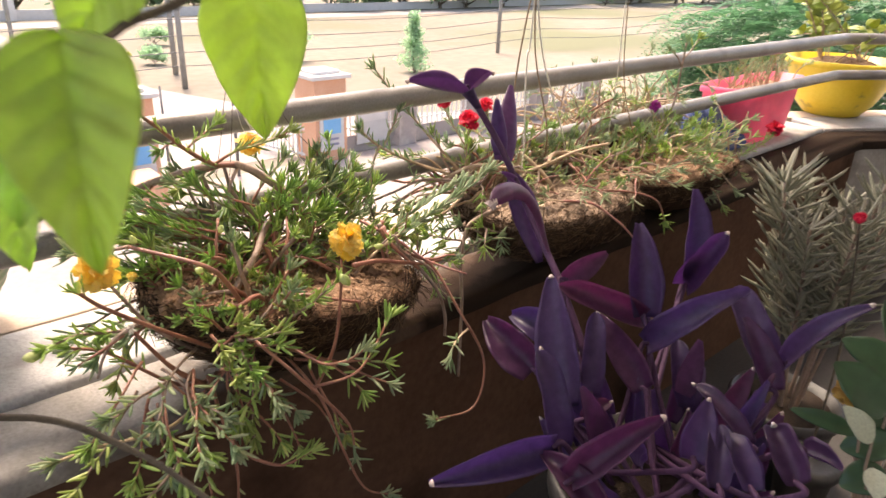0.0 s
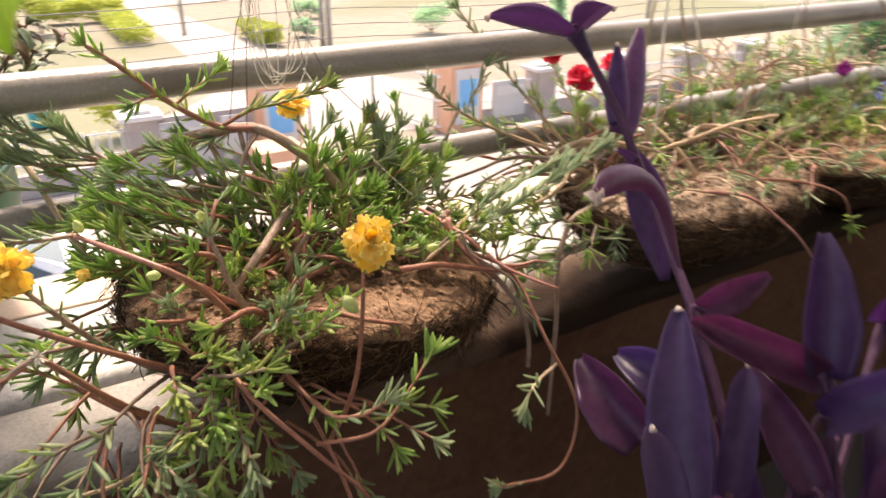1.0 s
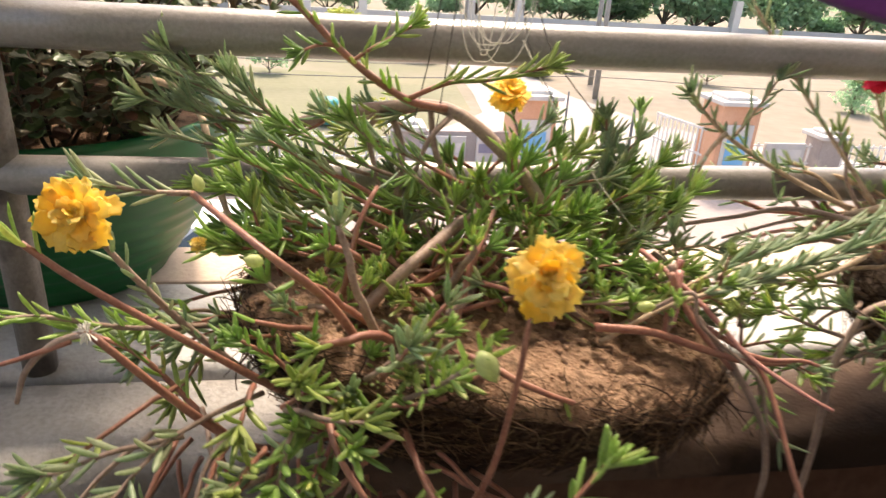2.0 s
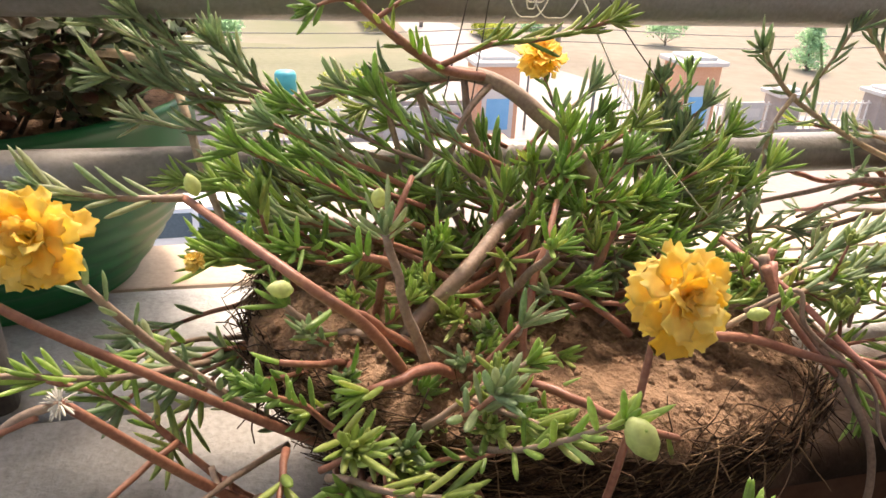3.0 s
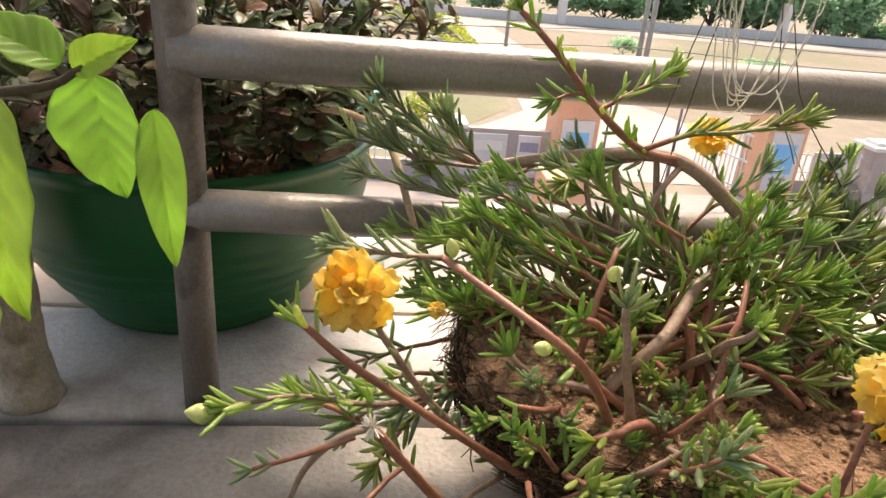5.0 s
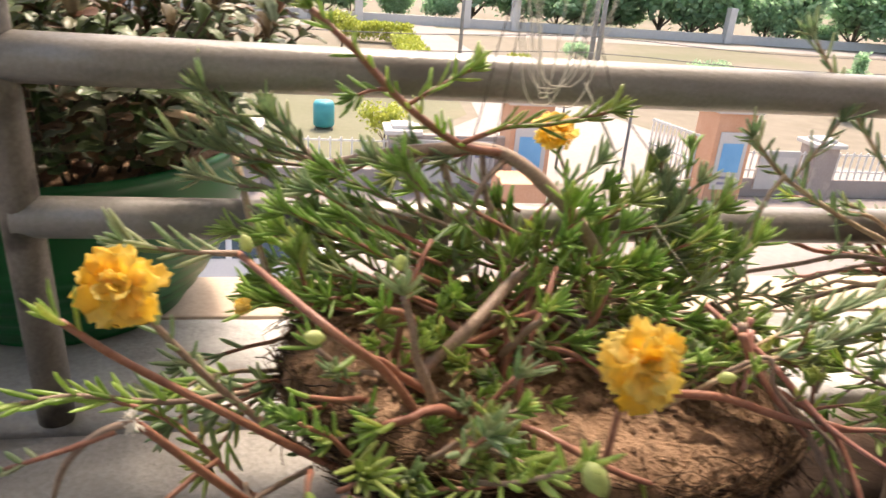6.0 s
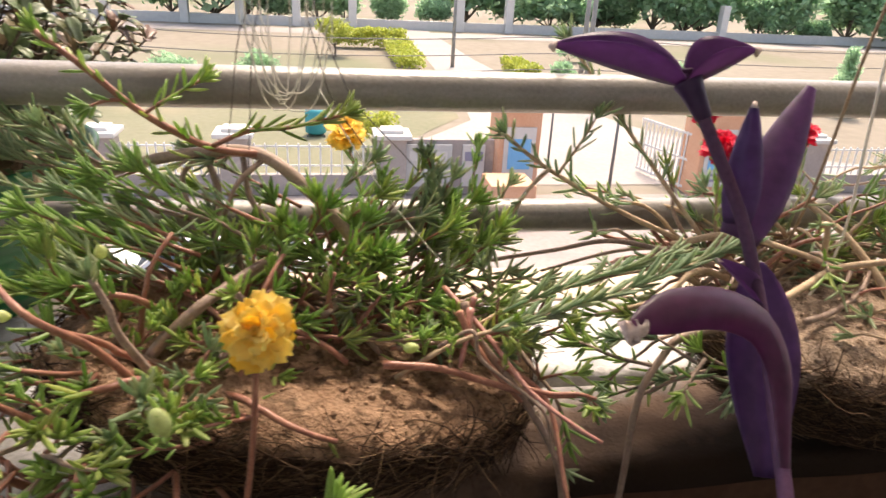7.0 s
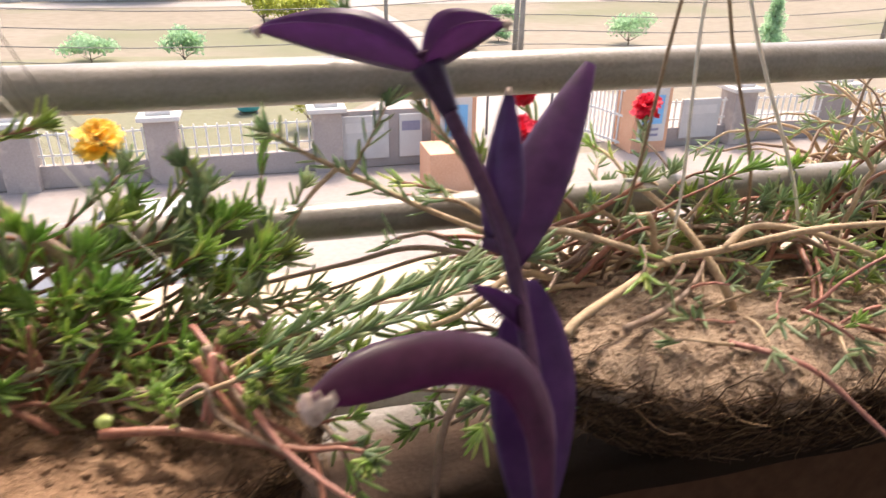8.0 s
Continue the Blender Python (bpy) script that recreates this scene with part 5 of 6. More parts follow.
    for _ in range(34):      # front left, short rosettes lying low
        r = scatter_roots(0.29, 0.50, -0.31, -0.16, 0.875)
        w = Vector((rnd(-1.0, 0.5), rnd(-0.9, 0.0), rnd(0.05, 0.6)))
        m.sprig(r, w, rnd(0.04, 0.09), sag=0.4, pale=0.15, start=0.45, size=(0.012, 0.023), step=0.0042, tuft=14, tones=("deep", "green", "green", "young"))
    for _ in range(7):      # out over the left end
        r = scatter_roots(0.27, 0.36, -0.25, -0.06, 0.86)
        w = Vector((-1, rnd(-0.6, 0.15), rnd(-0.1, 0.6)))
        m.sprig(r, w, rnd(0.10, 0.18), sag=0.45, pale=0.45, start=0.55, fat=1.2)
    m.stem([(0.722, -0.267, 0.872), (0.745, -0.272, 0.868), (0.768, -0.280, 0.872), (0.785, -0.284, 0.868)], 0.0028, M_STEM_RED, 0.9, tuft=4, pale=1.0, size=(0.010, 0.016))
    m.stem([(0.64, -0.23, 0.90), (0.668, -0.245, 0.925), (0.676, -0.252, 0.90), (0.70, -0.256, 0.878), (0.722, -0.262, 0.862), (0.742, -0.272, 0.842), (0.748, -0.285, 0.81), (0.762, -0.29, 0.79)], 0.0022, M_STEM, 0.97, tuft=5, pale=1.0)
    # the knot of bare stems over the end of the basket
    m.stem([(0.669, -0.20, 0.932), (0.677, -0.21, 0.905), (0.70, -0.23, 0.878), (0.727, -0.25, 0.844), (0.755, -0.27, 0.796), (0.766, -0.28, 0.747), (0.768, -0.28, 0.70)], 0.0046, M_STEM, 1.0)
    m.stem([(0.661, -0.215, 0.930), (0.672, -0.222, 0.906), (0.694, -0.238, 0.876), (0.722, -0.252, 0.846)], 0.0040, M_STEM_RED, 1.0)
    m.stem([(0.675, -0.205, 0.928), (0.668, -0.225, 0.902), (0.662, -0.235, 0.884)], 0.0040, M_STEM_PINK, 1.0)
    m.stem([(0.586, -0.235, 0.886), (0.64, -0.24, 0.882), (0.684, -0.245, 0.868), (0.735, -0.25, 0.853), (0.784, -0.25, 0.848)], 0.0044, M_STEM_RED, 0.95, tuft=4, size=(0.014, 0.022), pale=0.5)
    m.stem([(0.70, -0.10, 0.90), (0.725, -0.14, 0.885), (0.74, -0.19, 0.86), (0.77, -0.22, 0.825), (0.785, -0.235, 0.78)], 0.0034, M_STEM, 0.7, tuft=4)
    for x, y, z, r in ((0.735, -0.16, 0.89, 0.05), (0.70, -0.20, 0.90, 0.04), (0.765, -0.15, 0.86, 0.05), (0.75, -0.22, 0.85, 0.045), (0.78, -0.11, 0.87, 0.05), (0.72, -0.12, 0.90, 0.05), (0.79, -0.24, 0.845, 0.04)):
        for _ in range(2):
            m.sprig((x, y, z), Vector((rnd(-0.4, 1.0), rnd(-0.7, 0.1), rnd(-0.4, 0.7))), r, radius=0.002, sag=0.3, start=0.25, size=(0.014, 0.026), tuft=8, tones=("young", "green", "pale"), pale=0.3)
    for x, y, z in ((0.715, -0.255, 0.915), (0.69, -0.25, 0.955), (0.647, -0.255, 0.912), (0.70, -0.25, 0.895)):
        m.sprig((x, y, z - 0.02), Vector((rnd(-0.3, 0.3), -0.3, 1)), 0.022, radius=0.0016, start=0.2, size=(0.009, 0.016), tuft=10, tones=("young", "green"), pale=0.0)
    for _ in range(13):      # leafy stems lying along the back of the open soil
        r = Vector((rnd(0.48, 0.60), rnd(-0.21, -0.08), rnd(0.885, 0.90)))
        m.sprig(r, Vector((1, rnd(-0.35, 0.15), rnd(-0.05, 0.25))), rnd(0.08, 0.16), radius=0.0024, sag=0.12, wob=0.22, start=0.3, pale=0.3, size=(0.018, 0.032), spread=(12, 40))
    for _ in range(26):      # small tufts on the open soil
        r = Vector((rnd(0.50, 0.70), rnd(-0.22, -0.10), 0.868))
        m.sprig(r, Vector((rnd(-0.6, 0.6), rnd(-0.6, 0.2), 0.7)), rnd(0.025, 0.06), radius=0.0016, start=0.2, size=(0.010, 0.018), tuft=10)
    for _ in range(26):      # hanging over the front and the left of the ledge
        r = Vector((rnd(0.20, 0.42), rnd(-0.30, -0.24), rnd(0.76, 0.86)))
        w = Vector((rnd(-1.0, 0.4), rnd(-0.8, -0.2), rnd(-0.5, 0.2)))
        m.sprig(r, w, rnd(0.08, 0.17), sag=0.35, pale=0.5, start=0.5, fat=1.2, size=(0.020, 0.034))
    for _ in range(11):      # fat yellow-green tufts at the front
        r = Vector((rnd(0.29, 0.44), rnd(-0.34, -0.24), rnd(0.84, 0.90)))
        m.sprig(r, Vector((rnd(-0.6, 0.9), rnd(-1.0, -0.3), rnd(0.1, 0.7))), rnd(0.04, 0.10), sag=0.3, start=0.45, pale=0.1, tones=("young", "young", "green"), fat=1.25, size=(0.020, 0.034), tuft=10)
    for _ in range(10):
        r = Vector((rnd(0.60, 0.70), rnd(-0.10, -0.02), 0.87))
        m.sprig(r, Vector((rnd(0.1, 1.0), rnd(-0.3, 0.3), rnd(0.3, 0.9))), rnd(0.07, 0.14), material=M_STEM_DRY, pale=0.6)
    for _ in range(5):      # pale shoots standing up behind the open soil
        r = Vector((rnd(0.64, 0.74), rnd(-0.06, 0.02), 0.90))
        m.sprig(r, Vector((rnd(-0.1, 0.6), rnd(-0.1, 0.3), 1)), rnd(0.09, 0.16), radius=0.0022, sag=0.1, wob=0.25, start=0.4, pale=0.7, size=(0.018, 0.034), spread=(14, 40))
    m.close()


def build_second_basket():
    top = (1.163, -0.10, 1.36)
    strings = [
        ([(1.098, -0.14, 0.872), (1.155, -0.11, 0.955), (1.157, -0.10, 1.10), (1.154, -0.10, 1.187), top, (1.163, -0.10, 2.75)], 0.0020, M_STRING),
        ([(1.09, -0.08, 0.88), (1.106, -0.10, 1.015), (1.128, -0.10, 1.188), top], 0.0019, M_STRING_BROWN),
        ([(1.262, -0.08, 0.88), (1.247, -0.10, 1.005), (1.180, -0.10, 1.187), top], 0.0019, M_STRING_BROWN),
        ([(1.345, -0.10, 0.88), (1.307, -0.10, 0.99), (1.204, -0.10, 1.187), top], 0.0020, M_STRING),
    ]
    coir_basket((1.235, -0.140, BASKET_TOPS), (0.255, 0.160), 0.172, "coir basket of pale dry soil hung by strings above the ledge", 4600, -0.02, strings, M_SOIL_PALE)
    m = MossRose((1.2, -0.13, LEDGE), "straggling half-dry moss rose with red flowers in a coir basket")
    m.stem([(1.205, -0.17, 0.865), (1.19, -0.165, 0.905), (1.165, -0.11, 0.955), (1.135, -0.047, 0.987)], 0.0060, M_STEM_DRY, 1.0)
    m.stem([(0.985, -0.215, 0.905), (1.007, -0.203, 0.915), (1.07, -0.170, 0.922), (1.127, -0.145, 0.932), (1.182, -0.165, 0.950), (1.264, -0.186, 0.973), (1.36, -0.20, 0.978)], 0.0052, M_STEM_DRY, 1.0)
    m.stem([(1.15, -0.235, 0.885), (1.176, -0.26, 0.886), (1.205, -0.29, 0.880), (1.243, -0.325, 0.845), (1.275, -0.345, 0.812), (1.33, -0.36, 0.75)], 0.0032, M_STEM_PINK, 0.97)
    m.stem([(1.18, -0.165, 0.950), (1.22, -0.15, 0.965), (1.29, -0.155, 0.955), (1.36, -0.18, 0.93), (1.42, -0.20, 0.90)], 0.0042, M_STEM_DRY, 1.0)
    m.stem([(1.21, -0.13, 0.945), (1.27, -0.12, 0.95), (1.33, -0.15, 0.925), (1.38, -0.17, 0.895)], 0.0036, M_STEM, 1.0)
    m.stem([(1.05, -0.21, 0.900), (1.10, -0.19, 0.90), (1.15, -0.165, 0.91), (1.18, -0.14, 0.93)], 0.0040, M_STEM, 1.0)
    m.stem([(0.96, -0.06, 0.93), (1.02, -0.09, 0.955), (1.09, -0.13, 0.945), (1.13, -0.15, 0.932)], 0.0046, M_STEM_DRY, 1.0)
    m.stem([(0.97, -0.10, 0.915), (1.04, -0.06, 0.94), (1.12, -0.04, 0.935), (1.22, -0.06, 0.925)], 0.0044, M_STEM, 1.0)
    m.stem([(1.30, -0.20, 0.87), (1.36, -0.27, 0.875), (1.43, -0.31, 0.85), (1.47, -0.32, 0.79)], 0.0032, M_STEM_RED, 0.9)
    m.stem([(0.985, -0.12, 0.93), (0.88, -0.08, 0.945), (0.80, -0.08, 0.935), (0.70, -0.09, 0.925)], 0.0036, M_STEM, 1.0)
    m.stem([(1.02, -0.08, 0.93), (0.90, -0.07, 0.93), (0.78, -0.10, 0.918)], 0.0030, M_STEM, 1.0)
    m.stem([(0.972, -0.05, 0.935), (0.89, -0.03, 0.97), (0.815, -0.02, 1.010), (0.77, -0.035, 1.04), (0.738, -0.05, 1.066)], 0.0034, M_STEM_DRY, 0.3, pale=1.0, step=0.008)
    m.stem([(0.80, -0.03, 1.02), (0.77, -0.05, 1.0), (0.74, -0.08, 0.97), (0.72, -0.10, 0.95)], 0.0028, M_STEM_DRY, 0.3, pale=0.6, spread=(10, 30))
    m.stem([(0.815, -0.02, 1.010), (0.84, -0.02, 1.05), (0.855, -0.02, 1.08)], 0.0022, M_STEM_DRY, 0.3, pale=1.0)
    m.stem([(1.00, -0.06, 0.94), (0.93, -0.02, 1.03), (0.86, 0.01, 1.12), (0.825, 0.02, 1.165)], 0.0030, M_STEM_DRY, 0.3, pale=0.7, step=0.007)
    m.stem([(1.02, -0.17, 0.88), (0.93, -0.18, 0.87), (0.904, -0.185, 0.848), (0.87, -0.21, 0.81), (0.855, -0.235, 0.72), (0.85, -0.24, 0.55)], 0.0052, M_STEM, 1.0)
    m.stem([(0.89, -0.19, 0.84), (0.84, -0.20, 0.86), (0.80, -0.19, 0.875)], 0.0024, M_STEM, 0.2, pale=0.2, step=0.008)
    m.stem([(0.88, -0.2, 0.81), (0.93, -0.2, 0.83), (0.97, -0.22, 0.838)], 0.0024, M_STEM, 0.2, pale=0.4, step=0.008)
    # red flowers
    m.stem([(1.02, -0.06, 0.93), (0.99, -0.09, 1.00), (0.968, -0.115, 1.055)], 0.0024, M_STEM_DRY, 0.3, pale=0.8, step=0.007)
    flower(m.ob, (0.964, -0.120, 1.070), (-0.4, -0.6, 0.6), 0.040, "red", M_PETAL_R, "double red flower")
    m.stem([(1.17, -0.02, 0.92), (1.19, 0.03, 0.97), (1.21, 0.07, 1.02)], 0.0026, M_STEM_DRY, 0.15, pale=1.0, size=(0.018, 0.03), step=0.006)
    flower(m.ob, (1.215, 0.078, 1.040), (-0.1, -0.4, 0.9), 0.040, "red", M_PETAL_R, "double red flower")
    flower(m.ob, (1.02, 0.02, 1.085), (-0.4, -0.6, 0.6), 0.034, "red", M_PETAL_R, "double red flower")
    m.stem([(1.10, 0.0, 0.94), (1.05, 0.02, 1.02), (1.02, 0.025, 1.07)], 0.0024, M_STEM_DRY, 0.4, pale=1.0)
    random.seed(23)
    for _ in range(120):      # bare tangled stems along the back and the ends
        r = Vector((rnd(0.98, 1.45), rnd(-0.11, 0.0), rnd(0.875, 0.90)))
        w = Vector((rnd(-1, 1), rnd(-0.4, 0.4), rnd(0.1, 0.6)))
        m.sprig(r, w, rnd(0.09, 0.22), radius=rnd(0.0022, 0.0046), sag=0.55, wob=0.42, start=rnd(0.7, 1.0), material=random.choice((M_STEM_DRY, M_STEM_DRY, M_STEM, M_STEM_RED)), pale=0.6, tuft=5)
    for _ in range(44):      # pale straw lying across the soil towards the far end
        r = Vector((rnd(1.14, 1.49), rnd(-0.25, -0.02), rnd(0.885, 0.905)))
        m.sprig(r, Vector((rnd(-1, 1), rnd(-0.7, 0.4), rnd(-0.1, 0.35))), rnd(0.06, 0.16), radius=rnd(0.0013, 0.0026), sag=0.5, wob=0.35, start=rnd(0.75, 1.0), material=random.choice((M_STEM_DRY, M_STEM_DRY, M_STEM_DRY, M_STEM_PINK)), pale=0.9, tuft=4)
    for _ in range(34):      # leafy shoots
        r = Vector((rnd(1.0, 1.45), rnd(-0.08, 0.03), 0.885))
        w = Vector((rnd(-0.7, 0.7), rnd(-0.3, 0.4), rnd(0.3, 1.0)))
        m.sprig(r, w, rnd(0.05, 0.11), sag=0.3, start=0.35, pale=0.5, material=M_STEM_DRY)
    for _ in range(9):
        r = Vector((rnd(1.2, 1.45), rnd(-0.25, -0.12), 0.885))
        m.sprig(r, Vector((rnd(-0.6, 0.6), rnd(-0.6, 0.2), 0.5)), rnd(0.02, 0.05), radius=0.0016, start=0.2, size=(0.012, 0.022), tuft=10, pale=0.1)
    for _ in range(12):
        r = Vector((rnd(0.92, 1.02), rnd(-0.22, -0.10), rnd(0.82, 0.87)))
        m.sprig(r, Vector((rnd(-1, -0.2), rnd(-0.5, 0.2), rnd(-0.4, 0.4))), rnd(0.05, 0.12), sag=0.5, start=0.6, material=M_STEM, pale=0.3)
    m.close()


def build_third_basket():
    top = (1.58, -0.05, 1.40)
    strings = [([(1.62, -0.02, 0.90), (1.60, -0.04, 1.10), top, (1.58, -0.06, 2.75)], 0.0016, M_STRING), ([(1.70, -0.06, 0.90), (1.615, -0.05, 1.10), top], 0.0016, M_STRING_BROWN)]
    coir_basket((1.79, -0.13, BASKET_TOPS), (0.26, 0.15), 0.16, "coir basket of dry soil and withered stems resting on the ledge", 900, 0.0, strings)
    m = MossRose((1.8, -0.13, LEDGE), "withered moss rose with one magenta flower in a coir basket")
    m.stem([(1.755, -0.08, 0.87), (1.83, -0.06, 0.93), (1.90, -0.05, 0.98), (1.915, -0.05, 1.08), (1.921, -0.05, 1.168)], 0.0045, M_STEM, 0.95)
    m.stem([(1.915, -0.05, 1.10), (1.88, -0.05, 1.13), (1.84, -0.05, 1.15)], 0.0030, M_STEM, 0.5, step=0.008)
    m.stem([(1.915, -0.05, 1.12), (1.95, -0.05, 1.14), (1.99, -0.05, 1.175)], 0.0030, M_STEM, 0.5, step=0.008)
    m.stem([(1.75, -0.09, 0.87), (1.77, -0.07, 0.93), (1.79, -0.055, 0.98)], 0.0024, M_STEM_DRY, 0.4, pale=0.7)
    flower(m.ob, (1.793, -0.055, 0.995), (-0.6, -0.6, 0.4), 0.030, "magenta", M_PETAL_M, "small magenta flower")
    m.stem([(2.0, -0.13, 0.84), (2.15, -0.14, 0.80), (2.297, -0.15, 0.806), (2.43, -0.15, 0.84)], 0.0028, M_STEM, 0.5, pale=0.6)
    flower(m.ob, (2.45, -0.15, 0.862), (-0.3, -0.3, 0.9), 0.055, "red_far", M_PETAL_R, "double red flower")
    random.seed(31)
    for _ in range(120):
        r = Vector((rnd(1.55, 2.02), rnd(-0.22, -0.02), rnd(0.85, 0.87)))
        w = Vector((rnd(-1, 1), rnd(-0.7, 0.4), rnd(-0.1, 0.8)))
        m.sprig(r, w, rnd(0.08, 0.20), radius=rnd(0.002, 0.0036), sag=0.6, wob=0.4, start=rnd(0.55, 0.95), material=random.choice((M_STEM_DRY, M_STEM_DRY, M_STEM)), pale=0.5, tuft=6)
    for _ in range(34):
        r = Vector((rnd(1.56, 2.0), rnd(-0.2, 0.0), 0.86))
        m.sprig(r, Vector((rnd(-0.7, 0.7), rnd(-0.6, 0.4), rnd(0.2, 1.0))), rnd(0.06, 0.12), start=0.3, pale=0.35, material=M_STEM_DRY)
    m.close()


def build_outer_basket():
    """Dry stems spilling from a basket outside the rail."""
    coir_basket((1.95, 0.21, LEDGE), (0.33, 0.10), 0.17, "coir basket of brown withered stems outside the rail", 300, 0.0)
    m = MossRose((1.95, 0.21, LEDGE), "tangle of withered brown moss rose stems outside the rail")
    random.seed(41)
    for _ in range(190):
        r = Vector((rnd(1.62, 2.30), rnd(0.13, 0.28), 0.875))
        w = Vector((rnd(-1, 1), rnd(-0.5, 0.5), rnd(0.0, 1.1)))
        m.sprig(r, w, rnd(0.10, 0.26), radius=rnd(0.0022, 0.0042), sag=0.7, wob=0.5, start=rnd(0.7, 1.0), material=random.choice((M_STEM_DRY, M_STEM_DRY, M_STEM)), pale=0.8, tuft=4)
    m.close()
    c = thing("blue_cloth", (2.45, 0.15, LEDGE), "crumpled blue and grey cloth lying on the ledge behind the rail", "cloth")
    s = Shape()
    nx, ny = 40, 18
    vs = []
    for j in range(2):
        for i in range(nx + 1):
            for k in range(ny + 1):
                x, y = 2.30 + 0.40 * i / nx, 0.04 + 0.19 * k / ny
                edge = min(1.0, 4 * min(i / nx, 1 - i / nx, k / ny, 1 - k / ny))
                h = 0.02 + edge * (0.13 + 0.07 * noise.noise(Vector((x * 12, y * 12, 1))) + 0.03 * noise.noise(Vector((x * 40, y * 40, 3))))
                vs.append(Vector((x, y, LEDGE + (h if j == 0 else max(0.003, h - 0.012)))))
    q = (nx + 1) * (ny + 1)
    fs = []
    for i in range(nx):
        for k in range(ny):
            a = i * (ny + 1) + k
            fs += [(a, a + 1, a + ny + 2, a + ny + 1), (q + a, q + a + ny + 1, q + a + ny + 2, q + a + 1)]
    s.add(vs, fs)
    part("cloth", s, M_CLOTH, c)


M_STRING_BROWN = surface("brown_string", (0.20, 0.13, 0.08), (0.34, 0.24, 0.15), 0.9, 80, 600, 0.4, 0.0005)


def build_string_loops():
    t = thing("string_loops", (0.50, -0.095, 2.75), "bunch of white string loops hanging from the ceiling", "string")
    random.seed(5)
    for k in range(7):
        w = rnd(0.010, 0.042)
        o = rnd(-0.012, 0.012)
        z = 1.098 + rnd(0, 0.022)
        d = rnd(-0.01, 0.01)
        s = Shape()
        bow = [(0.50 + o + w * q, -0.095 + d, z + 0.10 * abs(q) ** 3.2) for q in (-1, -0.85, -0.6, -0.3, 0, 0.3, 0.6, 0.85, 1)]
        tube(s, glide([(0.50 + o * 0.3, -0.095, 2.74), (0.50 + o - w * 0.8, -0.095 + d, 1.45)] + bow + [(0.50 + o + w * 0.75, -0.095 + d, 1.45), (0.50 + o * 0.3, -0.094, 2.74)], 5), 0.0006, 5)
        part("strand", s, M_STRING, t)
    for dx, z, ex in ((-0.05, 1.03, -0.02), (-0.035, 1.02, -0.012), (0.03, 1.05, 0.05), (0.045, 1.03, 0.09)):
        s = Shape()
        tube(s, glide([(0.50, -0.09, 2.74), (0.50 + dx * 0.4, -0.085, 1.4), (0.50 + dx, -0.08, 1.15), (0.50 + dx + ex, -0.07, z)], 5), 0.0006, 4)
        part("strand", s, M_WIRE_DARK, t, "thin dark thread")
    s = Shape()
    tube(s, glide([(0.53, -0.09, 1.12), (0.585, -0.10, 1.03), (0.655, -0.12, 0.945), (0.715, -0.15, 0.895)], 6), 0.0007, 5)
    part("strand", s, M_STRING, t)


PURPLE_LEAVES = [
    ((0.698, -0.626, 0.761), (0.78, -0.512, 0.911), 0.05),
    ((0.63, -0.672, 0.751), (0.653, -0.604, 0.87), 0.032),
    ((0.923, -0.606, 0.825), (0.814, -0.505, 0.883), 0.04),
    ((0.925, -0.606, 0.829), (0.987, -0.532, 0.962), 0.052),
    ((0.866, -0.478, 0.865), (0.937, -0.509, 0.911), 0.03),
    ((0.904, -0.631, 0.793), (0.975, -0.743, 0.921), 0.042),
    ((0.843, -0.67, 0.751), (0.868, -0.551, 0.831), 0.04),
    ((1.146, -0.56, 0.821), (1.216, -0.507, 0.973), 0.06),
    ((1.139, -0.561, 0.805), (1.167, -0.612, 0.925), 0.05),
    ((0.961, -0.82, 0.778), (0.987, -0.748, 0.869), 0.036),
    ((0.985, -0.823, 0.818), (1.012, -0.904, 0.947), 0.036),
    ((0.991, -0.801, 0.799), (1.064, -0.692, 0.879), 0.04),
    ((0.614, -0.678, 0.763), (0.452, -0.602, 0.739), 0.045),
    ((0.581, -0.729, 0.757), (0.672, -0.794, 0.852), 0.045),
    ((0.726, -0.819, 0.77), (0.772, -0.805, 0.839), 0.035),
    ((0.815, -0.853, 0.768), (0.849, -0.747, 0.8), 0.028),
    ((0.757, -0.94, 0.793), (0.803, -0.882, 0.828), 0.04),
    ((0.711, -0.866, 0.763), (0.773, -0.826, 0.811), 0.028),
    ((0.729, -0.899, 0.772), (0.774, -0.839, 0.805), 0.03),
    ((0.742, -0.526, 0.757), (0.742, -0.413, 0.803), 0.06),
    ((0.806, -0.534, 0.796), (0.774, -0.439, 0.815), 0.05),
    ((0.742, -0.639, 0.768), (0.815, -0.582, 0.865), 0.03),
    ((0.694, -0.666, 0.76), (0.728, -0.684, 0.788), 0.022),
    ((0.929, -0.707, 0.699), (0.989, -0.642, 0.778), 0.03),
    ((0.819, -0.919, 0.799), (0.803, -0.97, 0.814), 0.03),
    ((0.587, -0.772, 0.738), (0.586, -0.676, 0.767), 0.04),
]


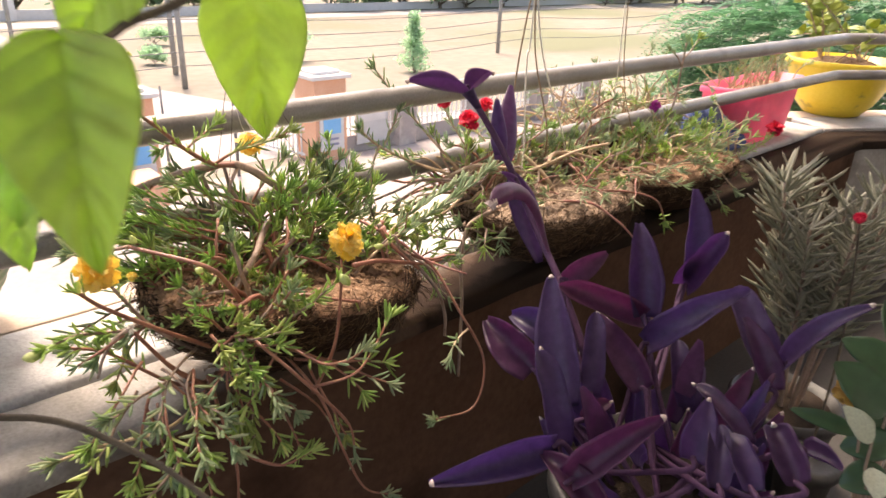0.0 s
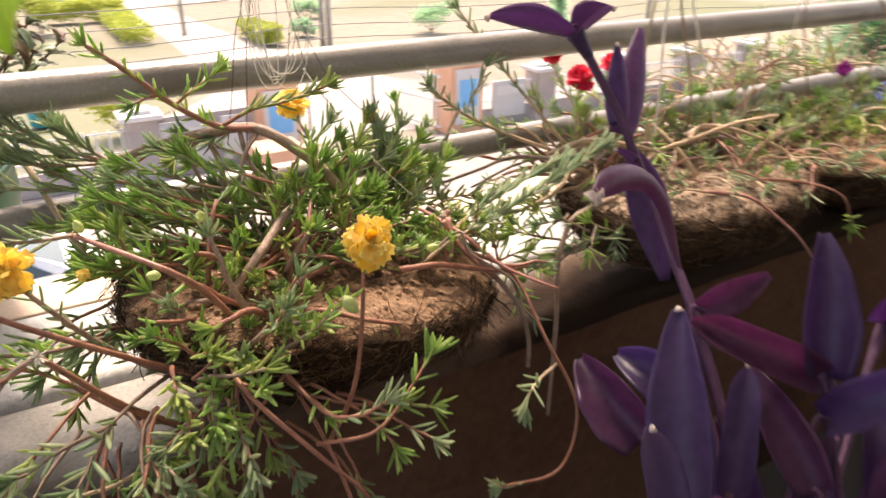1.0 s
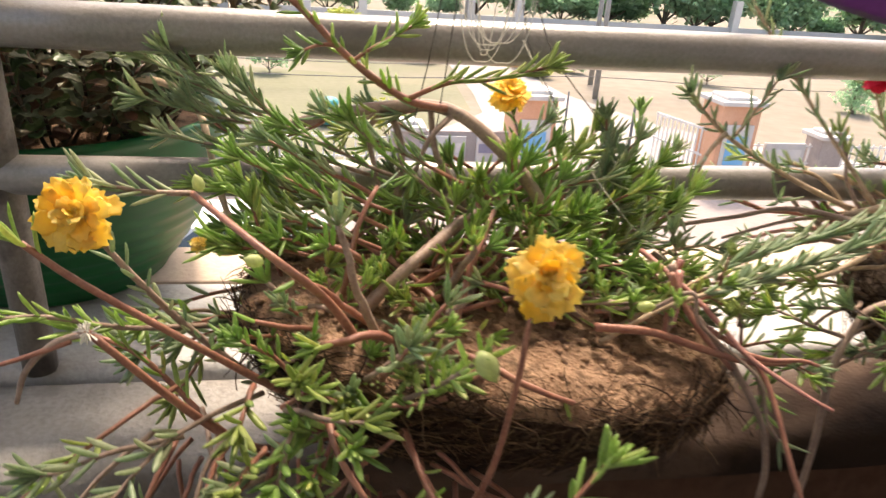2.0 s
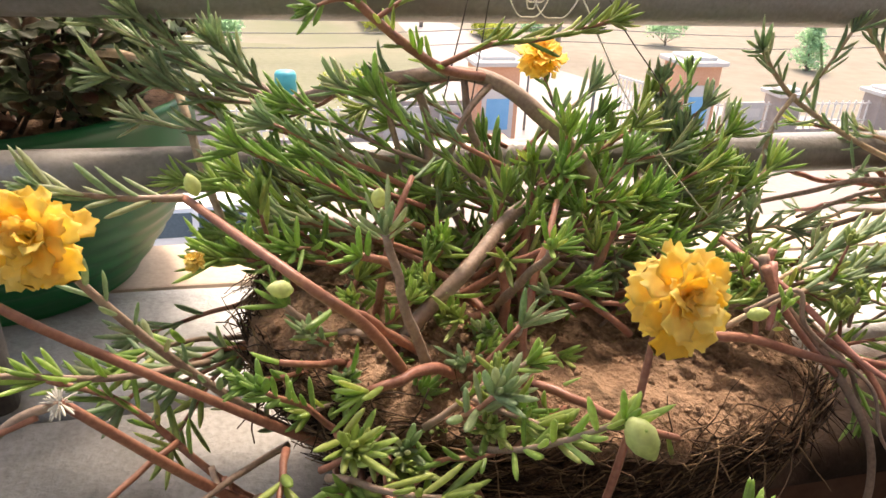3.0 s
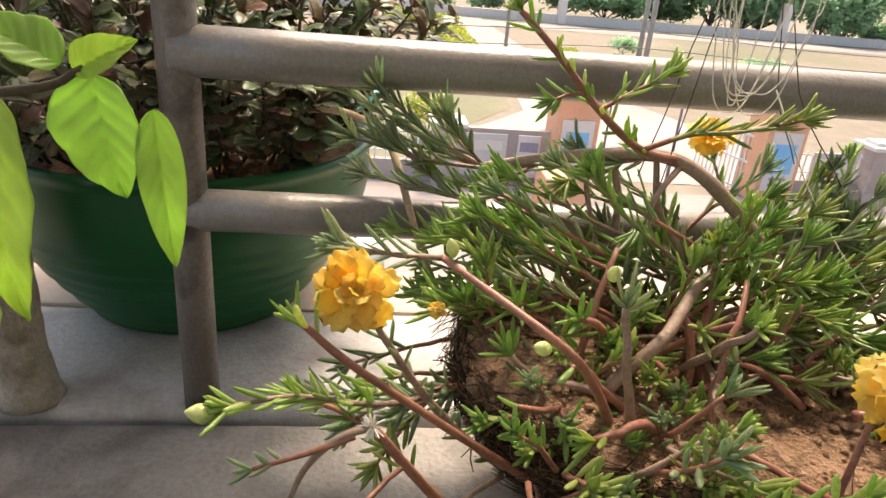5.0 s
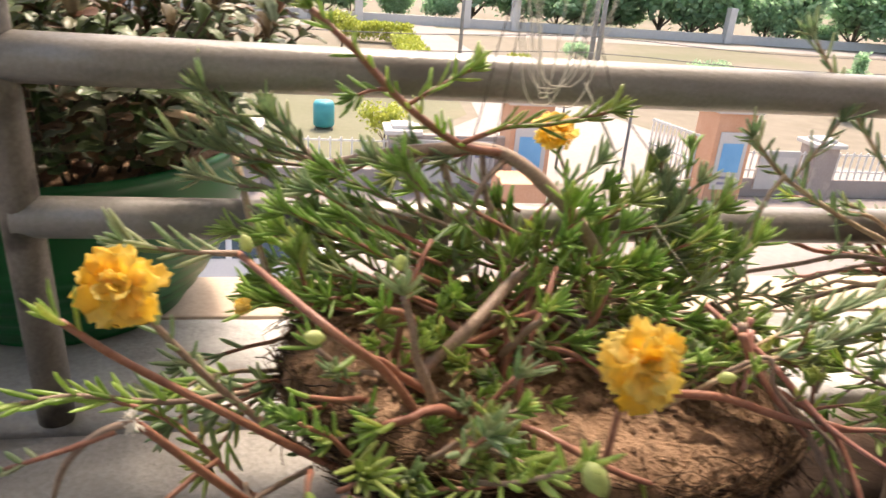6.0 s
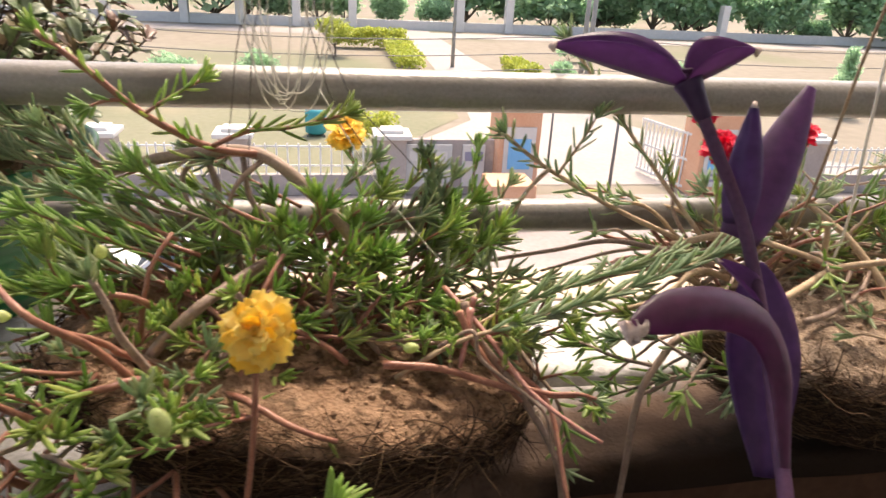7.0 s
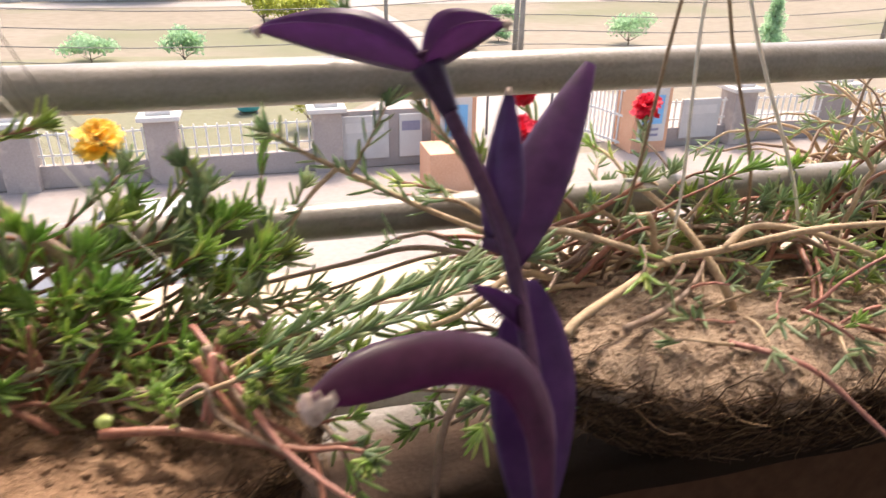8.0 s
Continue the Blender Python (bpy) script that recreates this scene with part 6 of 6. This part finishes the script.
def build_purple():
    p = thing("purple_heart_plant", (0.80, -0.72, 0.66), "tall purple heart plant leaning towards the light", "plant")
    random.seed(7)

    def leaf(base, tip, width, face, sag=0.06, fold=0.45, curl=0.0, wave=0.0, spine=None, blunt=False, shape="sheath"):
        s = Shape()
        blade(s, base, tip, face, width * (1.2 if spine else 1.08), sag, fold, "tongue" if spine else "strap" if blunt else shape, 18, 5, 0.0014, wave, curl, spine=spine)
        ob = part("leaf", s, M_PURPLE, p)
        if spine or random.random() > 0.4:
            return ob
        e, d = Vector(tip), (Vector(tip) - Vector(base)).normalized()
        k = Shape()
        tube(k, [e - d * 0.002, e + d * 0.001, e + d * 0.004], width * 0.09, 6, 0.4)
        part("tip", k, M_DRY_TIP, ob, "dried whitish leaf tip")
        return ob

    def stem(points, r=0.006, taper=0.8):
        s = Shape()
        tube(s, glide(points, 6), r, 10, taper, 0.06)
        return part("stem", s, M_PURPLE_STEM, p)

    # the tall shoot
    stem([(0.80, -0.66, 0.64), (0.826, -0.58, 0.75), (0.866, -0.47, 0.855), (0.888, -0.395, 0.915), (0.897, -0.345, 0.968), (0.897, -0.308, 1.015), (0.889, -0.285, 1.056), (0.868, -0.255, 1.112), (0.850, -0.229, 1.158), (0.847, -0.226, 1.168)], 0.0064, 0.9)
    leaf((0.850, -0.229, 1.152), (0.735, -0.195, 1.180), 0.064, (0.0, -0.18, 1.0), -0.05, 1.0, shape="ovate")
    leaf((0.848, -0.227, 1.152), (0.904, -0.236, 1.186), 0.062, (0.0, -0.18, 1.0), -0.06, 1.0, shape="ovate")
    s = Shape()
    tube(s, glide([(0.862, -0.246, 1.128), (0.855, -0.236, 1.145), (0.849, -0.229, 1.158)], 5), 0.0068, 12, 1.9, 0.03)
    part("sheath", s, M_PURPLE, p)
    leaf((0.890, -0.292, 1.034), (0.984, -0.212, 1.153), 0.046, (-0.35, -0.85, 0.35), 0.05, -0.30)
    leaf((0.888, -0.286, 1.045), (0.903, -0.252, 1.142), 0.034, (-0.5, -0.8, 0.2), 0.05, -0.50)
    arch = [(0.878, -0.440, 0.876), (0.886, -0.408, 0.924), (0.888, -0.388, 0.962), (0.873, -0.375, 0.994), (0.832, -0.380, 1.015), (0.787, -0.392, 1.021), (0.746, -0.404, 1.017)]
    bent = leaf(arch[-2], arch[-1], 0.0305, (-0.25, -0.80, 0.45), 0.0, -0.45, spine=arch)
    k = Shape()
    blade(k, (0.757, -0.404, 1.017), (0.738, -0.407, 1.010), (-0.25, -0.80, 0.45), 0.026, 0.1, -0.5, "petal", 8, 4, 0.0018, 0.7)
    part("tip", k, M_DRY_TIP, bent, "dried whitish leaf tip")
    leaf((0.883, -0.402, 0.868), (0.914, -0.290, 1.010), 0.060, (-0.25, -0.80, 0.30), -0.03, 0.35, shape="sword")
    leaf((0.897, -0.322, 0.990), (0.862, -0.312, 1.022), 0.026, (0.2, -0.6, 0.8), 0.05, 0.8)
    for base, tip, width in PURPLE_LEAVES:
        face = Vector((-0.62, -0.42, 0.66)) + Vector((rnd(-0.5, 0.5), rnd(-0.5, 0.5), rnd(-0.2, 0.4)))
        leaf(base, tip, width * 1.38, face, rnd(0.02, 0.16), rnd(0.35, 0.85), rnd(0, 0.14), rnd(0.02, 0.08), blunt=random.random() < 0.4)
        # each leaf clasps a stem that runs down into the pot
        b = Vector(base)
        d = (b - Vector(tip)).normalized()
        foot = Vector((0.80 + rnd(-0.09, 0.09), -0.72 + rnd(-0.09, 0.09), 0.63))
        if b.z > 0.70:
            stem([foot, foot.lerp(b, 0.55) + Vector((0, 0, -0.01)), b + d * 0.012, b - d * 0.006], 0.0050, 0.8)
    for _ in range(40):
        a = rnd(0, 6.28)
        b = Vector((0.80 + 0.17 * math.cos(a) * rnd(0.3, 1), -0.75 + 0.17 * math.sin(a) * rnd(0.3, 1), rnd(0.60, 0.73)))
        t = b + Vector((math.cos(a) * rnd(0.02, 0.09), math.sin(a) * rnd(0.02, 0.09), rnd(0.04, 0.11)))
        leaf(b, t, rnd(0.028, 0.046), Vector((-0.5, -0.4, 0.8)) + Vector((rnd(-0.5, 0.5), rnd(-0.5, 0.5), 0)), rnd(0.0, 0.15), rnd(0.3, 0.7))
    pot = thing("plant_pot", (0.82, -0.73, 0.0), "tall dark pot on the balcony floor holding purple heart", "pot", "floor pots")
    s = Shape()
    lathe(s, [(0.12, 0.0), (0.125, 0.03), (0.16, 0.58), (0.17, 0.59), (0.17, 0.625), (0.16, 0.63), (0.155, 0.60), (0.02, 0.60)], (0.82, -0.73, 0.001), 36)
    part("vessel", s, M_POT_DARK, pot)
    s = Shape()
    lathe(s, [(0.02, 0.0), (0.152, 0.0), (0.153, 0.012), (0.13, 0.024), (0.02, 0.030)], (0.82, -0.73, 0.604), 30)
    part("soil", s, M_SOIL_WET, pot)


def build_corner_plants():
    """The plants past the purple one: a chandelier succulent, and a broad-leaved plant with cream leaves."""
    random.seed(9)
    t = thing("chandelier_plant", (1.80, -0.60, 0.25), "grey-green chandelier succulent with pencil leaves in a floor pot", "plant")
    leaves = Shape()
    for k in range(8):
        a = 0.8 * k
        top = Vector((1.81 + 0.13 * math.cos(a), -0.58 + 0.13 * math.sin(a), 0.80 + 0.03 * (k % 4)))
        foot = Vector((1.80 + 0.03 * math.cos(a), -0.60 + 0.03 * math.sin(a), 0.24))
        line = glide([foot, foot.lerp(top, 0.5) + Vector((0.01, 0, 0)), top], 12)
        s = Shape()
        tube(s, line, 0.006, 7, 0.6)
        part("stem", s, M_STEM, t)
        for i in range(9, len(line)):
            for _ in range(6):
                w = rnd(0, 6.28)
                way = Vector((math.cos(w), math.sin(w), rnd(0.35, 1.0)))
                needle(leaves, line[i], way, rnd(0.07, 0.13), rnd(0.0040, 0.0058), rnd(0.0, 0.3))
    part("leaves", leaves, M_SUCC, t, "mottled pencil-shaped leaves", "stuff")
    pot = thing("plant_pot", (1.80, -0.60, 0.0), "dark pot on the balcony floor holding a succulent", "pot", "floor pots")
    s = Shape()
    lathe(s, [(0.11, 0.0), (0.14, 0.22), (0.15, 0.23), (0.15, 0.26), (0.14, 0.265), (0.135, 0.23), (0.02, 0.23)], (1.80, -0.60, 0.001), 30)
    part("vessel", s, M_POT_DARK, pot)
    s = Shape()
    lathe(s, [(0.02, 0.0), (0.132, 0.0), (0.12, 0.015), (0.02, 0.02)], (1.80, -0.60, 0.232), 24)
    part("soil", s, M_SOIL_WET, pot)
    # red blooms at the succulent's foot
    c = thing("crown_of_thorns", (1.62, -0.72, 0.0), "thin thorny plant with small red flowers in a floor pot", "plant")
    s = Shape()
    tube(s, glide([(1.62, -0.74, 0.22), (1.70, -0.72, 0.5), (1.69, -0.70, 0.74), (1.643, -0.695, 0.865)], 6), 0.0035, 7, 0.6)
    part("stem", s, M_TWIG, c)
    flower(c, (1.643, -0.695, 0.873), (-0.7, -0.3, 0.6), 0.026, "red_small", M_PETAL_R, "small red flower")
    s = Shape()
    lathe(s, [(0.05, 0.0), (0.07, 0.20), (0.08, 0.21), (0.08, 0.24), (0.06, 0.24), (0.02, 0.22)], (1.62, -0.74, 0.001), 24)
    part("pot", s, M_POT_DARK, c)
    # broad leaves at the edge
    b = thing("broad_leaf_plant", (1.02, -0.98, 0.0), "dark green broad-leaved plant with cream leaves and a withered flower", "plant")
    foot = Vector((1.02, -0.99, 0.50))
    for base, tip, w, mt in (((1.00, -0.965, 0.80), (0.966, -0.890, 0.862), 0.070, M_DARK_LEAF), ((1.03, -0.97, 0.85), (1.03, -0.876, 0.872), 0.055, M_DARK_LEAF), ((1.06, -0.97, 0.86), (1.10, -0.90, 0.925), 0.06, M_DARK_LEAF), ((0.95, -0.95, 0.78), (0.915, -0.865, 0.792), 0.028, M_DARK_LEAF), ((0.93, -0.97, 0.79), (0.905, -0.930, 0.838), 0.036, M_CREAM), ((0.91, -0.985, 0.765), (0.875, -1.005, 0.745), 0.034, M_CREAM), ((0.99, -0.99, 0.77), (0.96, -0.93, 0.74), 0.05, M_DARK_LEAF), ((0.97, -0.99, 0.73), (0.93, -0.95, 0.70), 0.05, M_DARK_LEAF), ((1.01, -1.0, 0.74), (1.0, -0.93, 0.78), 0.05, M_DARK_LEAF)):
        s = Shape()
        blade(s, base, tip, (-0.6, -0.4, 0.8), w, 0.10, 0.2, "ovate", 12, 4, 0.0008, 0.06)
        part("leaf", s, mt, b)
        s = Shape()
        tube(s, glide([foot, foot.lerp(Vector(base), 0.5) + Vector((0, 0.01, 0.02)), base], 5), 0.003, 6, 0.6)
        part("stem", s, M_STEM, b)
    flower(b, (1.0, -0.915, 0.812), (-0.6, -0.5, 0.3), 0.045, "withered", M_PETAL_OLD, "withered ochre flower")
    s = Shape()
    tube(s, glide([foot, (1.01, -0.95, 0.68), (1.0, -0.915, 0.80)], 5), 0.003, 6)
    part("stem", s, M_STEM, b)
    s = Shape()
    lathe(s, [(0.10, 0.0), (0.13, 0.46), (0.145, 0.47), (0.145, 0.51), (0.12, 0.51), (0.02, 0.49)], (1.02, -0.99, 0.001), 28)
    part("pot", s, M_POT_DARK, b)


M_PETAL_OLD = foliage("withered_petal", [(0.42, 0.22, 0.04), (0.52, 0.30, 0.06)], 0.7, 0.2, per="object")


def build_front_shrub():
    """The leafy shrub whose twigs hang into view close to the eye."""
    random.seed(13)
    t = thing("leafy_shrub", (-0.42, -0.72, 0.0), "fresh green leafy shrub reaching over from a tall pot", "shrub")

    def twig(points, r=0.0035, taper=0.5):
        s = Shape()
        tube(s, glide(points, 6), r, 8, taper, 0.08)
        return part("twig", s, M_TWIG, t)

    def leaf(base, tip, width, face, sag, fold, curl=0.05):
        s = Shape()
        blade(s, base, tip, face, width, sag, fold, "heart", 72, 12, 0.0007, 0.07, curl, 0.055 * width)
        return part("leaf", s, M_BROAD, t)

    s = Shape()
    tube(s, glide([(-0.42, -0.72, 0.42), (-0.40, -0.71, 0.9), (-0.34, -0.70, 1.3), (-0.25, -0.69, 1.52)], 6), 0.012, 9, 0.5, 0.1)
    part("trunk", s, M_TWIG, t)
    twig([(-0.25, -0.69, 1.52), (0.02, -0.69, 1.49), (0.144, -0.715, 1.375), (0.096, -0.745, 1.345), (0.066, -0.772, 1.338)], 0.0040)
    twig([(0.02, -0.69, 1.49), (0.14, -0.67, 1.47), (0.227, -0.634, 1.374)], 0.0028)
    leaf((0.058, -0.771, 1.347), (0.043, -0.831, 1.252), 0.062, (-0.35, -0.75, 0.5), 0.10, 0.30)
    leaf((0.060, -0.765, 1.338), (0.024, -0.780, 1.262), 0.055, (-0.45, -0.6, 0.6), 0.14, 0.25)
    leaf((0.227, -0.634, 1.374), (0.228, -0.634, 1.242), 0.076, (-0.55, -0.8, 0.1), 0.04, 0.25)
    leaf((0.110, -0.735, 1.385), (0.072, -0.722, 1.331), 0.046, (-0.6, -0.7, 0.1), 0.05, 0.3)
    leaf((0.035, -0.727, 1.280), (0.027, -0.757, 1.232), 0.034, (-0.5, -0.8, 0.2), 0.05, 0.3)
    # lower twig by the railing's end
    twig([(-0.36, -0.705, 1.2), (-0.15, -0.58, 1.22), (-0.03, -0.42, 1.15), (0.045, -0.382, 1.148), (0.066, -0.372, 1.156)], 0.0032)
    twig([(0.0, -0.405, 1.149), (0.012, -0.390, 1.12), (0.018, -0.385, 1.080)], 0.0018)
    leaf((0.066, -0.368, 1.153), (0.072, -0.362, 1.096), 0.036, (-0.1, -1, 0.25), 0.08, 0.30, 0.10)
    leaf((0.090, -0.368, 1.140), (0.092, -0.362, 1.062), 0.020, (0.25, -1, 0.2), 0.12, 0.40, 0.08)
    leaf((0.034, -0.385, 1.148), (0.030, -0.380, 1.042), 0.036, (-0.1, -0.9, 0.4), 0.12, 0.25)
    leaf((0.059, -0.375, 1.158), (0.028, -0.378, 1.173), 0.024, (0.0, -0.6, 0.9), 0.10, 0.3)
    leaf((0.062, -0.372, 1.155), (0.086, -0.368, 1.168), 0.017, (0.0, -0.9, 0.5), 0.08, 0.4)
    leaf((0.018, -0.385, 1.080), (0.011, -0.380, 1.017), 0.026, (-0.2, -1, 0.2), 0.06, 0.3)
    # a bare low twig
    twig([(-0.38, -0.71, 0.95), (-0.15, -0.62, 1.10), (0.009, -0.66, 1.093), (0.077, -0.699, 1.053), (0.118, -0.75, 1.008)], 0.0030, 0.7)
    s = Shape()
    lathe(s, [(0.13, 0.0), (0.18, 0.42), (0.195, 0.43), (0.195, 0.47), (0.17, 0.47), (0.02, 0.44)], (-0.42, -0.72, 0.001), 30)
    part("pot", s, M_POT_DARK, t)


def build_green_pot():
    cx, cy = -0.064, 0.292
    pot = thing("plant_pot", (cx, cy, LEDGE), "ribbed glossy green plastic pot on the ledge outside the railing", "pot", "ledge pots")
    s = Shape()
    prof = [(0.146, 0.0), (0.152, 0.004)]
    for k in range(40):
        u = k / 39
        r = 0.152 + 0.094 * math.sin(min(1.0, u * 1.15) * math.pi / 2)
        rib = 0.0020 * math.sin(u * 62) if 0.10 < u < 0.62 else 0.0
        prof.append((r + rib, 0.006 + 0.228 * u))
    prof += [(0.249, 0.237), (0.250, 0.245), (0.245, 0.249), (0.239, 0.245), (0.233, 0.215), (0.02, 0.21)]
    lathe(s, prof, (cx, cy, LEDGE + 0.0005), 72)
    part("vessel", s, M_POT_GREEN, pot)
    s = Shape()
    lathe(s, [(0.01, 0.0), (0.228, 0.0), (0.229, 0.008), (0.13, 0.020), (0.01, 0.024)], (cx, cy, LEDGE + 0.212), 48)
    part("soil", s, M_SOIL, pot)
    p = thing("spoon_leaf_plant", (cx, cy, LEDGE + 0.245), "bushy spoon-leaved plant, dark green turning reddish, in a green pot", "plant")
    random.seed(17)
    leaves = Shape()
    for k in range(160):
        a, rr = rnd(0, 6.28), 0.195 * math.sqrt(rnd(0, 1))
        foot = Vector((cx + rr * math.cos(a), cy + rr * math.sin(a), LEDGE + 0.230))
        lean = 0.6 * rr / 0.17
        way = Vector((math.cos(a) * lean + rnd(-0.3, 0.3), math.sin(a) * lean + rnd(-0.3, 0.3), 1)).normalized()
        length = rnd(0.10, 0.36) * (1.15 - 0.35 * rr / 0.17)
        bent = Vector((rnd(-0.02, 0.02), rnd(-0.02, 0.02), 0))
        line = glide([foot, foot + way * length * 0.5 + bent, foot + way * length], 6)
        s = Shape()
        tube(s, line, 0.0026, 6, 0.6)
        part("stem", s, M_TWIG, p)
        fr = frames_along(line)
        for i in range(2, len(line)):
            t, u, v = fr[i]
            for _ in range(2 if i < len(line) - 2 else 4):
                w = rnd(0, 6.28)
                out = u * math.cos(w) + v * math.sin(w)
                d = (out + t * rnd(0.2, 0.9)).normalized()
                b = line[i]
                blade(leaves, b, b + d * rnd(0.024, 0.040), t + Vector((0, -0.2, 0.4)), rnd(0.015, 0.026), 0.16, 0.30, "petal", 6, 2, 0.0006, 0.25)
    part("leaves", leaves, M_SPOON, p, "small spoon-shaped leaves, green and reddish", "stuff")
    # pale fallen leaf hanging at the rim, and a bowed dry shoot
    s = Shape()
    tube(s, glide([(0.05, 0.16, 0.955), (0.090, 0.13, 1.015), (0.129, 0.10, 1.036), (0.177, 0.05, 1.037), (0.203, 0.035, 1.016), (0.228, -0.032, 0.955), (0.245, -0.06, 0.915), (0.262, -0.08, 0.89)], 6), 0.0048, 8, 0.7, 0.12)
    part("stem", s, M_STEM_DRY, p, "bowed dry brown shoot")


def build_far_pots():
    x0, x1, y0, y1 = 2.52, 3.17, 0.045, 0.215
    t = thing("planter_trough", ((x0 + x1) / 2, 0.13, LEDGE), "pink plastic planter trough on the ledge behind the rail", "planter", "ledge pots")
    s = Shape()

    def ring(f, z, inset):
        cxm, cym = (x0 + x1) / 2, (y0 + y1) / 2
        hx, hy = (x1 - x0) / 2 * f - inset, (y1 - y0) / 2 * (0.55 + 0.45 * f) - inset
        pts = []
        for k in range(40):
            a = 2 * math.pi * k / 40
            c, sn = math.cos(a), math.sin(a)
            pts.append(Vector((cxm + hx * math.copysign(abs(c) ** 0.35, c), cym + hy * math.copysign(abs(sn) ** 0.35, sn), LEDGE + z)))
        return pts

    rows = [ring(0.74, 0.001, 0), ring(0.76, 0.006, 0), ring(0.96, 0.215, 0), ring(1.0, 0.218, -0.004), ring(1.0, 0.243, -0.004), ring(0.985, 0.243, 0.003), ring(0.955, 0.20, 0.004), ring(0.2, 0.19, 0.0)]
    vs = [p for r in rows for p in r]
    fs = [(i * 40 + k, i * 40 + (k + 1) % 40, (i + 1) * 40 + (k + 1) % 40, (i + 1) * 40 + k) for i in range(len(rows) - 1) for k in range(40)]
    fs += [tuple(range(40))[::-1], tuple(range(280, 320))]
    s.add(vs, fs)
    part("vessel", s, M_POT_PINK, t)
    s = Shape()
    sheetpts = ring(0.95, 0.195, 0.006)
    s.add(sheetpts + [v + Vector((0, 0, 0.02)) for v in ring(0.8, 0.195, 0.03)], [(k, (k + 1) % 40, 40 + (k + 1) % 40, 40 + k) for k in range(40)] + [tuple(range(40, 80))])
    part("soil", s, M_SOIL, t)
    m = MossRose((2.85, 0.13, LEDGE + 0.2), "dry pale stems standing in a pink trough")
    random.seed(19)
    for _ in range(46):
        r = Vector((rnd(2.58, 3.10), rnd(0.07, 0.19), LEDGE + 0.21))
        m.sprig(r, Vector((rnd(-0.5, 0.5), rnd(-0.4, 0.4), 1)), rnd(0.06, 0.16), radius=0.003, sag=0.4, start=0.7, material=M_STEM_DRY, pale=0.9, tuft=5)
    m.close()
    cx, cy = 3.76, 0.12
    y = thing("plant_pot", (cx, cy, LEDGE), "worn yellow plastic pot on the ledge behind the rail", "pot", "ledge pots")
    s = Shape()
    lathe(s, [(0.12, 0.0), (0.13, 0.004), (0.18, 0.06), (0.225, 0.15), (0.245, 0.235), (0.258, 0.238), (0.258, 0.265), (0.245, 0.268), (0.235, 0.23), (0.02, 0.215)], (cx, cy, LEDGE + 0.0005), 48)
    part("vessel", s, M_POT_YELLOW, y)
    s = Shape()
    lathe(s, [(0.01, 0.0), (0.23, 0.0), (0.20, 0.015), (0.10, 0.05), (0.01, 0.06)], (cx, cy, LEDGE + 0.218), 36)
    part("soil", s, M_SOIL, y)
    p = thing("climber_plant", (cx, cy, LEDGE + 0.22), "straggling yellow-green climber in a yellow pot", "plant")
    leaves = Shape()
    for k in range(16):
        a = rnd(0, 6.28)
        foot = Vector((cx + 0.1 * math.cos(a), cy + 0.1 * math.sin(a), LEDGE + 0.24))
        tip = foot + Vector((rnd(-0.45, 0.35), rnd(-0.25, 0.25), rnd(0.1, 0.5)))
        line = glide([foot, foot.lerp(tip, 0.5) + Vector((rnd(-0.06, 0.06), rnd(-0.06, 0.06), 0.06)), tip], 8)
        s = Shape()
        tube(s, line, 0.0035, 6, 0.6)
        part("stem", s, M_STEM, p)
        for i in range(5, len(line)):
            d = Vector((rnd(-1, 1), rnd(-1, 1), rnd(-0.4, 0.8))).normalized()
            blade(leaves, line[i], line[i] + d * rnd(0.05, 0.085), (-0.5, -0.6, 0.6), rnd(0.03, 0.05), 0.08, 0.2, "ovate", 7, 2, 0.0008)
    part("leaves", leaves, M_CLIMBER, p, "yellow-green oval leaves", "stuff")


M_CLIMBER = foliage("climber_leaf", [(0.16, 0.26, 0.05), (0.32, 0.40, 0.07), (0.42, 0.48, 0.12), (0.12, 0.22, 0.05)], 0.4, 0.35)

build_first_basket()
build_second_basket()
build_third_basket()
build_outer_basket()
build_string_loops()
build_purple()
build_corner_plants()
build_front_shrub()
build_green_pot()
build_far_pots()
